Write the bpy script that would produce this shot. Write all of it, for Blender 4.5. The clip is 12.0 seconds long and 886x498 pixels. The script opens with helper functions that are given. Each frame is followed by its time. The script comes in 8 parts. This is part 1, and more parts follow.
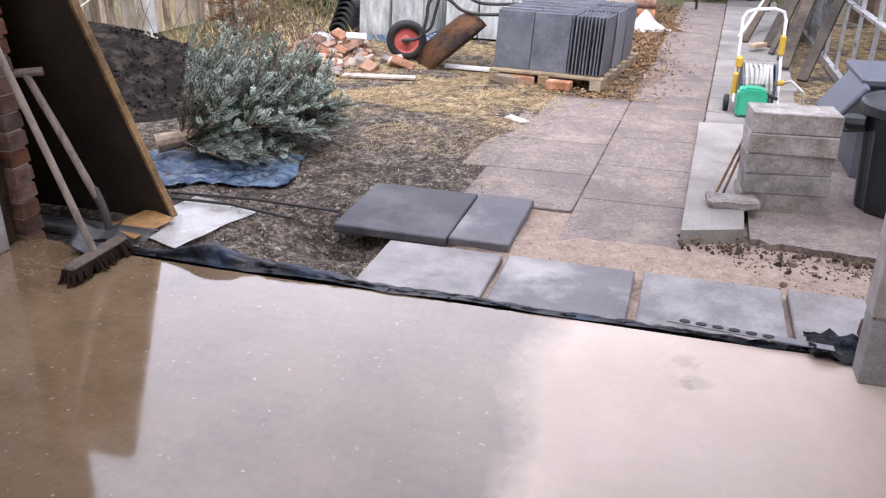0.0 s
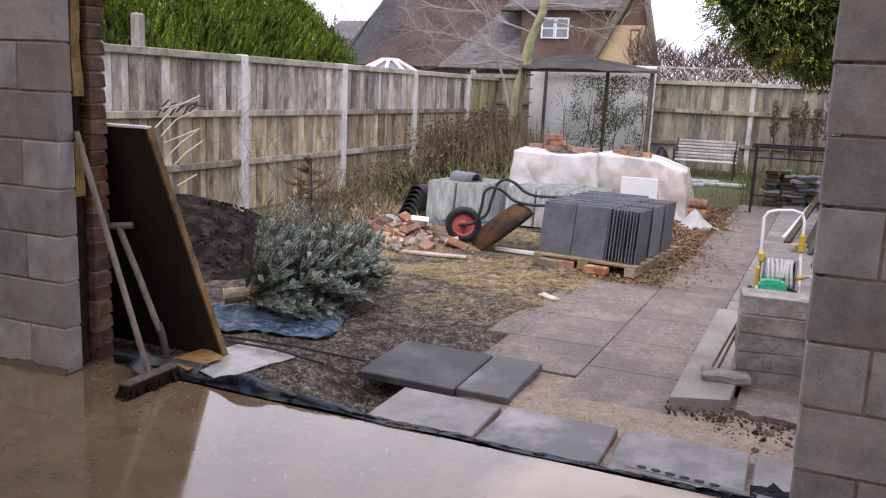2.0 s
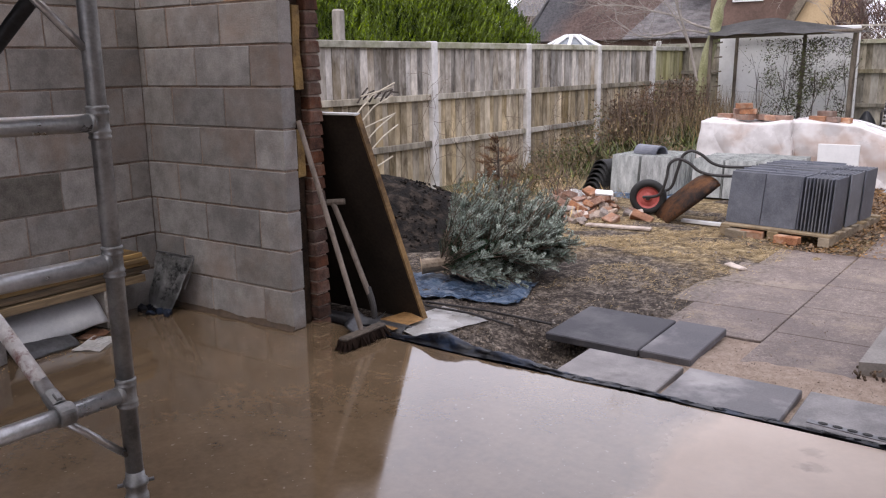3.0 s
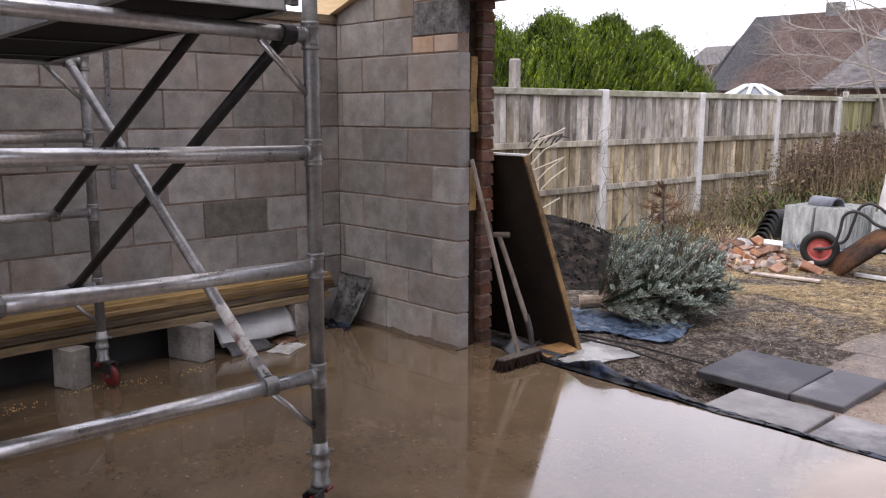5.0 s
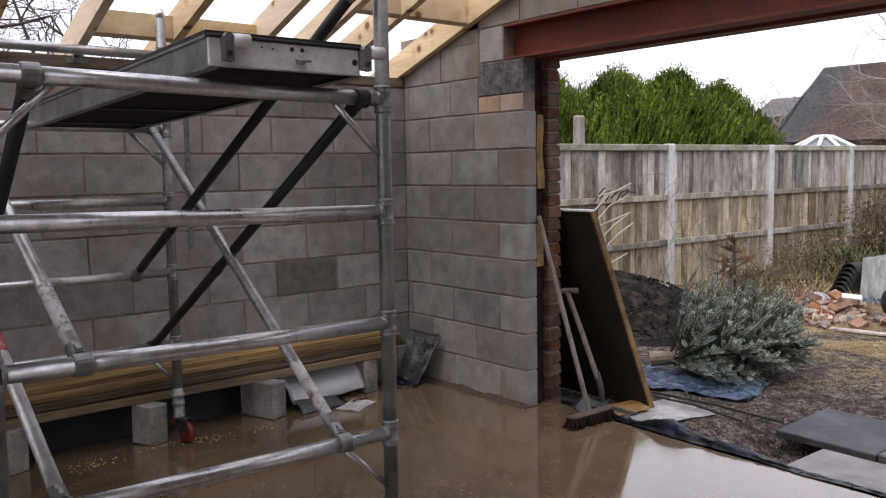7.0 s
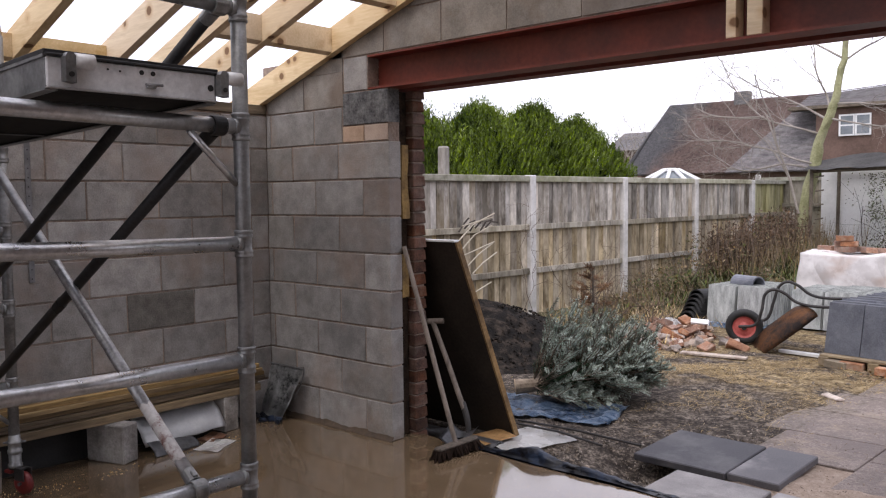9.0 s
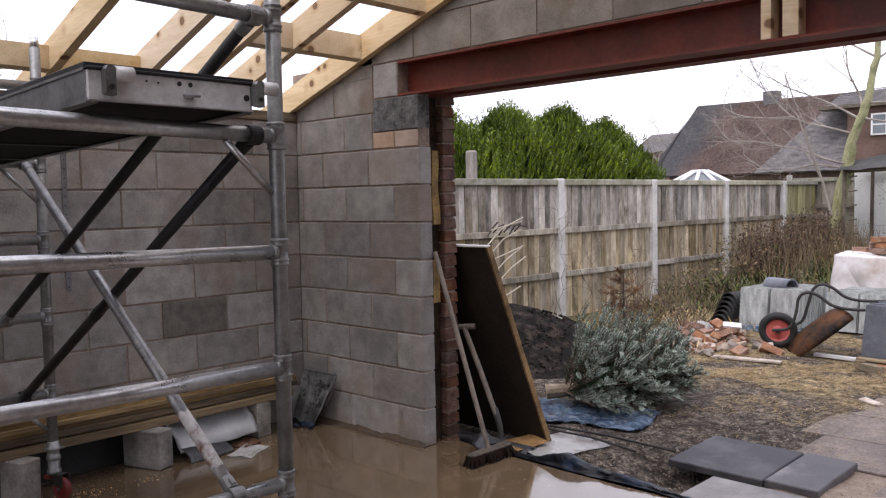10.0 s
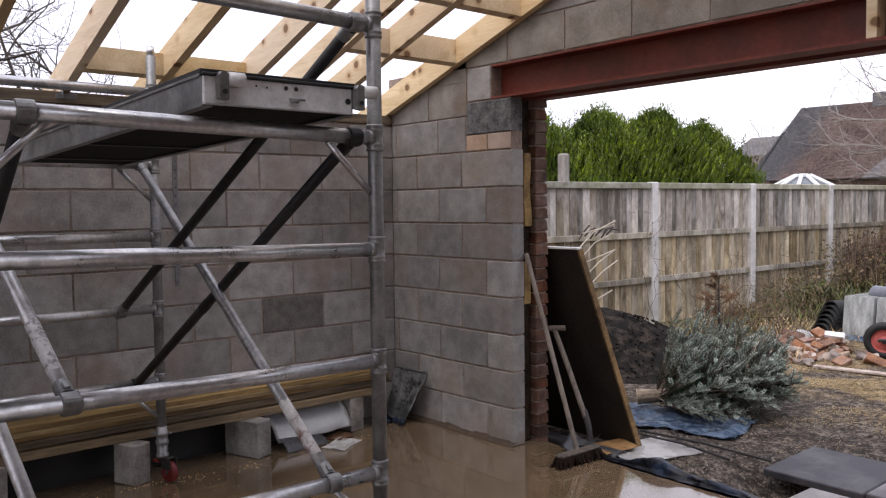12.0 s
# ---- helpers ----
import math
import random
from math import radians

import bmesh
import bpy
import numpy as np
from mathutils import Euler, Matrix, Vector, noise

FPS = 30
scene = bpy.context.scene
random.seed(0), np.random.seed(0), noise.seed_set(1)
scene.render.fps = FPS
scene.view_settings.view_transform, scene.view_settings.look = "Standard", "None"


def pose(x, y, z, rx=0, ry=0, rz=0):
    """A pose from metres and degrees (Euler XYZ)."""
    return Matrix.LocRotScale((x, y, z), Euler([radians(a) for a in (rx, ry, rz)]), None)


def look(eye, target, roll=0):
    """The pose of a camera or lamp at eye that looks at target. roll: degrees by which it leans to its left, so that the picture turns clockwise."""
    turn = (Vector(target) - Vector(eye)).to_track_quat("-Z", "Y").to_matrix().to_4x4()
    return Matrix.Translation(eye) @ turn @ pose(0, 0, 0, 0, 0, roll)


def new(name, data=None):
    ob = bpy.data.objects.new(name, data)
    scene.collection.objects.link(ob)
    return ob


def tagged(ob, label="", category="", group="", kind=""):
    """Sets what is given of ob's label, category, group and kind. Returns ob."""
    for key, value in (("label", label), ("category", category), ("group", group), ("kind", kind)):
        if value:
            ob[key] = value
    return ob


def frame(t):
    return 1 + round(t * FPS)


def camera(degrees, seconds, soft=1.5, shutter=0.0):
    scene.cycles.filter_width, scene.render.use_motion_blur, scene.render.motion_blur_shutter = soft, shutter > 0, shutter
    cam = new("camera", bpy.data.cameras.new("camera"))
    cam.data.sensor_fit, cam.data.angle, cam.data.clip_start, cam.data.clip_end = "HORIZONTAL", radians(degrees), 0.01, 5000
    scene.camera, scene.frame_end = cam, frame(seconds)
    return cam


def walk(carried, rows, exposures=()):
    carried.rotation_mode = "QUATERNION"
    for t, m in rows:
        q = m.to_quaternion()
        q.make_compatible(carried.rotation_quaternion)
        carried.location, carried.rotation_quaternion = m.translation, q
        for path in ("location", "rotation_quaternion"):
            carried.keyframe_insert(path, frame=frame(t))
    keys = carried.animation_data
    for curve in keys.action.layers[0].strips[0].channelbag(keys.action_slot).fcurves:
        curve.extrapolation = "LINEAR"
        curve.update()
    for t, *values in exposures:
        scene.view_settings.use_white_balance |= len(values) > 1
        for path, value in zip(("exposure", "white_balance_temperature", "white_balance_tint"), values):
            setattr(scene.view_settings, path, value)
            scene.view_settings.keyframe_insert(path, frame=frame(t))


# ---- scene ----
cam = camera(56.2, 12.0, soft=1.2)

PATH = [
    (0, (3.74, -2.49, 1.422), (3.267, -0.722, 0.616), 0.8),
    (0.5, (3.809, -2.664, 1.435), (3.208, -0.866, 0.799), 1.1),
    (1, (3.926, -2.807, 1.435), (3.31, -1.002, 0.835), 4.3),
    (1.5, (4.099, -2.866, 1.462), (3.416, -1.024, 1.086), 4.0),
    (2, (4.258, -2.904, 1.444), (3.536, -1.078, 1.065), 2.5),
    (2.5, (4.313, -3.054, 1.467), (3.396, -1.327, 1.048), -0.1),
    (4.5, (4.711, -3.453, 1.431), (3.332, -2.057, 1.043), 1.0),
    (5, (4.687, -3.485, 1.458), (3.262, -2.12, 1.13), 0.1),
    (5.5, (4.669, -3.511, 1.456), (3.123, -2.259, 1.252), 0.3),
    (6, (4.62, -3.532, 1.466), (2.907, -2.515, 1.283), -1.1),
    (6.5, (4.666, -3.539, 1.473), (2.934, -2.557, 1.29), -1.6),
    (7, (4.691, -3.518, 1.461), (3.151, -2.256, 1.27), -1.0),
    (7.5, (4.715, -3.505, 1.467), (3.333, -2.073, 1.271), -0.5),
    (9.5, (4.639, -3.47, 1.469), (3.319, -1.973, 1.351), -0.5),
    (10, (4.633, -3.489, 1.48), (3.266, -2.035, 1.363), -1.1),
    (10.5, (4.637, -3.528, 1.472), (3.184, -2.158, 1.367), -1.2),
    (11, (4.645, -3.546, 1.48), (3.137, -2.236, 1.372), -0.4),
    (11.5, (4.643, -3.54, 1.477), (3.126, -2.242, 1.369), -0.4),
    (12, (4.675, -3.542, 1.468), (3.157, -2.243, 1.363), -0.7),
]
walk(cam, [(t, look(eye, target, roll)) for t, eye, target, roll in PATH],
     exposures=[(0.0, 0.62, 6150, 15), (0.5, -0.04, 6250, 17), (1.0, -0.08, 6250, 17), (2.5, -0.08, 6350, 16), (4.3, 0.10, 6400, 15), (5.0, 0.12, 6400, 15), (5.5, 0.04, 6400, 14), (6.0, -0.20, 6400, 14), (7.5, -0.18, 6450, 14), (9.5, -0.16, 6400, 14), (12.0, -0.20, 6400, 14)])

# ---- world and light: a white overcast winter sky ----
world = bpy.data.worlds.new("overcast")
scene.world = world
world.use_nodes = True
wn = world.node_tree
wn.nodes.clear()
sky = wn.nodes.new("ShaderNodeTexSky")
sky.sky_type = "NISHITA"
sky.sun_disc = False
sky.sun_elevation, sky.sun_rotation = radians(61), radians(169)
sky.air_density, sky.dust_density, sky.ozone_density = 1.0, 5.0, 1.0
wmix = wn.nodes.new("ShaderNodeMix")
wmix.data_type = "RGBA"
wmix.inputs[0].default_value = 0.86
wdir = wn.nodes.new("ShaderNodeTexCoord")
wcloud = wn.nodes.new("ShaderNodeTexNoise")
wcloud.inputs["Scale"].default_value, wcloud.inputs["Detail"].default_value, wcloud.inputs["Roughness"].default_value = 2.6, 6.0, 0.55
wramp = wn.nodes.new("ShaderNodeValToRGB")
wramp.color_ramp.elements[0].position, wramp.color_ramp.elements[0].color = 0.34, (9.6, 9.7, 11.2, 1)
wramp.color_ramp.elements[1].position, wramp.color_ramp.elements[1].color = 0.62, (12.6, 12.5, 13.6, 1)
wn.links.new(wdir.outputs["Generated"], wcloud.inputs["Vector"])
wn.links.new(wcloud.outputs[0], wramp.inputs[0])
wn.links.new(wramp.outputs[0], wmix.inputs[7])
wbg = wn.nodes.new("ShaderNodeBackground")
wbg.inputs["Strength"].default_value = 0.17
wout = wn.nodes.new("ShaderNodeOutputWorld")
wn.links.new(sky.outputs[0], wmix.inputs[6])
wn.links.new(wmix.outputs[2], wbg.inputs["Color"])
wn.links.new(wbg.outputs[0], wout.inputs[0])

sun_data = bpy.data.lights.new("sun", "SUN")
sun_data.energy, sun_data.angle, sun_data.color = 1.5, radians(25), (1.0, 0.97, 0.93)
sun = new("sun", sun_data)
sun.matrix_world = look((0, 0, 20), (-1.5, 8.0, 5.0))

# ---- materials ----


def material(name):
    m = bpy.data.materials.new(name)
    m.use_nodes = True
    nt = m.node_tree
    return m, nt, nt.nodes["Principled BSDF"]


def put(nt, socket, value):
    if isinstance(value, bpy.types.NodeSocket):
        nt.links.new(value, socket)
    elif isinstance(value, (tuple, list)) and len(value) == 3 and socket.type == "RGBA":
        socket.default_value = (*value, 1)
    else:
        socket.default_value = value


def position(nt, obj=False):
    if obj:
        return nt.nodes.new("ShaderNodeTexCoord").outputs["Object"]
    return nt.nodes.new("ShaderNodeNewGeometry").outputs["Position"]


def scaled(nt, vec, s):
    n = nt.nodes.new("ShaderNodeVectorMath")
    n.operation = "MULTIPLY"
    put(nt, n.inputs[0], vec)
    n.inputs[1].default_value = s
    return n.outputs[0]


def shifted(nt, vec):
    """Moves the pattern by the object's random number, so that alike pieces differ."""
    r = nt.nodes.new("ShaderNodeObjectInfo").outputs["Random"]
    m = nt.nodes.new("ShaderNodeMath")
    m.operation = "MULTIPLY"
    put(nt, m.inputs[0], r)
    m.inputs[1].default_value = 37.0
    n = nt.nodes.new("ShaderNodeVectorMath")
    n.operation = "ADD"
    put(nt, n.inputs[0], vec)
    put(nt, n.inputs[1], m.outputs[0])
    return n.outputs[0]


def cloud(nt, vec, scale, detail=4.0, rough=0.6):
    n = nt.nodes.new("ShaderNodeTexNoise")
    put(nt, n.inputs["Vector"], vec)
    n.inputs["Scale"].default_value, n.inputs["Detail"].default_value, n.inputs["Roughness"].default_value = scale, detail, rough
    return n.outputs[0]


def math_node(nt, op, a, b=0.0, clamp=False):
    n = nt.nodes.new("ShaderNodeMath")
    n.operation, n.use_clamp = op, clamp
    put(nt, n.inputs[0], a)
    put(nt, n.inputs[1], b)
    return n.outputs[0]


def span(nt, value, a, b, lo=0.0, hi=1.0):
    n = nt.nodes.new("ShaderNodeMapRange")
    put(nt, n.inputs[0], value)
    for i, v in enumerate((a, b, lo, hi)):
        n.inputs[i + 1].default_value = v
    return n.outputs[0]


def ramp(nt, fac, stops):
    n = nt.nodes.new("ShaderNodeValToRGB")
    put(nt, n.inputs[0], fac)
    e = n.color_ramp.elements
    while len(e) < len(stops):
        e.new(0.5)
    for el, (p, c) in zip(e, stops):
        el.position, el.color = p, (*c, 1)
    return n.outputs[0]


def blend(nt, fac, a, b, mode="MIX"):
    n = nt.nodes.new("ShaderNodeMix")
    n.data_type, n.blend_type = "RGBA", mode
    put(nt, n.inputs[0], fac)
    put(nt, n.inputs[6], a)
    put(nt, n.inputs[7], b)
    return n.outputs[2]


def relief(nt, bsdf, height, strength, distance=0.01, chain=None):
    n = nt.nodes.new("ShaderNodeBump")
    n.inputs["Strength"].default_value, n.inputs["Distance"].default_value = strength, distance
    put(nt, n.inputs["Height"], height)
    if chain is not None:
        put(nt, n.inputs["Normal"], chain)
    put(nt, bsdf.inputs["Normal"], n.outputs[0])
    return n.outputs[0]


def surf(name, dark, light, big=2.0, fine=60.0, rough=(0.6, 0.9), bump=0.3, metal=0.0, rand=0.0, stretch=None, obj=False, stain=None, stain_amount=0.5, stain_scale=1.3, spec=0.5, depth=0.004, island=0.0):
    """A two-scale surface: large cloudy tone, fine grain, optional stain, optional change from piece to piece."""
    m, nt, b = material(name)
    vec = position(nt, obj)
    if rand:
        vec = shifted(nt, vec)
    if stretch:
        vec = scaled(nt, vec, stretch)
    n1, n2 = cloud(nt, vec, big, 5), cloud(nt, vec, fine, 3, 0.7)
    f = math_node(nt, "ADD", math_node(nt, "MULTIPLY", n1, 0.65), math_node(nt, "MULTIPLY", n2, 0.35))
    col = ramp(nt, span(nt, f, 0.37, 0.63), [(0, dark), (1, light)])
    if stain:
        s = span(nt, cloud(nt, vec, stain_scale, 6, 0.65), 0.5, 0.66, 0, stain_amount)
        col = blend(nt, s, col, stain)
    if rand or island:
        if island:
            r = nt.nodes.new("ShaderNodeNewGeometry").outputs["Random Per Island"]
        else:
            r = nt.nodes.new("ShaderNodeObjectInfo").outputs["Random"]
        h = nt.nodes.new("ShaderNodeHueSaturation")
        put(nt, h.inputs["Color"], col)
        k = island or rand
        put(nt, h.inputs["Value"], span(nt, r, 0, 1, 1 - k, 1 + k))
        put(nt, h.inputs["Saturation"], span(nt, math_node(nt, "FRACT", math_node(nt, "MULTIPLY", r, 7.31)), 0, 1, 0.75, 1.25))
        col = h.outputs[0]
    put(nt, b.inputs["Base Color"], col)
    put(nt, b.inputs["Roughness"], span(nt, n1, 0.3, 0.7, rough[0], rough[1]))
    b.inputs["Metallic"].default_value = metal
    b.inputs["Specular IOR Level"].default_value = spec
    if bump:
        relief(nt, b, f, bump, depth)
    return m


M_BLOCK = surf("grey_block", (0.205, 0.196, 0.186), (0.362, 0.346, 0.328), 9, 110, (0.8, 0.98), 0.9, rand=0.22, stain=(0.285, 0.212, 0.168), stain_amount=0.55, stain_scale=1.5, spec=0.25, depth=0.008)
M_GABLE = surf("stained_block", (0.165, 0.150, 0.132), (0.315, 0.290, 0.258), 5, 110, (0.85, 0.98), 0.8, rand=0.15, stain=(0.15, 0.105, 0.075), stain_amount=0.6, stain_scale=2.2, spec=0.2, depth=0.007)
M_BLOCKDARK = surf("dark_block", (0.105, 0.098, 0.086), (0.19, 0.178, 0.16), 15, 120, (0.85, 0.98), 0.8, spec=0.2, depth=0.007)
M_PAD = surf("padstone", (0.018, 0.018, 0.02), (0.20, 0.20, 0.20), 14, 70, (0.6, 0.9), 0.8)
M_MORTAR = surf("mortar", (0.135, 0.098, 0.078), (0.40, 0.315, 0.258), 3.0, 60, (0.9, 1.0), 1.0, spec=0.2, depth=0.012, stain=(0.29, 0.275, 0.255), stain_amount=0.7, stain_scale=2.3)
M_BRICK = surf("red_brick", (0.045, 0.026, 0.02), (0.16, 0.078, 0.052), 9, 90, (0.85, 0.95), 1.0, rand=0.3, stain=(0.20, 0.15, 0.12), stain_amount=0.6, stain_scale=7, spec=0.2, depth=0.012)
M_PALEBRICK = surf("pale_brick", (0.33, 0.24, 0.18), (0.47, 0.36, 0.28), 9, 90, (0.8, 0.95), 0.5, rand=0.1)
M_INSUL = surf("yellow_insulation", (0.12, 0.07, 0.022), (0.31, 0.20, 0.068), 9, 60, (0.8, 0.95), 1.0, depth=0.02)
# Near-black brown: the shade inside the cavity, put into a colour.
M_CAVITY = surf("cavity_shade", (0.012, 0.009, 0.007), (0.055, 0.036, 0.024), 9, 60, (0.9, 1.0), 0.8, depth=0.012, spec=0.1)
M_OXIDE = surf("red_oxide_steel", (0.115, 0.019, 0.011), (0.23, 0.047, 0.026), 2, 40, (0.45, 0.65), 0.15, stain=(0.045, 0.015, 0.012), stain_amount=0.55, stain_scale=1.6)
M_PINE = surf("new_pine", (0.56, 0.40, 0.21), (0.80, 0.64, 0.41), 2, 14, (0.6, 0.8), 0.2, rand=0.07, stretch=(0.6, 6.0, 6.0), stain=(0.42, 0.25, 0.11), stain_amount=0.3, stain_scale=1.0)
def knotted(mat):
    """Dark resinous knots with a tan halo set into a timber surface."""
    nt = mat.node_tree
    b = [n for n in nt.nodes if n.type == "BSDF_PRINCIPLED"][0]
    col = b.inputs["Base Color"].links[0].from_socket
    cell = nt.nodes.new("ShaderNodeTexVoronoi")
    cell.inputs["Scale"].default_value = 7.0
    put(nt, cell.inputs["Vector"], shifted(nt, position(nt)))
    gap = math_node(nt, "ADD", cell.outputs["Distance"], math_node(nt, "MULTIPLY", math_node(nt, "SUBTRACT", cloud(nt, position(nt), 60, 2, 0.5), 0.5), 0.05))
    col = blend(nt, span(nt, gap, 0.34, 0.16, 0, 0.55), col, (0.46, 0.26, 0.10))
    col = blend(nt, span(nt, gap, 0.19, 0.14, 0, 0.9), col, (0.16, 0.075, 0.03))
    put(nt, b.inputs["Base Color"], col)
    return mat


knotted(M_PINE)
M_PINEY = surf("treated_timber", (0.060, 0.037, 0.017), (0.38, 0.27, 0.14), 2.5, 16, (0.5, 0.8), 0.5, rand=0.5, stretch=(6.0, 0.5, 6.0), stain=(0.035, 0.021, 0.012), stain_amount=0.75, stain_scale=2)
M_ALU = surf("scuffed_aluminium", (0.44, 0.445, 0.455), (0.80, 0.80, 0.81), 9, 60, (0.24, 0.42), 0.3, metal=0.88, stain=(0.24, 0.235, 0.23), stain_amount=0.65, stain_scale=9)
M_ALUDULL = surf("dull_aluminium", (0.17, 0.172, 0.172), (0.37, 0.373, 0.372), 8, 60, (0.38, 0.58), 0.3, metal=0.75, stain=(0.46, 0.46, 0.45), stain_amount=0.4, stain_scale=12)
M_DARKSTEEL = surf("dark_brace", (0.012, 0.012, 0.013), (0.04, 0.04, 0.042), 6, 60, (0.45, 0.65), 0.2, metal=0.3)
M_REDPLASTIC = surf("red_plastic", (0.09, 0.008, 0.008), (0.20, 0.022, 0.02), 9, 60, (0.35, 0.5), 0.05)
M_RUBBER = surf("black_rubber", (0.008, 0.008, 0.008), (0.028, 0.027, 0.026), 9, 80, (0.6, 0.85), 0.2)
M_WHITEPL = surf("white_plastic", (0.62, 0.63, 0.64), (0.80, 0.80, 0.80), 5, 60, (0.3, 0.5), 0.1)
M_GREYSLAB = surf("grey_paving", (0.155, 0.143, 0.14), (0.335, 0.312, 0.302), 5, 130, (0.5, 0.75), 0.5, rand=0.09, stain=(0.10, 0.092, 0.092), stain_amount=0.75, stain_scale=2.4, depth=0.006)
M_DARKSLAB = surf("dark_paving", (0.036, 0.035, 0.041), (0.088, 0.086, 0.094), 5, 130, (0.55, 0.8), 0.4, spec=0.4, stain=(0.155, 0.148, 0.15), stain_amount=0.6, stain_scale=2.0, depth=0.005)
M_HALFDRY = surf("half_dry_paving", (0.07, 0.067, 0.074), (0.15, 0.143, 0.15), 5, 130, (0.5, 0.75), 0.4, spec=0.4, stain=(0.31, 0.295, 0.29), stain_amount=0.9, stain_scale=1.5, depth=0.005)
M_FLAG = surf("pale_flag", (0.165, 0.15, 0.135), (0.34, 0.318, 0.29), 2.5, 70, (0.55, 0.85), 0.6, rand=0.14, stain=(0.12, 0.10, 0.085), stain_amount=0.6)
M_STACK = surf("concrete_block_pale", (0.17, 0.152, 0.133), (0.42, 0.392, 0.356), 9, 70, (0.8, 0.95), 1.0, rand=0.16, stain=(0.14, 0.118, 0.096), stain_amount=0.5, stain_scale=5, depth=0.012)
M_SLATE = surf("slate_tile", (0.070, 0.075, 0.091), (0.165, 0.173, 0.200), 3, 90, (0.35, 0.6), 0.3, rand=0.18, stain=(0.24, 0.24, 0.25), stain_amount=0.25, stain_scale=14)
M_FENCE = surf("weathered_fence", (0.11, 0.095, 0.076), (0.66, 0.61, 0.54), 1.3, 9, (0.8, 0.95), 0.6, rand=0.40, stretch=(1.5, 1.5, 0.6), stain=(0.19, 0.145, 0.085), stain_amount=0.65, stain_scale=1.1, spec=0.2)
M_FENCEOLD = surf("old_fence", (0.13, 0.115, 0.088), (0.46, 0.42, 0.345), 1.6, 11, (0.8, 0.95), 0.5, rand=0.28, stretch=(2.2, 2.2, 0.55), stain=(0.17, 0.155, 0.085), stain_amount=0.55, stain_scale=1.2, spec=0.2)
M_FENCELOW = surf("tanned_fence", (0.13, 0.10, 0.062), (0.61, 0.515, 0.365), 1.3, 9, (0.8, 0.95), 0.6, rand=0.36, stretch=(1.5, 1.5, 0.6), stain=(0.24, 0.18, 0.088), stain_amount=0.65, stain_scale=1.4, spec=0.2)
M_CAPPING = surf("mossy_capping", (0.22, 0.21, 0.155), (0.54, 0.52, 0.43), 2.2, 14, (0.8, 0.95), 0.5, rand=0.14, stain=(0.17, 0.19, 0.07), stain_amount=0.5, stain_scale=2.5, spec=0.2)
M_POST = surf("concrete_post", (0.46, 0.445, 0.42), (0.72, 0.70, 0.67), 4, 80, (0.8, 0.95), 0.4, rand=0.06, stain=(0.27, 0.25, 0.20), stain_amount=0.4, stain_scale=5)
M_BOARD = surf("dark_board", (0.017, 0.013, 0.010), (0.047, 0.036, 0.028), 2.5, 50, (0.65, 0.85), 0.2, spec=0.25, stain=(0.07, 0.054, 0.041), stain_amount=0.4)
M_BOARDEDGE = surf("board_edge", (0.10, 0.055, 0.02), (0.34, 0.21, 0.085), 5, 40, (0.7, 0.9), 0.4, stain=(0.05, 0.03, 0.015), stain_amount=0.6, stain_scale=6)
M_HANDLE = surf("ash_handle", (0.10, 0.079, 0.063), (0.27, 0.222, 0.183), 6, 30, (0.6, 0.85), 0.2, stretch=(4, 4, 0.6), stain=(0.065, 0.052, 0.043), stain_amount=0.6)
M_GREYMETAL = surf("grey_metal", (0.12, 0.12, 0.125), (0.26, 0.26, 0.27), 6, 50, (0.4, 0.6), 0.2, metal=0.7)
M_BRISTLE = surf("brown_bristle", (0.008, 0.005, 0.004), (0.03, 0.019, 0.014), 30, 200, (0.9, 1.0), 0.6, spec=0.1)
M_OSB = surf("osb_board", (0.20, 0.10, 0.03), (0.46, 0.27, 0.11), 14, 40, (0.6, 0.9), 0.4)
M_SHEET = surf("wet_white_sheet", (0.64, 0.63, 0.61), (0.86, 0.85, 0.83), 3, 60, (0.12, 0.35), 0.4, stain=(0.44, 0.37, 0.29), stain_amount=0.4, stain_scale=5)
M_DPM = surf("black_membrane", (0.0015, 0.0015, 0.003), (0.007, 0.008, 0.012), 5, 40, (0.22, 0.48), 0.7, stain=(0.03, 0.055, 0.11), stain_amount=0.5, stain_scale=5.0, depth=0.014, spec=0.35)
M_TARP = surf("blue_tarp", (0.018, 0.045, 0.10), (0.25, 0.35, 0.49), 7, 50, (0.15, 0.35), 0.9, stain=(0.52, 0.58, 0.66), stain_amount=0.6, stain_scale=11, depth=0.018)
M_BLACKPL = surf("black_bin_plastic", (0.010, 0.011, 0.014), (0.030, 0.032, 0.038), 4, 60, (0.35, 0.55), 0.15)
M_GREYPL = surf("grey_bin_plastic", (0.055, 0.062, 0.08), (0.11, 0.12, 0.15), 4, 60, (0.4, 0.6), 0.15)
M_GREEN = surf("green_plastic", (0.02, 0.30, 0.17), (0.06, 0.46, 0.27), 5, 50, (0.35, 0.55), 0.05)
M_YELLOW = surf("yellow_plastic", (0.45, 0.28, 0.02), (0.65, 0.43, 0.05), 8, 50, (0.4, 0.6), 0.05)
M_HOSE = surf("grey_hose", (0.32, 0.32, 0.30), (0.50, 0.50, 0.47), 9, 40, (0.45, 0.65), 0.1)
M_RUST = surf("rusty_tray", (0.030, 0.019, 0.014), (0.24, 0.105, 0.04), 5, 40, (0.5, 0.85), 0.5, stain=(0.012, 0.012, 0.013), stain_amount=0.9, stain_scale=3)
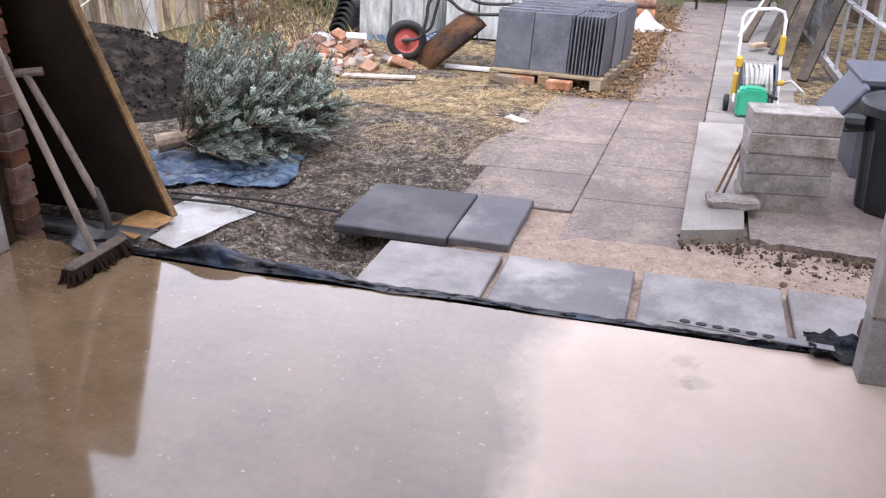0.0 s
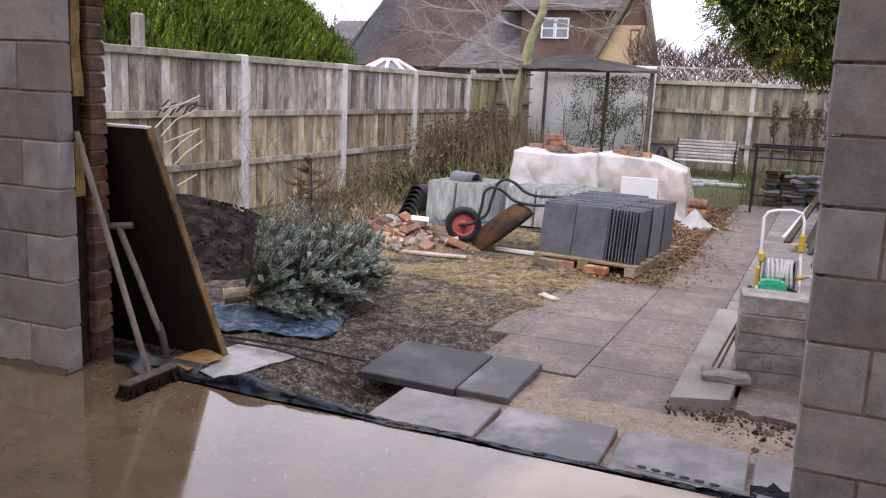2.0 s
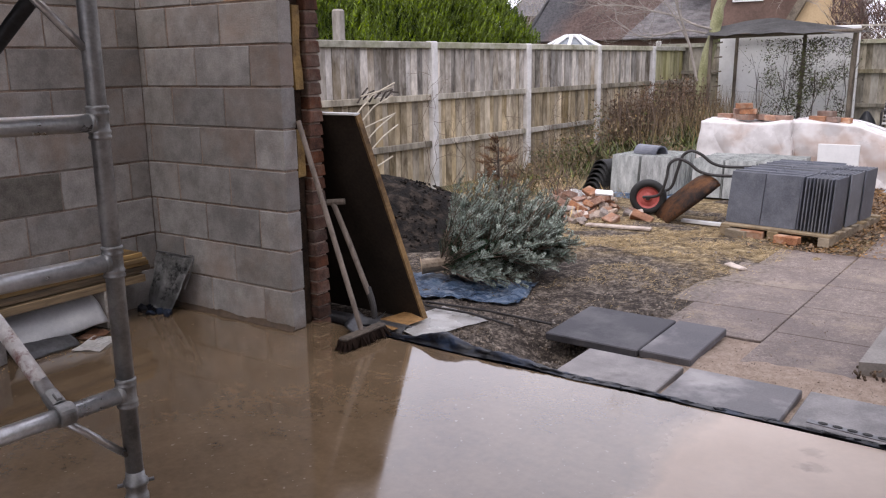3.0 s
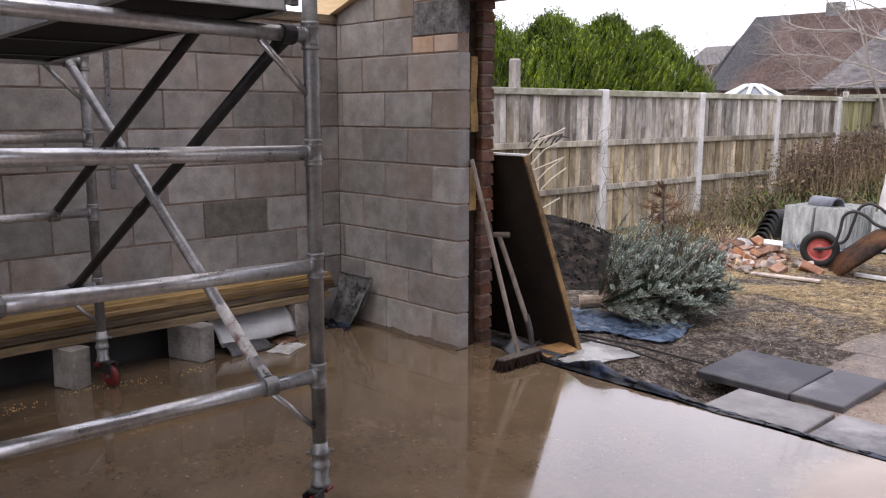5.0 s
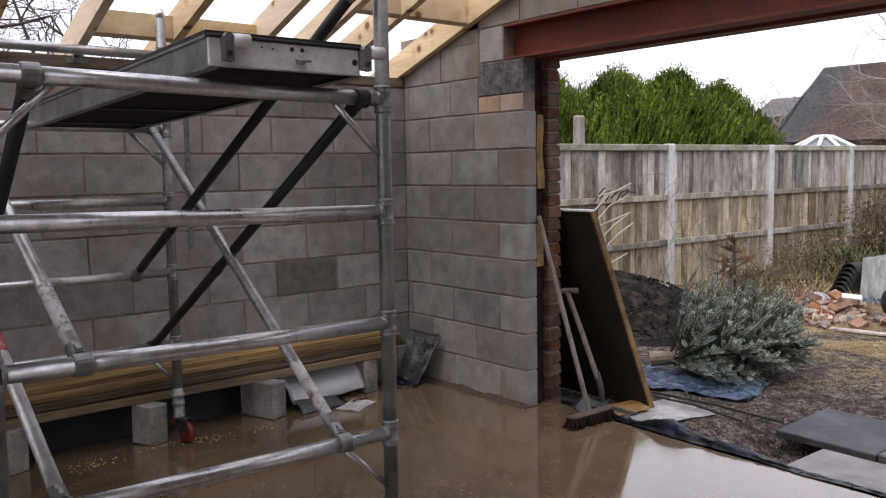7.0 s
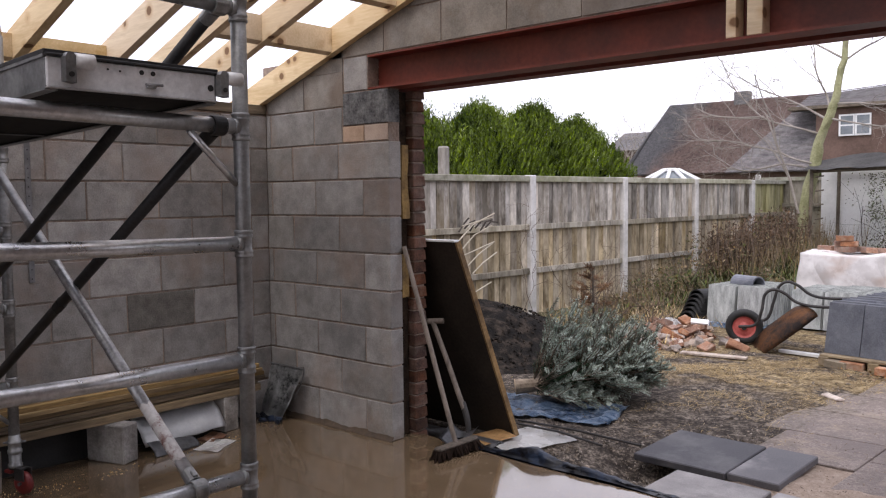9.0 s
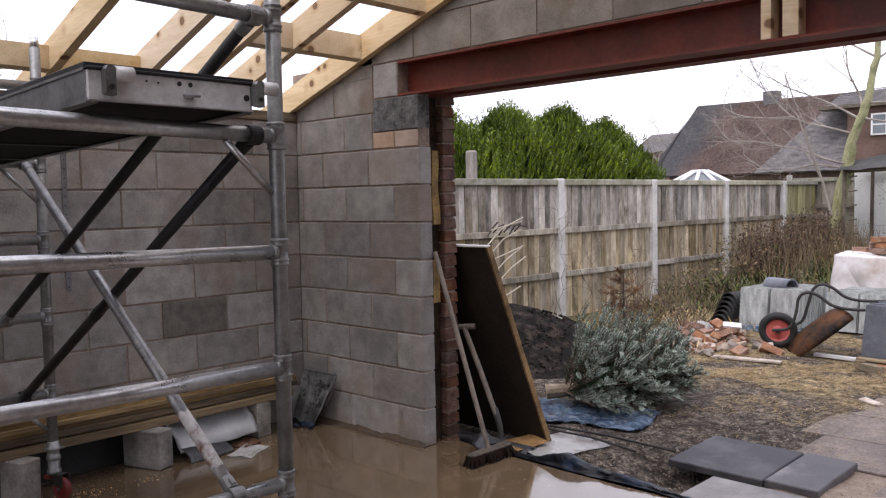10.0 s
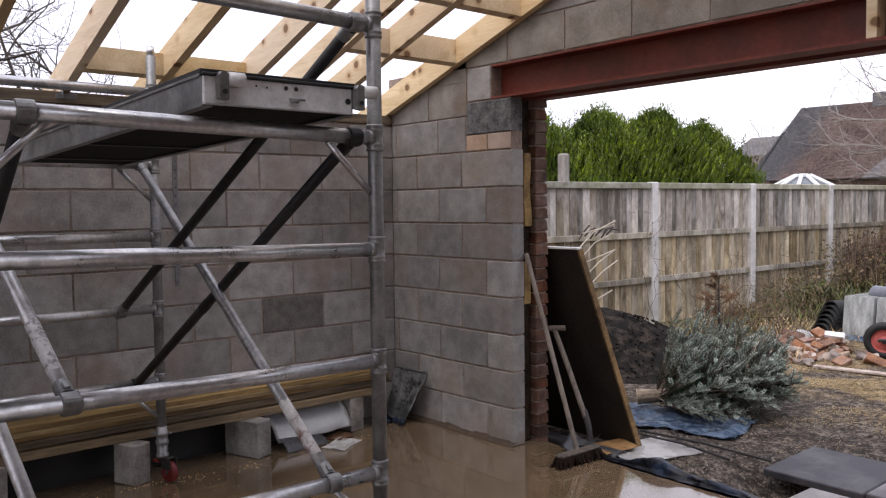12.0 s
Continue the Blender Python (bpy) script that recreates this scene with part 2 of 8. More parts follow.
M_TILEPACK = surf("weathered_tiles", (0.22, 0.235, 0.225), (0.55, 0.565, 0.545), 5, 60, (0.7, 0.9), 0.5, rand=0.1, stretch=(3, 3, 0.7), stain=(0.13, 0.135, 0.12), stain_amount=0.5, stain_scale=3)
M_PALLET = surf("pallet_wood", (0.15, 0.11, 0.065), (0.36, 0.285, 0.185), 5, 30, (0.7, 0.9), 0.3, rand=0.2)
M_ORANGE = surf("orange_brick", (0.16, 0.080, 0.052), (0.41, 0.232, 0.152), 10, 70, (0.8, 0.95), 0.6, rand=0.35, stain=(0.42, 0.35, 0.285), stain_amount=0.65, stain_scale=9)
M_RUBBLE = surf("rubble", (0.20, 0.15, 0.12), (0.54, 0.46, 0.39), 8, 60, (0.8, 0.95), 0.6, rand=0.4)
M_BARK = surf("brown_bark", (0.07, 0.05, 0.035), (0.20, 0.145, 0.105), 9, 60, (0.8, 0.95), 0.8, depth=0.01)
M_CUT = surf("cut_wood", (0.40, 0.29, 0.18), (0.55, 0.42, 0.29), 9, 40, (0.7, 0.9), 0.2)
M_BIRCH = surf("mossy_birch", (0.20, 0.20, 0.09), (0.46, 0.46, 0.27), 4, 40, (0.8, 0.95), 0.5, stain=(0.11, 0.085, 0.05), stain_amount=0.6, stain_scale=4)
M_TWIG = surf("pale_twig", (0.22, 0.19, 0.16), (0.40, 0.36, 0.32), 4, 40, (0.8, 0.95), 0.2)
M_DARKTWIG = surf("dark_twig", (0.035, 0.028, 0.022), (0.09, 0.07, 0.055), 4, 40, (0.8, 0.95), 0.2)
M_NEEDLE = surf("frosty_needles", (0.080, 0.118, 0.085), (0.49, 0.55, 0.475), 12, 14, (0.6, 0.85), 0.0, island=0.32, spec=0.2)
M_HEDGE = surf("conifer_green", (0.008, 0.024, 0.003), (0.20, 0.27, 0.036), 1.6, 20, (0.6, 0.85), 0.0, island=0.55, spec=0.15)
# Near-black green: the shade inside dense crowns, put into the core's colour.
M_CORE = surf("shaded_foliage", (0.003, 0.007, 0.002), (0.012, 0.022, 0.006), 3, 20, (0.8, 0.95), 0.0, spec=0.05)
M_IVY = surf("dark_conifer_sprays", (0.009, 0.022, 0.004), (0.12, 0.155, 0.026), 1.6, 20, (0.55, 0.8), 0.0, island=0.5, spec=0.15)
# Darker copy of the needles, for the shade inside the fir's crown.
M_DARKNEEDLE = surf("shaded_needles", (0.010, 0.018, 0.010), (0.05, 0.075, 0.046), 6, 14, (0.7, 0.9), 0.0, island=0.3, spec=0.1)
M_RUSTLEAF = surf("dead_rusty_leaves", (0.10, 0.055, 0.032), (0.27, 0.16, 0.092), 6, 50, (0.8, 0.95), 0.0, island=0.4, spec=0.1)
# Pale streaks in the colour stand in for reflections on the folds.
M_POLY = surf("streaked_polythene", (0.030, 0.031, 0.032), (0.44, 0.44, 0.435), 9, 40, (0.2, 0.45), 0.6, stain=(0.012, 0.013, 0.013), stain_amount=0.8, stain_scale=5, depth=0.01)
M_DAMPSLAB = surf("damp_paving", (0.085, 0.08, 0.085), (0.165, 0.155, 0.158), 5, 130, (0.4, 0.7), 0.5, rand=0.05, stain=(0.33, 0.308, 0.30), stain_amount=0.9, stain_scale=1.6, depth=0.006)
M_SANDGRIT = surf("sandy_crumbs", (0.20, 0.15, 0.115), (0.44, 0.36, 0.29), 9, 40, (0.9, 1.0), 0.4, island=0.35, spec=0.1)
M_BROWNCLOD = surf("brown_clods", (0.05, 0.036, 0.026), (0.19, 0.145, 0.108), 9, 40, (0.9, 1.0), 0.6, island=0.4, spec=0.1)
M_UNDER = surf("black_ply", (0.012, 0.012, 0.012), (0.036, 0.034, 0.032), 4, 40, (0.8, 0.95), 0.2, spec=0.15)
M_ALUPALE = surf("bare_aluminium", (0.38, 0.38, 0.388), (0.62, 0.62, 0.62), 9, 60, (0.4, 0.6), 0.2, metal=0.25, stain=(0.24, 0.235, 0.23), stain_amount=0.5, stain_scale=12)
M_ENDRAIL = surf("brushed_aluminium", (0.58, 0.58, 0.585), (0.84, 0.84, 0.84), 9, 60, (0.35, 0.55), 0.2, metal=0.15, stain=(0.36, 0.355, 0.35), stain_amount=0.5, stain_scale=12)
M_SPLASH = surf("damp_splash", (0.045, 0.03, 0.019), (0.11, 0.076, 0.05), 14, 60, (0.5, 0.8), 0.6)
M_BLUE = surf("blue_paint", (0.03, 0.07, 0.16), (0.09, 0.16, 0.30), 14, 60, (0.5, 0.7), 0.2)
M_FENCEGREEN = surf("algae_fence", (0.17, 0.155, 0.07), (0.54, 0.51, 0.31), 1.1, 9, (0.8, 0.95), 0.5, rand=0.28, stretch=(3.0, 3.0, 0.45), stain=(0.21, 0.21, 0.07), stain_amount=0.55, stain_scale=1.3, spec=0.2)
M_BRACE = surf("bright_brace", (0.50, 0.50, 0.51), (0.84, 0.84, 0.84), 10, 60, (0.3, 0.5), 0.3, metal=0.55, stain=(0.34, 0.335, 0.33), stain_amount=0.6, stain_scale=11)
M_BRACEDULL = surf("worn_brace", (0.24, 0.24, 0.245), (0.52, 0.52, 0.525), 10, 60, (0.35, 0.55), 0.3, metal=0.7, stain=(0.62, 0.62, 0.61), stain_amount=0.6, stain_scale=14)
M_FLAKED = surf("flaked_white_paint", (0.55, 0.545, 0.535), (0.80, 0.79, 0.78), 10, 60, (0.5, 0.75), 0.5, stain=(0.12, 0.10, 0.09), stain_amount=0.9, stain_scale=45)
M_FLAKEDRED = surf("flaked_rusty_paint", (0.50, 0.48, 0.46), (0.76, 0.74, 0.72), 10, 60, (0.5, 0.75), 0.5, stain=(0.17, 0.055, 0.04), stain_amount=1.0, stain_scale=22)
M_TAPE = surf("red_tape", (0.42, 0.02, 0.02), (0.68, 0.06, 0.05), 12, 60, (0.35, 0.55), 0.1, stain=(0.70, 0.62, 0.60), stain_amount=0.6, stain_scale=40)
M_REDTWIG = surf("reddish_twigs", (0.055, 0.034, 0.028), (0.17, 0.105, 0.085), 4, 30, (0.8, 0.95), 0.0, island=0.3)
M_LOG = surf("pale_bark", (0.17, 0.125, 0.085), (0.42, 0.34, 0.25), 9, 60, (0.8, 0.95), 0.8, depth=0.008)
M_DARKSTALK = surf("dark_stalks", (0.055, 0.036, 0.024), (0.19, 0.125, 0.08), 4, 30, (0.8, 0.95), 0.0, island=0.4)
M_DRYSTEM = surf("dead_stems", (0.10, 0.068, 0.036), (0.33, 0.245, 0.14), 4, 30, (0.8, 0.95), 0.0, island=0.4)
M_WEED = surf("weed_green", (0.03, 0.042, 0.010), (0.13, 0.15, 0.042), 4, 30, (0.7, 0.9), 0.0, island=0.4)
M_LEAFTIP = surf("yellowish_spray_tips", (0.09, 0.11, 0.018), (0.40, 0.41, 0.09), 3, 30, (0.6, 0.8), 0.0, island=0.45, spec=0.15)
M_STRAW = surf("dry_straw", (0.24, 0.165, 0.075), (0.58, 0.445, 0.245), 4, 30, (0.8, 0.95), 0.0, island=0.5)
M_LEAF = surf("fallen_leaves", (0.085, 0.046, 0.02), (0.33, 0.20, 0.095), 4, 30, (0.7, 0.9), 0.0, island=0.45)
M_SOIL = surf("black_soil", (0.004, 0.0035, 0.003), (0.022, 0.018, 0.015), 9, 50, (0.7, 0.98), 1.0, depth=0.035, spec=0.12, stain=(0.085, 0.066, 0.052), stain_amount=0.6, stain_scale=9)
M_CLOD = surf("clods", (0.07, 0.056, 0.044), (0.34, 0.29, 0.24), 9, 40, (0.9, 1.0), 0.5, island=0.5, spec=0.1)
M_WHITEWALL = surf("whitewash", (0.74, 0.735, 0.72), (0.88, 0.875, 0.865), 1.5, 20, (0.8, 0.95), 0.3, stain=(0.42, 0.42, 0.38), stain_amount=0.3)
M_FELT = surf("roof_felt", (0.085, 0.083, 0.08), (0.19, 0.185, 0.18), 2, 40, (0.8, 0.95), 0.3)
M_PERGOLA = surf("pergola_wood", (0.075, 0.058, 0.043), (0.20, 0.165, 0.125), 4, 30, (0.8, 0.95), 0.3)
M_ROOFGREY = surf("grey_roof", (0.17, 0.155, 0.157), (0.42, 0.395, 0.39), 2.5, 14, (0.8, 0.95), 0.3, rand=0.08)
M_ROOFDARK = surf("dark_roof", (0.085, 0.08, 0.082), (0.14, 0.135, 0.137), 0.5, 9, (0.8, 0.95), 0.3, rand=0.06)
M_HOUSEBRICK = surf("far_brick", (0.085, 0.052, 0.040), (0.17, 0.108, 0.086), 1.0, 14, (0.85, 0.95), 0.2)
M_RENDER = surf("yellow_render", (0.42, 0.30, 0.17), (0.56, 0.42, 0.26), 0.7, 14, (0.85, 0.95), 0.2)
M_GLASS = surf("dim_glass", (0.10, 0.12, 0.13), (0.22, 0.24, 0.26), 0.5, 3, (0.05, 0.12), 0.0)
M_WHITE = surf("white_paint", (0.70, 0.70, 0.70), (0.82, 0.82, 0.81), 2, 20, (0.4, 0.6), 0.05)
M_BENCH = surf("bench_slat", (0.30, 0.295, 0.285), (0.56, 0.55, 0.53), 4, 30, (0.6, 0.8), 0.2, rand=0.15)
M_IRON = surf("black_iron", (0.012, 0.011, 0.011), (0.04, 0.035, 0.032), 6, 40, (0.5, 0.7), 0.2)
M_LEADWOOD = surf("old_plank", (0.028, 0.021, 0.015), (0.115, 0.088, 0.063), 4, 30, (0.75, 0.95), 0.4, rand=0.4)


def wet_floor():
    """Freshly laid concrete: a wet, glossy skin, and a paler dry patch by the east pier."""
    m, nt, b = material("wet_concrete")
    p = position(nt)
    sep = nt.nodes.new("ShaderNodeSeparateXYZ")
    put(nt, sep.inputs[0], p)
    n1, n2, n3 = cloud(nt, p, 1.1, 6, 0.6), cloud(nt, p, 26, 4, 0.7), cloud(nt, p, 3.2, 5, 0.6)
    edge = math_node(nt, "ADD", sep.outputs[0], math_node(nt, "MULTIPLY", n1, 0.55))
    edge = math_node(nt, "ADD", edge, math_node(nt, "MULTIPLY", sep.outputs[1], -0.05))
    dry = span(nt, edge, 3.66, 3.80)
    tone = math_node(nt, "ADD", math_node(nt, "MULTIPLY", n3, 0.6), math_node(nt, "MULTIPLY", n2, 0.4))
    wet_c = ramp(nt, tone, [(0.3, (0.098, 0.066, 0.038)), (0.7, (0.195, 0.137, 0.083))])
    dry_c = ramp(nt, tone, [(0.3, (0.44, 0.357, 0.293)), (0.7, (0.58, 0.487, 0.412))])
    speck = span(nt, cloud(nt, p, 34, 2, 0.5), 0.69, 0.72)
    wet_c = blend(nt, math_node(nt, "MULTIPLY", speck, 0.42), wet_c, (0.40, 0.34, 0.27))
    col = blend(nt, dry, wet_c, dry_c)
    for fx, fy, fr in ((3.905, -0.02, 0.05), (3.945, -0.145, 0.055), (3.90, -0.155, 0.04), (4.03, -0.80, 0.07)):
        dn_ = nt.nodes.new("ShaderNodeVectorMath")
        dn_.operation = "DISTANCE"
        put(nt, dn_.inputs[0], p)
        dn_.inputs[1].default_value = (fx, fy, 0.0)
        near = span(nt, math_node(nt, "ADD", dn_.outputs["Value"], math_node(nt, "MULTIPLY", math_node(nt, "SUBTRACT", cloud(nt, p, 30, 3, 0.6), 0.5), 0.09)), fr, fr * 0.4)
        col = blend(nt, math_node(nt, "MULTIPLY", near, 0.38), col, (0.24, 0.19, 0.155))
    put(nt, b.inputs["Base Color"], col)
    r_wet = span(nt, n3, 0.35, 0.7, 0.05, 0.16)
    mixr = math_node(nt, "ADD", math_node(nt, "MULTIPLY", r_wet, math_node(nt, "SUBTRACT", 1.0, dry)), math_node(nt, "MULTIPLY", span(nt, n2, 0.3, 0.7, 0.36, 0.6), dry))
    put(nt, b.inputs["Roughness"], mixr)
    b.inputs["IOR"].default_value = 1.55
    put(nt, b.inputs["Coat Weight"], math_node(nt, "MULTIPLY", math_node(nt, "SUBTRACT", 1.0, dry), 0.7))
    b.inputs["Coat Roughness"].default_value = 0.05
    relief(nt, b, math_node(nt, "ADD", n1, math_node(nt, "MULTIPLY", n2, 0.06)), 0.10, 0.02)
    return m


def ground_mat():
    """Bare earth with trampled straw, damp soil, sand by the slab, brown leaves and thin grass further off."""
    m, nt, b = material("garden_ground")
    p = position(nt)
    sep = nt.nodes.new("ShaderNodeSeparateXYZ")
    put(nt, sep.inputs[0], p)
    x, y = sep.outputs[0], sep.outputs[1]
    n1, n2, n3 = cloud(nt, p, 1.3, 6, 0.65), cloud(nt, p, 46, 5, 0.75), cloud(nt, p, 13, 5, 0.7)
    wob = math_node(nt, "MULTIPLY", math_node(nt, "SUBTRACT", n1, 0.5), 2.2)
    xw, yw = math_node(nt, "ADD", x, wob), math_node(nt, "ADD", y, wob)
    grain = math_node(nt, "ADD", math_node(nt, "MULTIPLY", n2, 0.5), math_node(nt, "MULTIPLY", n3, 0.5))
    earth = ramp(nt, grain, [(0.38, (0.014, 0.011, 0.009)), (0.49, (0.055, 0.043, 0.034)), (0.62, (0.28, 0.235, 0.19))])
    straw = ramp(nt, grain, [(0.40, (0.045, 0.030, 0.016)), (0.5, (0.19, 0.135, 0.068)), (0.60, (0.44, 0.35, 0.21))])
    sand = ramp(nt, grain, [(0.36, (0.25, 0.185, 0.14)), (0.64, (0.47, 0.375, 0.30))])
    leaf = ramp(nt, grain, [(0.40, (0.03, 0.017, 0.009)), (0.60, (0.20, 0.11, 0.052))])
    grass = ramp(nt, grain, [(0.32, (0.05, 0.05, 0.022)), (0.66, (0.15, 0.15, 0.065))])
    col = blend(nt, math_node(nt, "MULTIPLY", math_node(nt, "MULTIPLY", span(nt, yw, 2.7, 3.5), span(nt, cloud(nt, p, 2.6, 5, 0.65), 0.40, 0.50)), span(nt, xw, 0.5, 1.0)), earth, straw)
    col = blend(nt, math_node(nt, "MULTIPLY", math_node(nt, "MULTIPLY", span(nt, xw, 2.7, 3.0), span(nt, x, 5.6, 5.0)), span(nt, yw, 1.9, 1.5)), col, sand)
    col = blend(nt, math_node(nt, "MULTIPLY", math_node(nt, "MULTIPLY", span(nt, xw, 2.7, 3.1), span(nt, x, 4.2, 3.9)), span(nt, yw, 4.6, 5.2)), col, leaf)
    col = blend(nt, span(nt, yw, 8.2, 9.4), col, grass)
    col = blend(nt, math_node(nt, "MULTIPLY", span(nt, xw, 0.1, -0.5), span(nt, yw, 3.6, 4.4)), col, grass)
    put(nt, b.inputs["Base Color"], col)
    b.inputs["Roughness"].default_value = 0.92
    b.inputs["Specular IOR Level"].default_value = 0.25
    relief(nt, b, grain, 0.9, 0.03)
    return m


def path_mat():
    """Old pinkish concrete paving, blotched and worn, with trodden earth over its west edge."""
    m, nt, b = material("worn_path")
    p = position(nt)
    sep = nt.nodes.new("ShaderNodeSeparateXYZ")
    put(nt, sep.inputs[0], p)
    n1, n2, n3, n4 = cloud(nt, p, 1.4, 6, 0.65), cloud(nt, p, 95, 4, 0.75), cloud(nt, p, 7, 6, 0.7), cloud(nt, p, 30, 4, 0.7)
    tone = math_node(nt, "ADD", math_node(nt, "MULTIPLY", n3, 0.25), math_node(nt, "ADD", math_node(nt, "MULTIPLY", n2, 0.45), math_node(nt, "MULTIPLY", n4, 0.30)))
    col = ramp(nt, tone, [(0.36, (0.108, 0.085, 0.072)), (0.5, (0.207, 0.167, 0.146)), (0.64, (0.37, 0.31, 0.272))])
    col = blend(nt, span(nt, n1, 0.46, 0.62, 0, 0.65), col, (0.125, 0.095, 0.085))
    grit = span(nt, cloud(nt, p, 60, 2, 0.5), 0.60, 0.68)
    col = blend(nt, math_node(nt, "MULTIPLY", grit, span(nt, n3, 0.40, 0.60, 0.0, 0.5)), col, (0.42, 0.35, 0.29))
    col = blend(nt, math_node(nt, "MULTIPLY", span(nt, cloud(nt, p, 3.1, 6, 0.7), 0.54, 0.64), 0.45), col, (0.36, 0.29, 0.22))
    xs = math_node(nt, "SUBTRACT", sep.outputs[0], math_node(nt, "MULTIPLY", sep.outputs[1], 0.06))
    xs = math_node(nt, "ADD", xs, math_node(nt, "MULTIPLY", math_node(nt, "SUBTRACT", n1, 0.5), 0.9))
    xs = math_node(nt, "ADD", xs, math_node(nt, "MULTIPLY", math_node(nt, "SUBTRACT", n3, 0.5), 0.5))
    earth = ramp(nt, n4, [(0.36, (0.06, 0.045, 0.034)), (0.64, (0.26, 0.215, 0.17))])
    col = blend(nt, span(nt, xs, 2.80, 2.56), col, earth)
    put(nt, b.inputs["Base Color"], col)
    put(nt, b.inputs["Roughness"], span(nt, n1, 0.35, 0.65, 0.9, 0.6))
    relief(nt, b, tone, 0.8, 0.012)
    return m


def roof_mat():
    """Brown concrete roof tiles, mottled, turning to grey towards the west end."""
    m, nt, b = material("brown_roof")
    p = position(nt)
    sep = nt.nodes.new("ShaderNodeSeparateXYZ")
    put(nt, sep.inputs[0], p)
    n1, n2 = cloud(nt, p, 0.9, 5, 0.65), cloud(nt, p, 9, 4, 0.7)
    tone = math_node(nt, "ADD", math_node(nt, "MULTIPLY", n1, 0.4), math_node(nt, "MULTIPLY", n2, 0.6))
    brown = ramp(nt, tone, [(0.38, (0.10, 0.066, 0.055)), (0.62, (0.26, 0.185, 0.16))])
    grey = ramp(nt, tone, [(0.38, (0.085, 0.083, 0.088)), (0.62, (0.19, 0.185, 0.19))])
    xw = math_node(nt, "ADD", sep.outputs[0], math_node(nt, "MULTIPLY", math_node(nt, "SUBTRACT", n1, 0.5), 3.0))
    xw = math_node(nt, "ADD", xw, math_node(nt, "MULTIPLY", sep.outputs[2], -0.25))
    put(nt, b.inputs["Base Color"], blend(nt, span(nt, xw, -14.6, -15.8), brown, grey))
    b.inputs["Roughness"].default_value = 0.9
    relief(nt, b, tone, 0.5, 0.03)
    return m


def wrap_mat():
    """Milky polythene wrap over brick packs, with the bricks showing through as faint patches."""
    m, nt, b = material("milky_wrap")
    p = position(nt)
    n1, n2 = cloud(nt, p, 3.0, 5, 0.6), cloud(nt, scaled(nt, p, (1.2, 1.2, 1.6)), 1.7, 3, 0.55)
    col = ramp(nt, n1, [(0.4, (0.62, 0.585, 0.57)), (0.6, (0.84, 0.81, 0.795))])
    col = blend(nt, span(nt, n2, 0.50, 0.66, 0, 0.75), col, (0.50, 0.37, 0.30))
    put(nt, b.inputs["Base Color"], col)
    put(nt, b.inputs["Roughness"], span(nt, n1, 0.3, 0.7, 0.18, 0.4))
    tilt = nt.nodes.new("ShaderNodeVectorRotate")
    tilt.rotation_type = "Y_AXIS"
    put(nt, tilt.inputs["Vector"], p)
    tilt.inputs["Angle"].default_value = 0.6
    folds = math_node(nt, "ABSOLUTE", math_node(nt, "SUBTRACT", cloud(nt, scaled(nt, tilt.outputs[0], (1.3, 1.3, 0.5)), 1.5, 2, 0.5), 0.5))
    relief(nt, b, folds, 0.6, 0.16)
    return m


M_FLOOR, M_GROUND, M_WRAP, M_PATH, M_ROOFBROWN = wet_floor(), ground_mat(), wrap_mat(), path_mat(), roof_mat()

# ---- builders ----
rng = random.Random(7)


def thing(name, label, category, at=(0, 0, 0), group="", kind=""):
    ob = new(name)
    ob.location = at
    ob.empty_display_size = 0.1
    return tagged(ob, label, category, group, kind)


def standing(o):
    if o.parent is None:
        return o.matrix_basis.copy()
    return standing(o.parent) @ o.matrix_parent_inverse @ o.matrix_basis


def part(name, bm, mat, parent=None, label="", smooth=False):
    """Links a bmesh, given in world metres, as one mesh object, under a thing where one is given."""
    me = bpy.data.meshes.new(name)
    bmesh.ops.recalc_face_normals(bm, faces=bm.faces[:])
    bm.to_mesh(me)
    bm.free()
    if smooth:
        me.polygons.foreach_set("use_smooth", [len(q.vertices) <= 4 for q in me.polygons])
    me.materials.append(mat)
    ob = new(name, me)
    if parent is not None:
        ob.parent = parent
        ob.matrix_parent_inverse = standing(parent).inverted()
    if label:
        ob["label"] = label
    return ob


def solo(name, bm, mat, label, category, group="", kind="", smooth=False):
    return tagged(part(name, bm, mat, None, smooth=smooth), label, category, group, kind)


def box(bm, x0, x1, y0, y1, z0, z1, bevel=0.0, m=None, jitter=0.0):
    vs = [bm.verts.new((x, y, z)) for x in (x0, x1) for y in (y0, y1) for z in (z0, z1)]
    if jitter:
        for v in vs:
            v.co += Vector((rng.uniform(-1, 1), rng.uniform(-1, 1), rng.uniform(-1, 1))) * jitter
    if m is not None:
        for v in vs:
            v.co = m @ v.co
    f = [bm.faces.new([vs[i] for i in q]) for q in ((0, 1, 3, 2), (4, 6, 7, 5), (0, 4, 5, 1), (2, 3, 7, 6), (0, 2, 6, 4), (1, 5, 7, 3))]
    if bevel:
        es = list({e for q in f for e in q.edges})
        bmesh.ops.bevel(bm, geom=es, offset=bevel, segments=1, affect="EDGES", profile=0.5)
    return bm


def cube(x0, x1, y0, y1, z0, z1, bevel=0.0, m=None, jitter=0.0):
    return box(bmesh.new(), x0, x1, y0, y1, z0, z1, bevel, m, jitter)


def basis(p0, p1):
    d = (Vector(p1) - Vector(p0))
    return Matrix.Translation(p0) @ d.to_track_quat("Z", "Y").to_matrix().to_4x4(), d.length


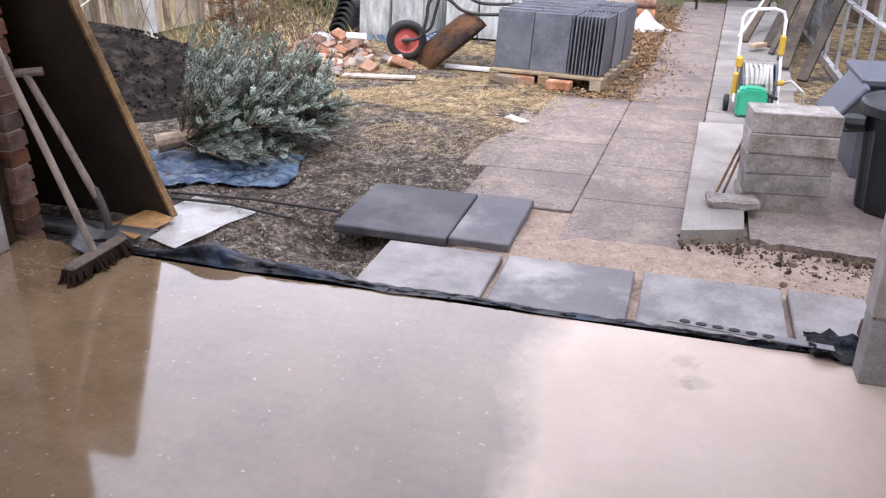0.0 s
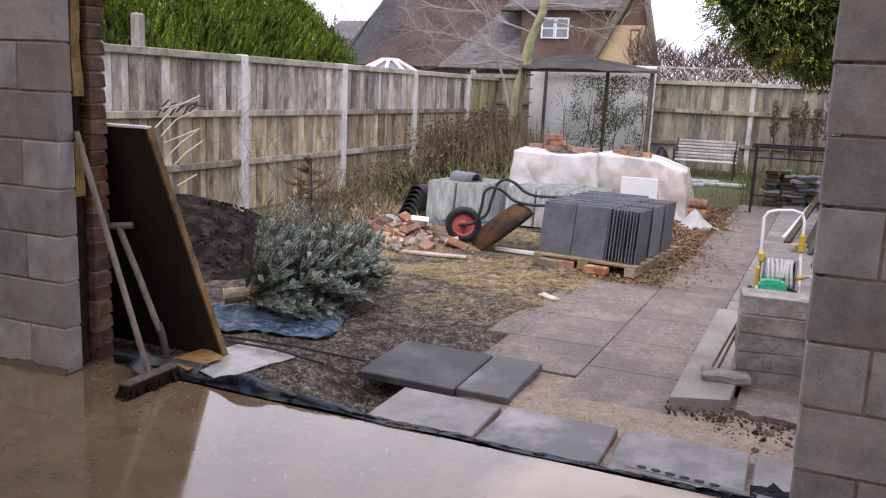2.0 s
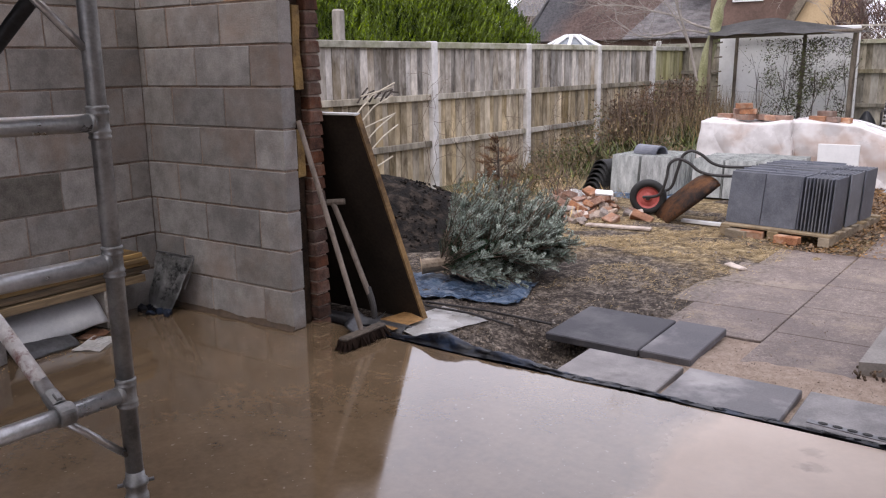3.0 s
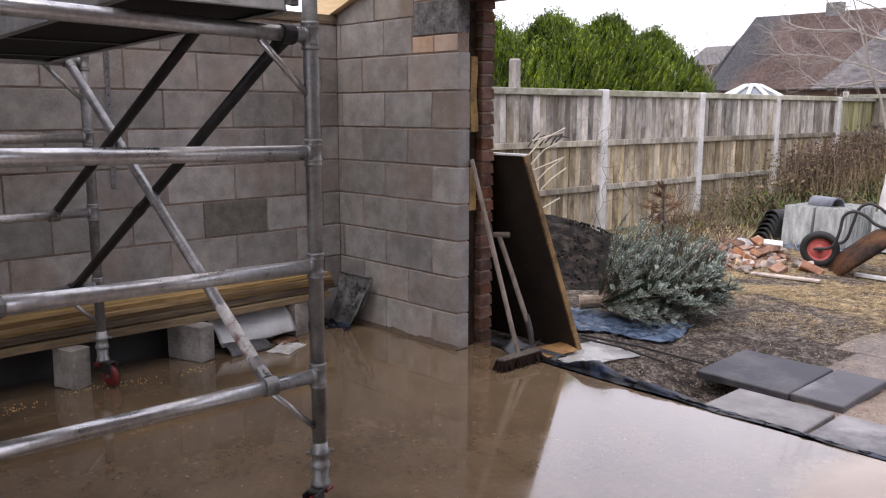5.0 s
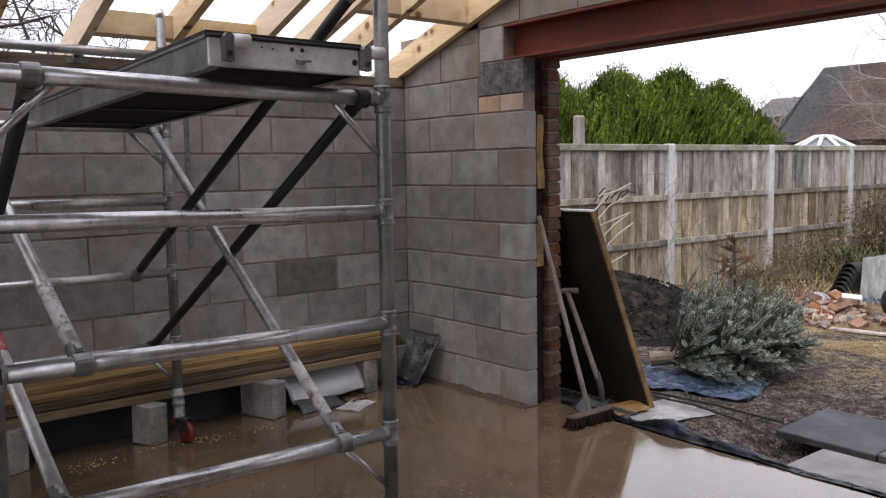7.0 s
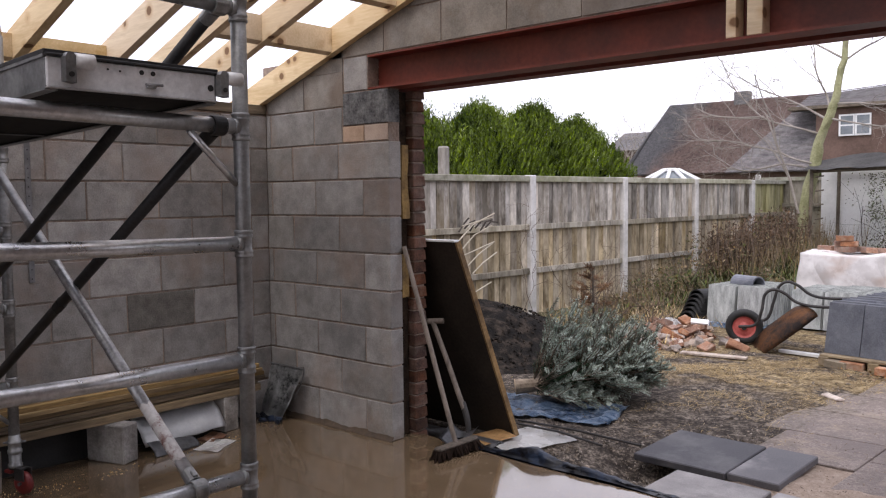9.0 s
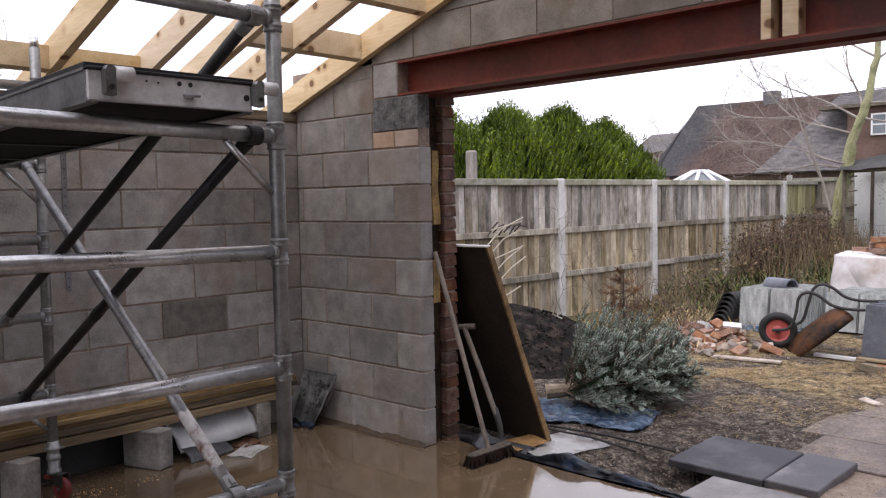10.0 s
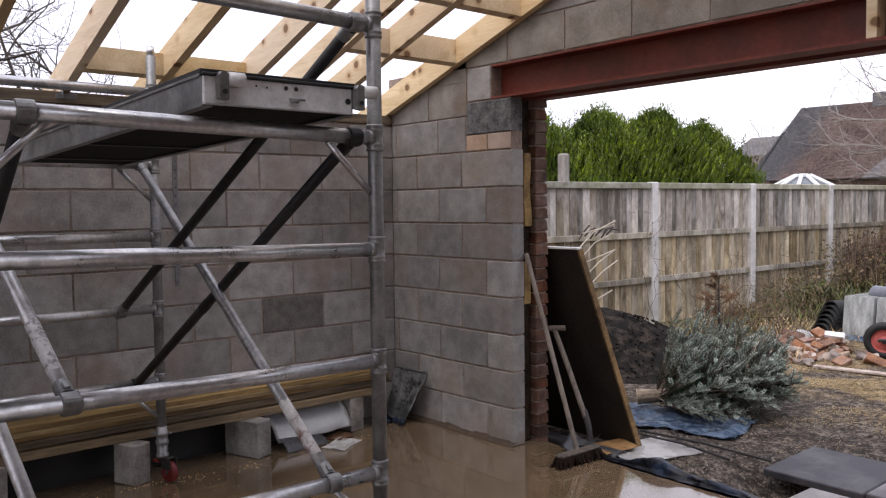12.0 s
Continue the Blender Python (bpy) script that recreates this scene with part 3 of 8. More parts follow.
def tube(bm, p0, p1, r, seg=12, r2=None, caps=True):
    m, length = basis(p0, p1)
    r2 = r if r2 is None else r2
    a = [bm.verts.new(m @ Vector((r * math.cos(2 * math.pi * i / seg), r * math.sin(2 * math.pi * i / seg), 0))) for i in range(seg)]
    b = [bm.verts.new(m @ Vector((r2 * math.cos(2 * math.pi * i / seg), r2 * math.sin(2 * math.pi * i / seg), length))) for i in range(seg)]
    for i in range(seg):
        bm.faces.new((a[i], a[(i + 1) % seg], b[(i + 1) % seg], b[i]))
    if caps:
        bm.faces.new(a[::-1])
        bm.faces.new(b)
    return bm


def path_tube(bm, pts, r, seg=8, taper=1.0):
    """A tube along a bent line."""
    pts = [Vector(p) for p in pts]
    rings = []
    for i, p in enumerate(pts):
        d = (pts[min(i + 1, len(pts) - 1)] - pts[max(i - 1, 0)]).normalized()
        q = d.to_track_quat("Z", "Y")
        rr = r * (1 + (taper - 1) * i / (len(pts) - 1))
        rings.append([bm.verts.new(p + q @ Vector((rr * math.cos(2 * math.pi * k / seg), rr * math.sin(2 * math.pi * k / seg), 0))) for k in range(seg)])
    for a, b in zip(rings, rings[1:]):
        for k in range(seg):
            bm.faces.new((a[k], a[(k + 1) % seg], b[(k + 1) % seg], b[k]))
    bm.faces.new(rings[0][::-1])
    bm.faces.new(rings[-1])
    return bm


def lathe(bm, profile, m, seg=24):
    """Turns (radius, height) pairs about the z axis of m."""
    rings = [[bm.verts.new(m @ Vector((r * math.cos(2 * math.pi * k / seg), r * math.sin(2 * math.pi * k / seg), z))) for k in range(seg)] for r, z in profile]
    for a, b in zip(rings, rings[1:]):
        for k in range(seg):
            bm.faces.new((a[k], a[(k + 1) % seg], b[(k + 1) % seg], b[k]))
    bm.faces.new(rings[0][::-1])
    bm.faces.new(rings[-1])
    return bm


def hoop(bm, profile, m, seg=32):
    """A closed ring section of (radius, height) pairs turned about the z axis of m."""
    rings = [[bm.verts.new(m @ Vector((r * math.cos(2 * math.pi * k / seg), r * math.sin(2 * math.pi * k / seg), z))) for k in range(seg)] for r, z in profile]
    for a, b in zip(rings, rings[1:] + rings[:1]):
        for k in range(seg):
            bm.faces.new((a[k], a[(k + 1) % seg], b[(k + 1) % seg], b[k]))
    return bm


def curved(pts, steps=6):
    """A smooth line through the given points."""
    p = [Vector(q) for q in pts]
    p = [2 * p[0] - p[1]] + p + [2 * p[-1] - p[-2]]
    out = []
    for i in range(1, len(p) - 2):
        a, b, c, d = p[i - 1:i + 3]
        for k in range(steps):
            t = k / steps
            out.append(0.5 * (2 * b + (c - a) * t + (2 * a - 5 * b + 4 * c - d) * t * t + (3 * b - a - 3 * c + d) * t ** 3))
    return out + [p[-2]]


def prism(bm, outline, axis, a, b):
    """An outline of (u, v) pairs pushed along an axis from a to b. axis y: u = x, v = z; axis x: u = y, v = z; axis z: u = x, v = y."""
    def at(u, v, w):
        return {"y": (u, w, v), "x": (w, u, v), "z": (u, v, w)}[axis]
    lo = [bm.verts.new(at(u, v, a)) for u, v in outline]
    hi = [bm.verts.new(at(u, v, b)) for u, v in outline]
    n = len(outline)
    for i in range(n):
        bm.faces.new((lo[i], lo[(i + 1) % n], hi[(i + 1) % n], hi[i]))
    bm.faces.new(lo[::-1])
    bm.faces.new(hi)
    return bm


def rough_up(bm, amount, scale=3.0, axes=(1, 1, 1)):
    for v in bm.verts:
        n = noise.noise_vector(v.co * scale)
        v.co += Vector((n.x * axes[0], n.y * axes[1], n.z * axes[2])) * amount
    return bm


def stone(bm, at, size, r=None):
    """One broken lump."""
    r = r or rng
    vs = bmesh.ops.create_icosphere(bm, subdivisions=1, radius=1.0)["verts"]
    turn = Euler((r.uniform(0, 6), r.uniform(0, 6), r.uniform(0, 6))).to_matrix()
    s = Vector((r.uniform(0.7, 1.2), r.uniform(0.6, 1.1), r.uniform(0.45, 0.8))) * size
    for v in vs:
        c = v.co * r.uniform(0.75, 1.15)
        v.co = turn @ Vector((c.x * s.x, c.y * s.y, c.z * s.z)) + Vector(at)
    return bm


def rise(y):
    """How far the garden climbs above the level of the slab's edge."""
    return 0.02 + 0.010 * min(max(0.0, y - 1.5), 3.5) + 0.05 * max(0.0, y - 9.4)


def heap_z(x, y):
    """Height of the garden's ground."""
    z = -0.135 + max(0.0, y - 4.0) * 0.011 + (rise(y) if y > 0.9 else 0.02 * max(0.0, y - 0.8) / 0.1)
    z += 0.012 * noise.noise(Vector((x * 1.7, y * 1.7, 0))) + 0.006 * noise.noise(Vector((x * 6, y * 6, 3)))
    if 1.0 < y < 9.0 and -0.6 < x < 2.7:
        z += min(1.0, (2.7 - x) * 3) * 0.014 * abs(noise.noise(Vector((x * 4.1, y * 4.1, 7)))) + min(1.0, (2.7 - x) * 3) * 0.008 * noise.noise(Vector((x * 9, y * 9, 5)))
    z -= 0.16 * math.exp(-((x - 2.36) ** 2 / 0.06 + (y - 0.90) ** 2 / 0.03))
    xs = x - 0.06 * (y - 1.2)
    if 0.1 < y < 9.0:
        z += 0.015 * max(0.0, 1 - abs(xs - 2.42) / 0.30) if y < 4.2 else 0.012 * max(0.0, 1 - abs(xs - 3.2) / 0.3)
        z += 0.022 * max(0.0, 1 - abs(y - 0.55) / 0.4) * (1 if 2.5 < x < 4.95 else 0)
        z += 0.024 * max(0.0, 1 - abs(y - 1.04) / 0.26) * (1 if x > 2.9 else 0)
    return min(z, 0.30)

# ---- large structure ----
W = 1.175        # width of the west pier
OPEN_R = 4.405   # where the east pier begins
SLOPE = 0.34     # rise of the rafters
EAVE = 2.10      # underside of a rafter at the west wall


def course(n):
    """Top of block course n."""
    return 0.222 + 0.225 * (n - 1)


def ground_sheet():
    xs = [-400, -150, -60, -25, -12, -8, -5] + [round(-3.5 + 0.06 * i, 3) for i in range(160)] + [7, 9, 14, 30, 70, 180, 400]
    ys = [-400, -120, -40, -15, -6, -1] + [round(0.1 + 0.06 * i, 3) for i in range(112)] + [round(6.85 + 0.12 * i, 3) for i in range(56)] + [14.5, 17, 22, 30, 45, 80, 180, 400]
    bm = bmesh.new()
    grid = [[bm.verts.new((x, y, heap_z(x, y) if -3.6 < x < 6.2 and 0 < y < 14 else (-0.135 if y < 5 else -0.03))) for x in xs] for y in ys]
    for j in range(len(ys) - 1):
        for i in range(len(xs) - 1):
            bm.faces.new((grid[j][i], grid[j][i + 1], grid[j + 1][i + 1], grid[j + 1][i]))
    return bm


solo("ground", ground_sheet(), M_GROUND, "bare trampled garden earth with straw, sand and leaves", "ground", kind="structure", smooth=True)


def floor_slab():
    bm = bmesh.new()
    xs = [-0.25, 0, 0.6, 1.2, 1.6, 2.0, 2.4, 2.8, 3.2, 3.6, 4.0, 4.3, 4.6, 5.4, 6.2]
    lip = [0.24, 0.24, 0.24, 0.24, 0.20, 0.18, 0.17, 0.175, 0.165, 0.16, 0.15, 0.15, 0.16, 0.24, 0.24]
    top = [[bm.verts.new((x, -6.5, 0)) for x in xs], [bm.verts.new((x, -0.2, 0)) for x in xs], [bm.verts.new((x, l, -0.002)) for x, l in zip(xs, lip)], [bm.verts.new((x, l + 0.015, -0.02)) for x, l in zip(xs, lip)], [bm.verts.new((x, l + 0.02, -0.16)) for x, l in zip(xs, lip)]]
    for a, b in zip(top, top[1:]):
        for i in range(len(xs) - 1):
            bm.faces.new((a[i], a[i + 1], b[i + 1], b[i]))
    return bm


solo("floor", floor_slab(), M_FLOOR, "newly laid wet concrete floor slab", "floor", kind="structure")

# -- block walls: a mortar core with a face of single blocks
BLOCK_MESHES = {}


def block_mesh(length, height, depth, along):
    """One block, its corner at the origin, slightly worn; shared by all blocks of that size."""
    key = (round(length, 3), round(height, 3), depth, along)
    if key not in BLOCK_MESHES:
        bm = bmesh.new()
        a, d = (length, depth) if along == "x" else (depth, length)
        box(bm, 0, a, 0, d, 0, height, 0.0035)
        for v in bm.verts:
            v.co += noise.noise_vector(v.co * 21 + Vector((length * 9, 0, 0))) * 0.003
        me = bpy.data.meshes.new("block")
        bm.to_mesh(me)
        bm.free()
        BLOCK_MESHES[key] = me
    return BLOCK_MESHES[key]


def lay(parent, me, mat, at, name="block"):
    if not me.materials:
        me.materials.append(mat)
    ob = new(name, me)
    ob.parent = parent
    ob.matrix_parent_inverse = standing(parent).inverted()
    ob.location = at
    if ob.material_slots[0].material is not mat:
        ob.material_slots[0].link = "OBJECT"
        ob.material_slots[0].material = mat
    return ob


JOINT = 0.010
wall_west = solo("wall_west", cube(-0.10, -0.0065, -6.2, 0.0, 0, 2.03), M_MORTAR, "long grey blockwork wall with pinkish mortar joints", "wall", kind="structure")
wall_north = solo("wall_north", prism(bmesh.new(), [(-0.1, 0), (W - 0.006, 0), (W - 0.006, course(8)), (W - 0.006, 2.11), (1.0, 2.11), (1.0, 2.315), (6.2, 2.315), (6.2, EAVE + 0.13 + SLOPE * 6.2), (-0.1, EAVE + 0.06)], "y", 0.0065, 0.094), M_MORTAR, "grey blockwork gable wall with a wide opening", "wall", kind="structure")
wall_north_east = solo("wall_north_east", cube(OPEN_R + 0.036, 6.2, 0.008, 0.094, 0, 2.10), M_MORTAR, "grey blockwork pier east of the opening", "wall", kind="structure")
wall_east = solo("wall_east", cube(6.0, 6.2, -6.2, -0.002, 0, 4.1), M_MORTAR, "plain house wall behind the camera", "wall", kind="structure")
# Unseen end wall; its doorway is added and sized to light the pier.
wall_south = solo("wall_south", prism(bmesh.new(), [(-0.1, 0), (2.6, 0), (2.6, 2.05), (5.5, 2.05), (5.5, 0), (6.2, 0), (6.2, 2.3), (-0.1, 2.1)], "y", -6.4, -6.2), M_MORTAR, "unseen blockwork end wall, its doorway added to let in light", "wall", kind="structure")

# West wall, courses 1 to 9: joints stand half a block over one another.
for n in range(1, 10):
    z0 = 0.0 if n == 1 else course(n - 1) + JOINT
    z1 = course(n)
    y = -0.138 if n % 2 == 0 else -0.363
    if n == 9:
        z1 = 2.02
    lay(wall_west, block_mesh(-y - 0.005, z1 - z0, 0.1, "y"), M_BLOCK, (-0.1, y + 0.005, z0))
    while y > -5.7:
        lay(wall_west, block_mesh(0.44, z1 - z0, 0.1, "y"), M_BLOCKDARK if (n == 4 and abs(y + 0.588) < 0.01) else M_BLOCK, (-0.1, y - 0.445, z0))
        y -= 0.45

# West pier, courses 1 to 8 whole, 9 up to the padstone.
for n in range(1, 10):
    z0 = 0.0 if n == 1 else course(n - 1) + JOINT
    cuts = [W - 0.225, W - 0.675, W - 1.125] if n % 2 else [W - 0.45, W - 0.90]
    right = 0.77 if n == 9 else W
    edges = sorted([0.0] + [c for c in cuts if c < right - 0.03] + [right])
    for a, b in zip(edges, edges[1:]):
        l = b - a - (0.0 if b == W else JOINT / 2) - JOINT / 2
        lay(wall_north, block_mesh(l, course(n) - z0, 0.1, "x"), M_BLOCK, (a + (0.0 if a == 0 else JOINT / 2), 0, z0))
# Above course 8: two cut pale bricks, the dark padstone, and a block at the beam's end.
z8 = course(8)
lay(wall_north, block_mesh(0.185, 0.095, 0.1, "x"), M_PALEBRICK, (0.775, 0, z8 + JOINT), "brick")
lay(wall_north, block_mesh(0.195, 0.095, 0.1, "x"), M_PALEBRICK, (0.97, 0, z8 + JOINT), "brick")
lay(wall_north, block_mesh(0.39, 0.195, 0.103, "x"), M_PAD, (0.78, -0.002, z8 + 0.112), "padstone")
lay(wall_north, block_mesh(0.205, 0.20, 0.1, "x"), M_BLOCK, (0.79, 0, 2.115), "block")


def cut_block(x0, x1, z0, z1):
    """A block trimmed to the rake of the roof."""
    def top(x):
        return min(z1, EAVE + 0.12 + SLOPE * x)
    if top(x1) - z0 < 0.03:
        return
    pts = [(x0, z0), (x1, z0), (x1, top(x1))]
    xm = (z1 - EAVE - 0.12) / SLOPE
    if x0 < xm < x1:
        pts.append((xm, z1))
    if top(x0) > z0 + 0.002:
        pts.append((x0, top(x0)))
    else:
        pts[0] = ((z0 - EAVE - 0.12) / SLOPE, z0)
    part("block", prism(bmesh.new(), pts, "y", 0, 0.1), M_GABLE, wall_north)


cut_block(0.02, 0.40, course(9) + JOINT, 2.24)
cut_block(0.41, 0.78, course(9) + JOINT, 2.24)
cut_block(0.412, 0.78, 2.243, 2.40)
zc = 2.325
for k in range(7):
    x = -0.2 + (0.22 if k % 2 else 0.0)
    while x < 5.9:
        if x + 0.44 > 0.62:
            cut_block(max(x, 0.79) if k == 0 else x, x + 0.44, zc, zc + 0.215)
        x += 0.45
    zc += 0.225

# East pier.
for n in range(1, 10):
    z0 = 0.0 if n == 1 else course(n - 1) + JOINT
    x, first = OPEN_R + 0.030 - 0.006 * n, 0.190 if n % 2 else 0.44
    while x < 6.0:
        lay(wall_north_east, block_mesh(first, min(course(n), 2.10) - z0, 0.1, "x"), M_BLOCK, (x, 0, z0))
        x += first + JOINT
        first = 0.44


# -- the outer brick leaf, seen end-on in the reveals, with a cavity and yellow insulation
outer_leaf = solo("wall_outer_west", cube(-0.3, W - 0.004, 0.206, 0.295, -0.14, 2.40), M_MORTAR, "red brick outer leaf beside the opening", "wall", kind="structure")
bm = bmesh.new()
box(bm, 0, 0.215, 0, 0.1025, 0, 0.065, 0.005)
rough_up(bm, 0.006, 14)
brick_me = bpy.data.meshes.new("brick")
bm.to_mesh(brick_me)
bm.free()
for k in range(33):
    z = -0.13 + 0.0755 * k
    stick = rng.uniform(-0.003, 0.003) + (0.002 if k % 2 else 0.0)
    lay(outer_leaf, brick_me, M_BRICK, (W - 0.205 + stick, 0.20, z), "brick")
    lay(outer_leaf, brick_me, M_BRICK, (W - 0.43 + stick, 0.20, z), "brick")
outer_east = solo("wall_outer_east", cube(OPEN_R + 0.10, 6.2, 0.205, 0.30, -0.14, 2.40), M_MORTAR, "red brick outer leaf east of the opening", "wall", kind="structure")
for k in range(33):
    lay(outer_east, brick_me, M_BRICK, (OPEN_R + 0.065 + rng.uniform(0, 0.02), 0.20, -0.13 + 0.0755 * k), "brick")
for name, z0, z1, w in (("insulation_strip", 1.335, 1.78, 0.000), ("insulation_strip", 0.86, 1.12, -0.004)):
    bm = cube(W - 0.3, W + w, 0.108, 0.165, z0, z1)
    bmesh.ops.subdivide_edges(bm, edges=bm.edges[:], cuts=4, use_grid_fill=True)
    solo(name, rough_up(bm, 0.012, 9), M_INSUL, "ragged yellow cavity insulation beside the block pier", "insulation", kind="structure")

# Dark box added where the open cavity only lies in shade.
solo("cavity_shade_box", cube(W - 0.30, W - 0.045, 0.102, 0.197, 0.0, 2.10, 0.004), M_CAVITY, "dark box added for the shade inside the wall cavity", "closer", kind="structure")

# -- red oxide steel beam over the opening, with two short studs wedged in its web
beam = thing("steel_beam", "red oxide painted steel beam over the opening", "beam", (2.8, 0.05, 2.11))
bm = bmesh.new()
box(bm, 1.005, 4.75, 0.0, 0.13, 2.112, 2.124)
part("bottom_flange", bm, M_OXIDE, beam)
part("web", cube(1.005, 4.75, 0.094, 0.104, 2.124, 2.304), M_OXIDE, beam)
part("top_flange", cube(1.005, 4.75, 0.0, 0.13, 2.304, 2.315), M_OXIDE, beam)
solo("lintel_plate", cube(0.95, 4.8, 0.2, 0.31, 2.105, 2.34), M_OXIDE, "dark red outer lintel behind the steel beam", "lintel", kind="structure")
for x, w in ((3.200, 0.043), (3.290, 0.065)):
    solo("timber_stud", cube(x, x + w, 0.006, 0.092, 2.126, 2.303, 0.002), M_PINE, "short pale timber stud wedged in the beam", "timber", group="studs in the beam")

# -- roof: open rafters, plate and noggins under the bare sky
roof = thing("roof_frame", "open roof of new pale pine rafters under the sky", "roof frame", (0, -3, 2.1), kind="structure")
part("wall_plate", cube(-0.10, 0.005, -6.2, -0.003, 2.032, 2.095, 0.003), M_PINEY, roof, "stained timber wall plate on the block wall")


def raked(x0, x1, y0, y1, lo, hi):
    """A timber that follows the roof's rake between x0 and x1; lo and hi are heights over its underside line."""
    def z(x):
        return EAVE + SLOPE * x
    return prism(bmesh.new(), [(x0, z(x0) + lo), (x1, z(x1) + lo), (x1, z(x1) + hi), (x0, z(x0) + hi)], "y", y0, y1)


RAFTERS = [-0.027, -0.545, -0.88, -1.212, -1.705, -2.165, -2.605, -3.06, -3.54, -4.0, -4.46, -4.92, -5.38, -5.84, -6.1]
for y in RAFTERS:
    part("rafter", raked(-0.35, 6.0, y - 0.024, y + 0.024, 0.0, 0.16), M_PINE, roof)
for i, (a, b) in enumerate(zip(RAFTERS, RAFTERS[1:])):
    for x, h, bays in ((0.20, 0.125, (3, 4)), (0.70, 0.150, (0, 1)), (1.26, 0.150, (0, 1)), (3.2, 0.145, range(15))):
        if i in bays:
            part("noggin", raked(x, x + 0.045, b + 0.025, a - 0.025, 0.006, h), M_PINE, roof)

# unseen roof cover, added out of view to keep sky light off the walls
deck_bm = prism(bmesh.new(), [(-0.35, EAVE + SLOPE * -0.35 + 0.162), (6.2, EAVE + SLOPE * 6.2 + 0.162), (6.2, EAVE + SLOPE * 6.2 + 0.182), (-0.35, EAVE + SLOPE * -0.35 + 0.182)], "y", -6.4, -3.42)
prism(deck_bm, [(3.5, EAVE + SLOPE * 3.5 + 0.162), (6.2, EAVE + SLOPE * 6.2 + 0.162), (6.2, EAVE + SLOPE * 6.2 + 0.182), (3.5, EAVE + SLOPE * 3.5 + 0.182)], "y", -3.419, -1.9)
prism(deck_bm, [(5.0, EAVE + SLOPE * 5.0 + 0.162), (6.2, EAVE + SLOPE * 6.2 + 0.162), (6.2, EAVE + SLOPE * 6.2 + 0.182), (5.0, EAVE + SLOPE * 5.0 + 0.182)], "y", -1.899, 0.09)
solo("ceiling", deck_bm, M_PERGOLA, "unseen roof cover added to hold back sky light", "roof", kind="structure")

# -- damp splash of concrete along the foot of the pier, straps and clips
def splash(x0, x1):
    bm = bmesh.new()
    n = 60
    lo, mid, hi = [], [], []
    for i in range(n + 1):
        x = x0 + (x1 - x0) * i / n
        h = 0.028 + 0.018 * noise.noise(Vector((x * 6, 0, 3))) + 0.008 * noise.noise(Vector((x * 22, 0, 3)))
        lo.append(bm.verts.new((x, -0.022 - 0.008 * noise.noise(Vector((x * 9, 4, 0))), 0.001)))
        mid.append(bm.verts.new((x, -0.006, h * 0.6)))
        hi.append(bm.verts.new((x, 0.001, h)))
    for a, b in ((lo, mid), (mid, hi)):
        for i in range(n):
            bm.faces.new((a[i], a[i + 1], b[i + 1], b[i]))
    return bm


solo("mortar_splash", splash(0.1, W + 0.01), M_SPLASH, "damp brown concrete splashed along the pier's foot", "splash", kind="structure", smooth=True)
for y in RAFTERS[3:11]:
    clip = thing("rafter_clip", "small galvanised clip under a rafter", "clip", (0.01, y, 2.09), group="rafter clips")
    part("clip_plate", cube(0.006, 0.010, y - 0.055, y + 0.055, 2.055, 2.085, 0.001), M_GREYMETAL, clip)
    part("clip_ear", cube(0.006, 0.040, y - 0.027, y - 0.0245, 2.06, 2.15, 0.0), M_GREYMETAL, clip)

for y, z0 in ((-2.890, 1.735), (-1.582, 1.022)):
    strap = thing("wall_strap", "perforated galvanised restraint strap fixed down the block wall", "strap", (0.004, y, 1.9), group="wall straps")
    bar = part("strap_bar", cube(0.0035, 0.0062, y - 0.015, y + 0.015, z0, 2.03, 0.0008), M_GREYMETAL, strap)
    for k in range(int((2.0 - z0) / 0.05)):
        part("hole", tube(bmesh.new(), (0.0061, y, z0 + 0.02 + 0.05 * k), (0.0068, y, z0 + 0.02 + 0.05 * k), 0.004, 8), M_RUBBER, bar)

# ---- the scaffold tower ----
FX, RX = 2.366, 0.33          # x of its front and rear frames
FY = (-3.100, -1.866)         # y of the posts, front
RY = (-3.088, -1.833)
RUNGS = [0.545, 0.935, 1.32, 1.70, 2.08]
tower = thing("scaffold_tower", "scuffed aluminium mobile scaffold tower on red castors", "scaffold", (1.3, -2.45, 0))


def lean_z(fx, y):
    """The front frame stands a little askew, higher at its south post."""
    return 0.022 * (FY[1] - y) / (FY[1] - FY[0]) if fx == FX else 0.006 * (RY[1] - y)


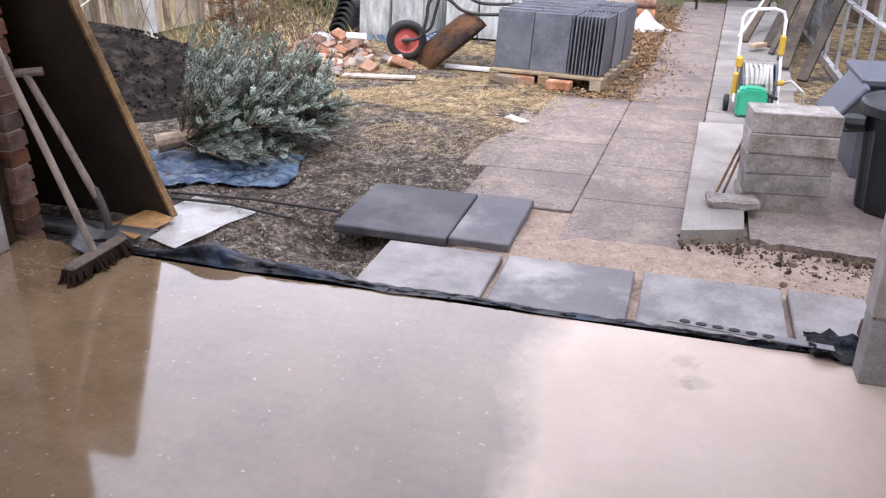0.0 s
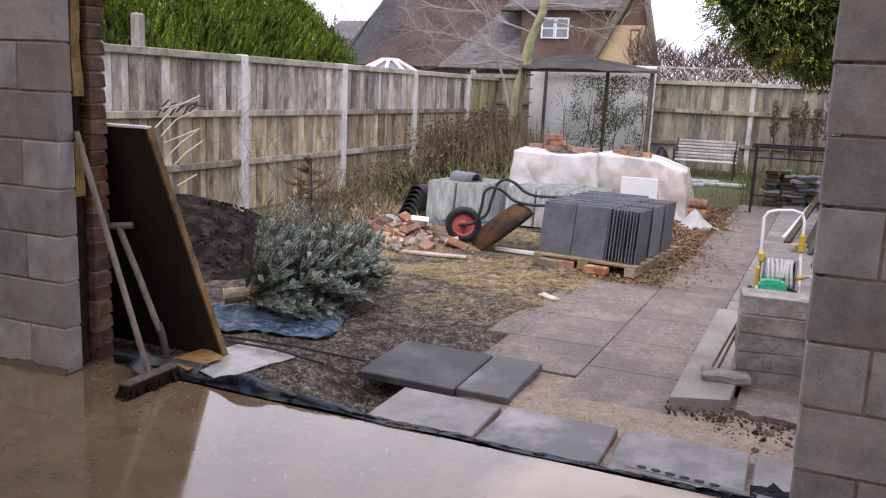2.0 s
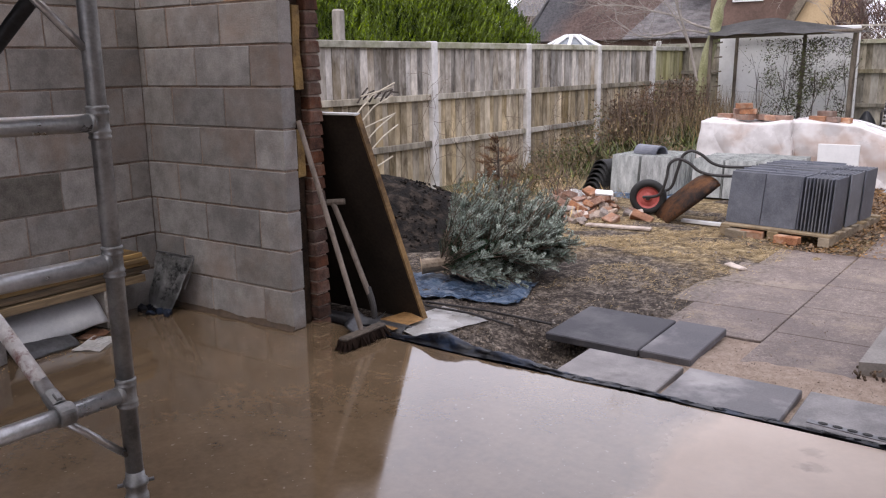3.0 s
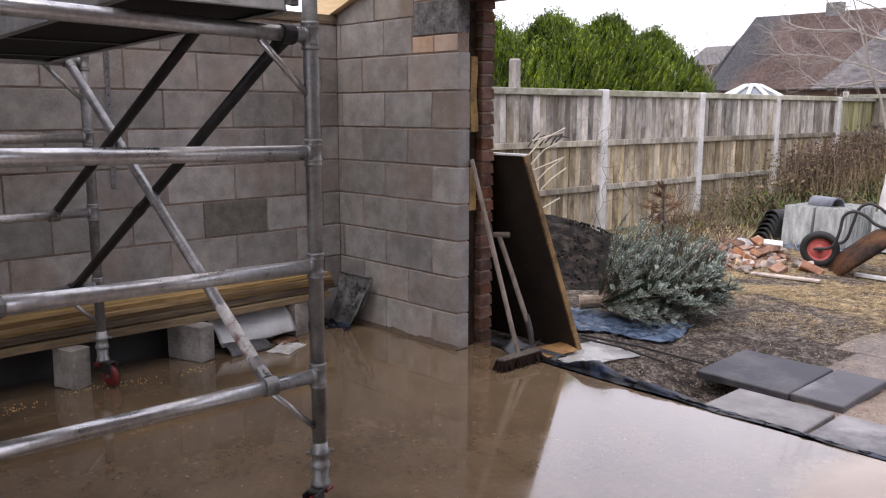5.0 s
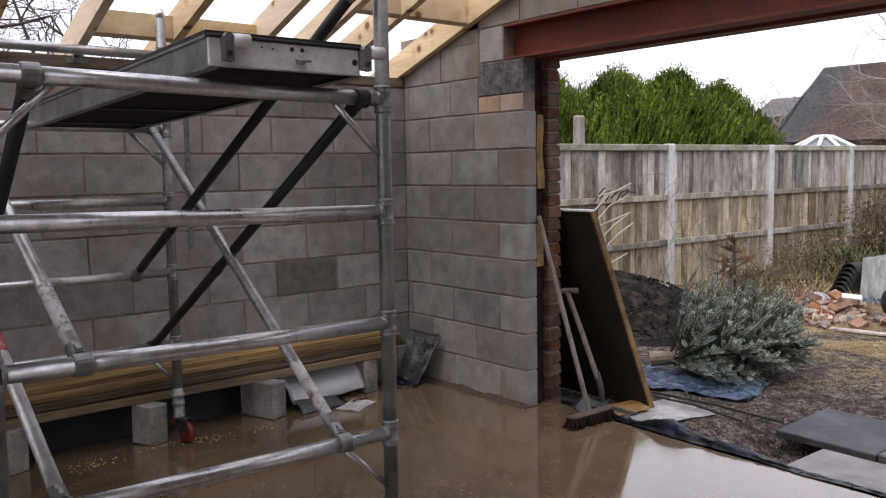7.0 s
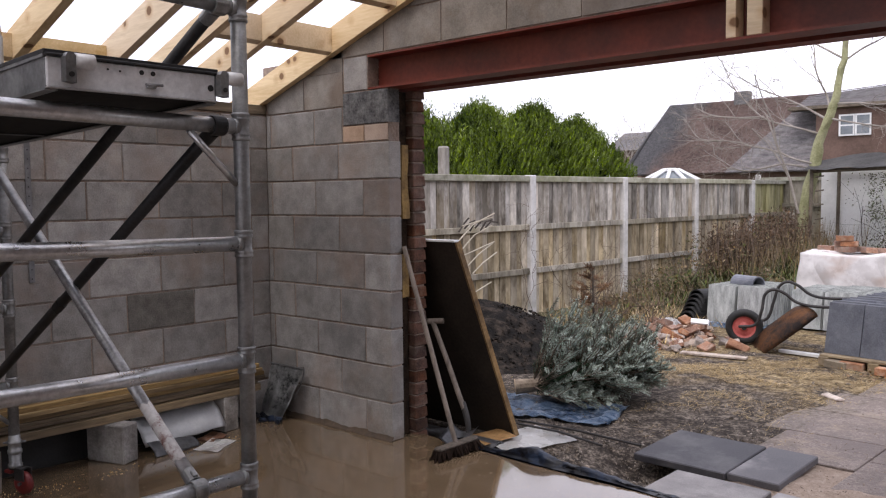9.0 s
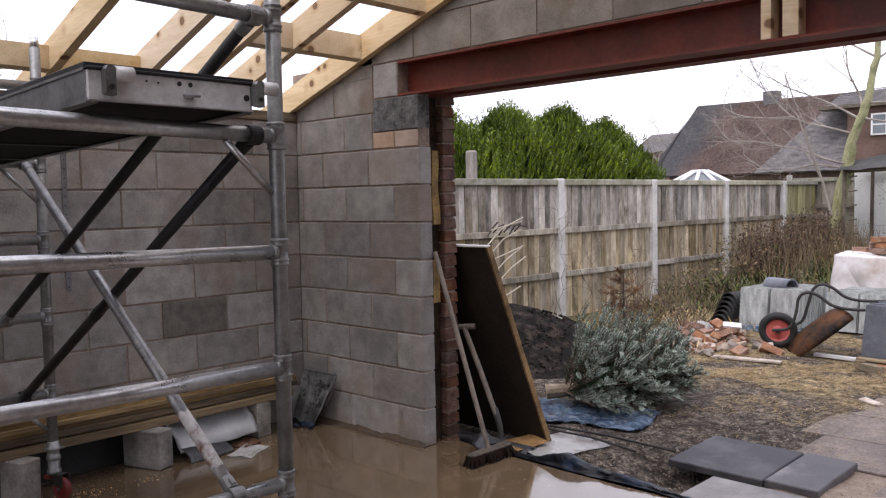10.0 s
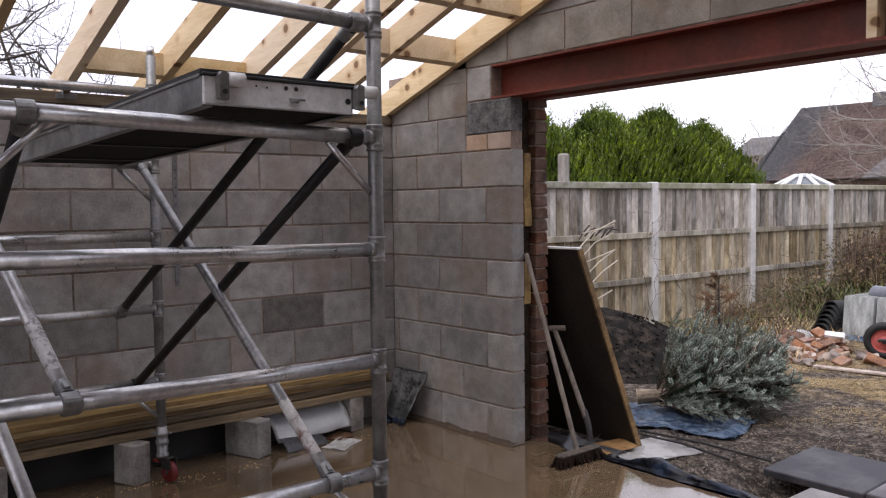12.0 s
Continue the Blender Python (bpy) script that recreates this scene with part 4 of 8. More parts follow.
def castor(x, y, turn):
    m = Matrix.Translation((x, y, 0)) @ Matrix.Rotation(turn, 4, "Z")
    c = part("castor", lathe(bmesh.new(), [(0.024, 0.13), (0.034, 0.135), (0.034, 0.15), (0.029, 0.155), (0.029, 0.20), (0.026, 0.21)], m, 20), M_ALUDULL, tower, "castor housing", smooth=True)
    bm = bmesh.new()
    box(bm, -0.027, -0.020, 0.02, 0.085, 0.075, 0.135, 0.002, m)
    box(bm, 0.020, 0.027, 0.02, 0.085, 0.075, 0.135, 0.002, m)
    box(bm, -0.027, 0.027, -0.02, 0.06, 0.125, 0.137, 0.003, m)
    part("fork", bm, M_IRON, c)
    wm = m @ Matrix.Translation((0, 0.055, 0.060)) @ Matrix.Rotation(math.pi / 2, 4, "Y")
    part("wheel", lathe(bmesh.new(), [(0.030, -0.018), (0.040, -0.018), (0.055, -0.013), (0.060, 0), (0.055, 0.013), (0.040, 0.018), (0.030, 0.018)], wm, 28), M_REDPLASTIC, c, "red castor wheel", smooth=True)
    part("axle", tube(bmesh.new(), wm @ Vector((0, 0, -0.032)), wm @ Vector((0, 0, 0.032)), 0.008, 10), M_GREYMETAL, c)
    part("brake", cube(-0.020, 0.020, -0.06, -0.01, 0.10, 0.118, 0.004, m), M_REDPLASTIC, c, "red brake pedal")


def collar(x, y, z):
    """A swaged joint: two ribs above and below a welded band."""
    m = Matrix.Translation((x, y, z))
    return lathe(bmesh.new(), [(0.0258, -0.046), (0.0300, -0.043), (0.0305, -0.037), (0.0272, -0.032), (0.0300, -0.028), (0.0300, -0.022), (0.0272, -0.018), (0.0272, 0.018), (0.0300, 0.022), (0.0300, 0.028), (0.0272, 0.032), (0.0305, 0.037), (0.0300, 0.043), (0.0258, 0.046)], m, 20)


for fx, ys, top in ((FX, FY, 2.75), (RX, RY, 2.27)):
    for i, y in enumerate(ys):
        p = part("post", tube(bmesh.new(), (fx, y, 0.20), (fx, y, top), 0.0254, 24), M_ALUDULL, tower, smooth=True)
        for z in RUNGS:
            part("collar", collar(fx, y, z + lean_z(fx, y)), M_ALUDULL, p, smooth=True)
        if fx == RX:
            part("spigot", tube(bmesh.new(), (fx, y, top), (fx, y, top + 0.05), 0.021, 16), M_ALU, p, smooth=True)
        part("leg_sleeve", lathe(bmesh.new(), [(0.027, 0.20), (0.034, 0.205), (0.034, 0.222), (0.030, 0.226), (0.030, 0.252), (0.036, 0.256), (0.036, 0.268), (0.030, 0.272), (0.026, 0.30)], Matrix.Translation((fx, y, 0)), 20), M_ALUDULL, p, smooth=True)
        part("adjuster_pin", tube(bmesh.new(), (fx - 0.02, y - 0.048, 0.262), (fx + 0.02, y + 0.048, 0.258), 0.006, 8), M_GREYMETAL, p)
        castor(fx, y, 3.56 if fx == FX else (-1.27 if i else -0.9))
    for z in RUNGS:
        part("rung", tube(bmesh.new(), (fx, ys[0] + 0.022, z + lean_z(fx, ys[0])), (fx, ys[1] - 0.022, z), 0.0245, 24), M_ALU, tower, smooth=True)
        for y, s in ((ys[0], 1), (ys[1], -1)):
            part("rung_weld", lathe(bmesh.new(), [(0.030, 0), (0.0275, 0.008), (0.0250, 0.014)], basis((fx, y + s * 0.020, z + lean_z(fx, y)), (fx, y + s * 0.04, z + lean_z(fx, y)))[0], 16), M_ALUDULL, tower, smooth=True)
    for y, s in ((ys[0], 1), (ys[1], -1)):
        for z in (RUNGS[3], RUNGS[0]):
            zz = z + lean_z(fx, y)
            part("corner_stay", tube(bmesh.new(), (fx, y + s * 0.19, zz - 0.02), (fx, y + s * 0.022, zz - 0.185), 0.011, 12), M_ALU, tower, smooth=True)


def claw(p, d):
    """A cast hook over a rung, with the neck that holds the brace tube."""
    p, d = Vector(p), Vector(d).normalized()
    m = basis(p - Vector((0, 0.025, 0)), p + Vector((0, 0.025, 0)))[0]
    bm = hoop(bmesh.new(), [(0.0250, 0.0), (0.0310, 0.002), (0.0325, 0.008), (0.0325, 0.042), (0.0310, 0.048), (0.0250, 0.050)], m, 20)
    tube(bm, p + d * 0.028, p + d * 0.080, 0.0255, 16, 0.0235)
    n = Vector((0, 1, 0)).cross(d).normalized()
    q = p + d * 0.046 + n * 0.022
    box(bm, -0.009, 0.009, -0.009, 0.009, -0.014, 0.014, 0.003, basis(q, q + d)[0])
    return bm


def brace(p0, p1, mat, cast, r=0.0212):
    p0, p1 = Vector(p0), Vector(p1)
    d = (p1 - p0).normalized()
    b = part("brace", tube(bmesh.new(), p0 + d * 0.05, p1 - d * 0.05, r, 20), mat, tower, smooth=True)
    part("claw", claw(p0, d), cast, b)
    part("claw", claw(p1, -d), cast, b)
    return b


# bright braces, rising from the front frame to the rear one
b1 = brace((FX, -2.880, RUNGS[1] + 0.018), (RX, -2.908, RUNGS[4]), M_BRACE, M_ALUDULL)
b2 = brace((FX, -2.946, RUNGS[0] + 0.019), (RX, -2.988, RUNGS[3]), M_BRACE, M_ALUDULL)
b3 = brace((FX, -2.060, RUNGS[0] + 0.004), (RX, -1.905, RUNGS[3]), M_BRACEDULL, M_ALUDULL)
# dark braces, rising from the rear frame to the front one
brace((FX, -2.965, RUNGS[3] + 0.020), (RX, -2.865, RUNGS[0]), M_DARKSTEEL, M_ALUDULL)
brace((FX, -1.940, RUNGS[4]), (RX, -2.030, RUNGS[1]), M_DARKSTEEL, M_ALUDULL)
d2 = brace((FX, -1.955, RUNGS[3]), (RX, -1.960, RUNGS[0]), M_DARKSTEEL, M_DARKSTEEL)


def band(parent, p0, p1, f0, f1, mat, label, r=0.0217):
    """A worn paint band on a brace tube; f0 and f1 are shares of its length."""
    a, b = Vector(p0), Vector(p1)
    bm = hoop(bmesh.new(), [(r, 0), (r, (b - a).length * (f1 - f0)), (r - 0.002, (b - a).length * (f1 - f0)), (r - 0.002, 0)], basis(a.lerp(b, f0), b)[0], 28)
    for v in bm.verts:
        v.co += (b - a).normalized() * 0.022 * noise.noise(v.co * 60)
    part("paint_band", bm, mat, parent, label)


B1 = ((FX, -2.880, RUNGS[1] + 0.018), (RX, -2.908, RUNGS[4]))
B2 = ((FX, -2.946, RUNGS[0] + 0.019), (RX, -2.988, RUNGS[3]))
B3 = ((FX, -2.060, RUNGS[0] + 0.004), (RX, -1.905, RUNGS[3]))
band(b1, *B1, 0.055, 0.16, M_FLAKED, "flaking white paint")
band(b2, *B2, 0.292, 0.345, M_TAPE, "red tape band")
band(b2, *B2, 0.795, 0.815, M_TAPE, "red tape band")
band(b3, *B3, 0.055, 0.175, M_FLAKEDRED, "flaking white and rust-red paint")
band(d2, (FX, -1.955, RUNGS[3]), (RX, -1.960, RUNGS[0]), 0.565, 0.59, M_RUBBER, "black tape band", 0.0235)
part("blue_mark", hoop(bmesh.new(), [(0.0262, 0), (0.0262, 0.06), (0.0255, 0.06), (0.0255, 0)], Matrix.Translation((RX, RY[0], 1.50)), 20), M_BLUE, tower, "blue paint smear on a post")

TILT = Matrix(((1, 0, 0, 0), (0, 1, 0, 0), (0.034, 0, 1, -0.106), (0, 0, 0, 1)))
DY0, DY1 = -2.512, -1.992
# the deck: channel stringers, an end rail with two cast hooks, a dark ply top that overhangs
deck = part("platform", cube(RX - 0.04, FX + 0.062, DY0 - 0.004, DY1 + 0.004, 1.877, 1.889, 0.001, TILT), M_DARKSTEEL, tower, "dark ply deck top")
for y0, y1, s in ((DY0, DY0 + 0.006, 1), (DY1 - 0.006, DY1, -1)):
    bm = cube(RX - 0.04, FX + 0.055, y0, y1, 1.787, 1.876, 0.001, TILT)
    yo = DY0 if s > 0 else DY1
    box(bm, RX - 0.04, FX + 0.055, min(yo, yo + s * 0.034), max(yo, yo + s * 0.034), 1.783, 1.7868, 0, TILT)
    box(bm, RX - 0.04, FX + 0.055, min(yo - s * 0.004, yo + s * 0.02), max(yo - s * 0.004, yo + s * 0.02), 1.868, 1.8765, 0, TILT)
    part("stringer", bm, M_ALUDULL, deck, "dull aluminium channel")
part("platform_end", cube(FX + 0.056, FX + 0.068, DY0 + 0.001, DY1 - 0.012, 1.768, 1.846, 0.003), M_ENDRAIL, deck, "bare aluminium end rail")
part("end_lip", cube(FX + 0.050, FX + 0.074, DY0 - 0.003, DY1 + 0.004, 1.8465, 1.855, 0.002), M_DARKSTEEL, deck, "dark worn lip over the end rail")
part("end_flange", cube(FX + 0.056, FX + 0.080, DY0 + 0.001, DY1 - 0.012, 1.7635, 1.7675, 0.001), M_ALUPALE, deck)
for y in (-2.450, -1.978):
    hook = part("hook", prism(bmesh.new(), [(y - 0.024, 1.782), (y + 0.004, 1.778), (y + 0.004, 1.850), (y - 0.004, 1.858), (y - 0.018, 1.857), (y - 0.024, 1.846)], "x", FX + 0.068, FX + 0.098), M_ALUDULL, deck, "dull cast hook bracket")
    part("hook_sleeve", tube(bmesh.new(), (FX + 0.084, y + 0.004, 1.838), (FX + 0.084, y + 0.056, 1.838), 0.021, 20), M_ENDRAIL, hook, "pale worn hook roller", smooth=True)
    part("hook_bolt", tube(bmesh.new(), (FX + 0.098, y - 0.010, 1.800), (FX + 0.103, y - 0.010, 1.800), 0.007, 10), M_RUBBER, hook)
for y, z, r in ((-2.245, 1.829, 0.007), (-2.210, 1.829, 0.007), (-2.020, 1.805, 0.010), (-2.31, 1.826, 0.003), (-2.345, 1.828, 0.003)):
    part("rivet", tube(bmesh.new(), (FX + 0.066, y, z), (FX + 0.0702, y, z), r, 12), M_RUBBER, deck)
latch = part("latch", cube(FX + 0.068, FX + 0.082, -2.235, -2.205, 1.786, 1.800, 0.003), M_ALUDULL, deck)
part("latch_pin", tube(bmesh.new(), (FX + 0.078, -2.238, 1.796), (FX + 0.078, -2.185, 1.797), 0.004, 8), M_GREYMETAL, latch)
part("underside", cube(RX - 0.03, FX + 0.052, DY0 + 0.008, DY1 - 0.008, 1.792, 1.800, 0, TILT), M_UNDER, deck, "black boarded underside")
for x in (0.62, 1.25, 1.85):
    part("underside_rib", cube(x, x + 0.04, DY0 + 0.036, DY1 - 0.036, 1.786, 1.7915, 0.001, TILT), M_DARKSTEEL, deck)

# ---- timber stack against the west wall, on concrete blocks ----
for x, y, turn, long in ((0.219, -0.480, 0.15, 0.21), (0.325, -1.216, 0.34, 0.27), (0.304, -1.930, 0.40, 0.16), (0.266, -2.626, 0.33, 0.15), (0.26, -3.85, 0.2, 0.24)):
    b = cube(-long, 0, -0.056, 0.056, 0, 0.218, 0.006, Matrix.Translation((x, y, 0)) @ Matrix.Rotation(turn, 4, "Z"), 0.003)
    solo("concrete_block", b, M_STACK, "grey concrete block on edge bearing the timber stack", "concrete block", group="blocks under the timber")
rows = ((0.03, 0.226, 0.220, 0.044), (0.045, 0.196, 0.270, 0.020), (0.03, 0.216, 0.291, 0.022), (0.02, 0.204, 0.314, 0.024), (0.035, 0.222, 0.339, 0.024), (0.03, 0.205, 0.364, 0.028))
for i, (x0, x1, z, h) in enumerate(rows):
    e = -0.20 - rng.uniform(0, 0.06)
    bm = cube(x0, x1, -4.6 + rng.uniform(-0.2, 0.2), e, z, z + h, 0.002)
    bmesh.ops.subdivide_edges(bm, edges=[q for q in bm.edges if abs(q.verts[0].co.y - q.verts[1].co.y) > 1], cuts=14)
    for v in bm.verts:
        v.co.x += 0.010 * noise.noise(Vector((v.co.y * 1.3, i * 7, 0)))
        v.co.z += 0.003 * noise.noise(Vector((v.co.y * 1.1, i * 3, 5)))
    solo("timber_board", bm, M_PINEY, "long rough-sawn treated timber board in a stack", "timber board", group="stacked boards")
for i, y in enumerate((-0.6, -1.35, -2.0, -2.65, -3.4)):
    solo("timber_spacer", cube(0.06, 0.17, y - 0.02, y + 0.02, 0.2645, 0.2700), M_PINEY, "thin spacer batten between stacked boards", "batten", group="spacers in the stack")

# dark plastic-wrapped panel leaning in the corner, plastic sheet and scraps
bm = bmesh.new()
N = 18
grid = []
for j in range(N + 1):
    v = j / N
    row = []
    for i in range(N + 1):
        u = i / N
        fold = 0.020 * noise.noise(Vector((u * 5, v * 2.2, 3))) + 0.014 * abs(noise.noise(Vector((u * 9 + v * 2, v * 4, 8))))
        x = 0.065 + 0.02 * (1 - v) + u * (0.235 + 0.115 * v) - 0.03 * (1 - v) * u
        row.append(bm.verts.new((x, -0.150 + 0.105 * v - fold - 0.03 * math.sin(3.14 * u) * (1 - v), 0.012 + 0.030 * (1 - v) * (1 - u) + (0.335 - 0.004 * u) * v)))
    grid.append(row)
for j in range(N):
    for i in range(N):
        bm.faces.new((grid[j][i], grid[j][i + 1], grid[j + 1][i + 1], grid[j + 1][i]))
bmesh.ops.solidify(bm, geom=bm.faces[:], thickness=0.012)
panel = solo("wrapped_panel", bm, M_POLY, "crumpled dark polythene wrapped panel in the corner", "plastic sheet", smooth=True)
part("rim", path_tube(bmesh.new(), curved([(0.070, -0.060, 0.350), (0.20, -0.058, 0.353), (0.33, -0.055, 0.348), (0.412, -0.050, 0.350), (0.395, -0.062, 0.26), (0.350, -0.085, 0.15)], 5), 0.0045, 6), M_GREYMETAL, panel, "pale torn rim")
bm = bmesh.new()
for k in range(9):
    stone(bm, (0.08 + 0.03 * k, -0.14 - rng.uniform(0, 0.1), 0.012), 0.035)
solo("plastic_scraps", bm, M_DPM, "dark plastic scraps on the floor by the corner", "scraps", kind="stuff")


def upturn():
    """A black strip up the wall foot, standing in for the shade behind the timber."""
    bm = bmesh.new()
    n, rows_ = 120, []
    for i in range(n + 1):
        y = -4.55 + 4.25 * i / n
        k = noise.noise(Vector((y * 7, 0, 1)))
        rows_.append([bm.verts.new((0.006 + 0.05 * (k + 0.4) ** 2 + 0.03, y, 0.003)), bm.verts.new((0.014 + 0.008 * k, y, 0.03)), bm.verts.new((0.012 + 0.005 * k, y, 0.12)), bm.verts.new((0.006, y, 0.205 + 0.012 * noise.noise(Vector((y * 4, 5, 0)))))])
    for a, b in zip(rows_, rows_[1:]):
        for k in range(3):
            bm.faces.new((a[k], a[k + 1], b[k + 1], b[k]))
    return bm


# Added strip: darkens the gap under the stack by colour.
solo("timber_shade_strip", upturn(), M_RUBBER, "black strip up the wall foot, added for the shade behind the timber", "membrane", smooth=True)


def crumpled(x0, x1, y0, y1, z, amp, n=14, scale=7, turn=0.0, lift=None):
    bm = bmesh.new()
    cx, cy = (x0 + x1) / 2, (y0 + y1) / 2
    g = []
    for j in range(n + 1):
        row = []
        for i in range(n + 1):
            x, y = x0 + (x1 - x0) * i / n - cx, y0 + (y1 - y0) * j / n - cy
            x, y = x * math.cos(turn) - y * math.sin(turn) + cx, x * math.sin(turn) + y * math.cos(turn) + cy
            h = abs(noise.noise(Vector((x * scale, y * scale, 5)))) * amp + (lift(i / n, j / n) if lift else 0)
            row.append(bm.verts.new((x, y, z + h)))
        g.append(row)
    for j in range(n):
        for i in range(n):
            bm.faces.new((g[j][i], g[j][i + 1], g[j + 1][i + 1], g[j + 1][i]))
    bmesh.ops.solidify(bm, geom=bm.faces[:], thickness=0.003)
    return bm


def leaning_sheet(y0, y1, low, high, x_low, x_high, amp, n=18):
    """A thin sheet leaning back under the timber; low and high give its edges' heights at both ends."""
    bm = bmesh.new()
    g = []
    for j in range(n + 1):
        v = j / n
        row = []
        for i in range(n + 1):
            u = i / n
            y = y0 + (y1 - y0) * u
            lo, hi = low[0] + (low[1] - low[0]) * u, high[0] + (high[1] - high[0]) * u
            fold = amp * noise.noise(Vector((u * 4, v * 2, 6))) + 0.6 * amp * abs(noise.noise(Vector((u * 9, v * 5, 2)))) * (1 - u)
            row.append(bm.verts.new((x_low + (x_high - x_low) * v + 0.03 * math.sin(math.pi * v) + fold, y, lo + (hi - lo) * v)))
        g.append(row)
    for j in range(n):
        for i in range(n):
            bm.faces.new((g[j][i], g[j][i + 1], g[j + 1][i + 1], g[j + 1][i]))
    bmesh.ops.solidify(bm, geom=bm.faces[:], thickness=0.003)
    return bm


sheet_thing = thing("plastic_sheet", "curled white plastic sheet leaning under the timber stack", "plastic sheet", (0.25, -0.85, 0.0))
part("sheet", leaning_sheet(-1.10, -0.56, (0.045, 0.055), (0.185, 0.215), 0.27, 0.10, 0.022), M_WHITEPL, sheet_thing, smooth=True)
part("folded_flap", leaning_sheet(-1.09, -0.80, (0.002, 0.004), (0.070, 0.052), 0.36, 0.26, 0.012), M_GREYMETAL, sheet_thing, "grey folded flap on the floor", smooth=True)
solo("orange_scrap", crumpled(0.20, 0.34, -0.74, -0.58, 0.003, 0.03, 8, 14, 0.3), M_ORANGE, "crumpled orange-brown scrap on the wet floor", "scrap")
solo("insulation_scrap", crumpled(0.34, 0.50, -0.86, -0.62, 0.004, 0.02, 6, 9, 0.5), M_SHEET, "pale torn scrap lying on the wet floor", "scrap")
bm = bmesh.new()
r7 = random.Random(17)
for k in range(420):
    cx, cy, w = r7.choice(((0.33, -1.95, 0.05), (0.40, -1.72, 0.07), (0.42, -1.38, 0.05), (0.40, -0.62, 0.06), (0.40, -2.35, 0.08), (0.45, -1.0, 0.16)))
    stone(bm, (cx + r7.gauss(0, w * 0.6), cy + r7.gauss(0, w), 0.001), r7.uniform(0.0015, 0.0045), r7)
solo("sawdust_crumbs", bm, M_STRAW, "pale sawdust crumbs along the timber stack", "sawdust", kind="stuff")

# ---- broom, shovel and board by the west pier ----
broom = thing("push_broom", "worn wooden push broom with brown bristles leaning on the pier", "broom", (1.55, 0.07, 0))
d = Vector((0.15, 0.99, 0)).normalized()
hm = Matrix.Translation((1.635, 0.052, 0)) @ Matrix.Rotation(math.atan2(0.33, 0.01), 4, "Z")
part("head", cube(-0.165, 0.165, -0.028, 0.028, 0.052, 0.074, 0.008, hm), M_LEADWOOD, broom, "grey-brown wooden broom head")
bm = bmesh.new()
for i in range(30):
    for j in range(6):
        x, y = -0.158 + 0.316 * i / 29, -0.023 + 0.046 * j / 5
        p0, p1 = hm @ Vector((x, y, 0.054)), hm @ Vector((x * 1.13 + rng.uniform(-0.02, 0.02), y * 1.9 + rng.uniform(-0.018, 0.018), rng.uniform(0.001, 0.012)))
        tube(bm, p0, p1, 0.0095, 5, 0.004)
part("bristles", bm, M_BRISTLE, broom, "dense brown bristles")
part("handle", tube(bmesh.new(), (1.625, 0.055, 0.066), (1.192, 0.100, 1.170), 0.0145, 14), M_HANDLE, broom)

shovel = thing("shovel", "shovel with a T-grip wooden shaft leaning on the board", "shovel", (1.60, 0.22, 0))
part("shaft", path_tube(bmesh.new(), [(1.190, 0.352, 0.685), (1.305, 0.348, 0.465), (1.43, 0.342, 0.21), (1.45, 0.340, 0.175)], 0.0165, 12), M_HANDLE, shovel)
part("grip", tube(bmesh.new(), (1.130, 0.317, 0.685), (1.250, 0.387, 0.692), 0.018, 14), M_HANDLE, shovel, "worn T-shaped grip")
part("socket", path_tube(bmesh.new(), curved([(1.43, 0.35, 0.21), (1.475, 0.335, 0.13), (1.495, 0.325, 0.06), (1.50, 0.31, -0.005)]), 0.020, 10, 0.8), M_IRON, shovel, "dark iron socket")
bm = crumpled(1.42, 1.60, 0.13, 0.32, 0.006, 0.0, 8, 3, 0.3, lift=lambda u, v: 0.05 * (2 * u - 1) ** 2 + 0.04 * v)
part("blade", bm, M_GREYMETAL, shovel, "muddy steel blade", smooth=True)

board = thing("leaning_board", "dark stained board with a raw yellow edge leaning outside the pier", "board", (0.9, 0.6, -0.1))
pts = [(0.848, -0.118), (0.345, 1.188)]
dn = Vector((0, pts[1][0] - pts[0][0], pts[1][1] - pts[0][1])).normalized()
th = Vector((0, -dn.z, dn.y)) * -0.03


def slanted(x0b, x1b, x0t, x1t, lift):
    bm = bmesh.new()
    c = [Vector((x0b, pts[0][0], pts[0][1])), Vector((x1b, pts[0][0], pts[0][1])), Vector((x1t, pts[1][0], pts[1][1])), Vector((x0t, pts[1][0], pts[1][1]))]
    lo, hi = [bm.verts.new(p + th * lift[0]) for p in c], [bm.verts.new(p + th * lift[1]) for p in c]
    for i in range(4):
        bm.faces.new((lo[i], lo[(i + 1) % 4], hi[(i + 1) % 4], hi[i]))
    bm.faces.new(lo[::-1])
    bm.faces.new(hi)
    return bm


part("panel", slanted(0.1, 1.455, 0.12, 1.384, (0, 1)), M_BOARD, board)
part("edge_strip", slanted(1.456, 1.470, 1.385, 1.399, (-0.15, 1.15)), M_BOARDEDGE, board, "raw yellow-brown board edge")
part("top_strip", cube(0.12, 1.399, 0.325, 0.375, 1.190, 1.203, 0.002), M_WHITE, board, "pale strip along the top edge")

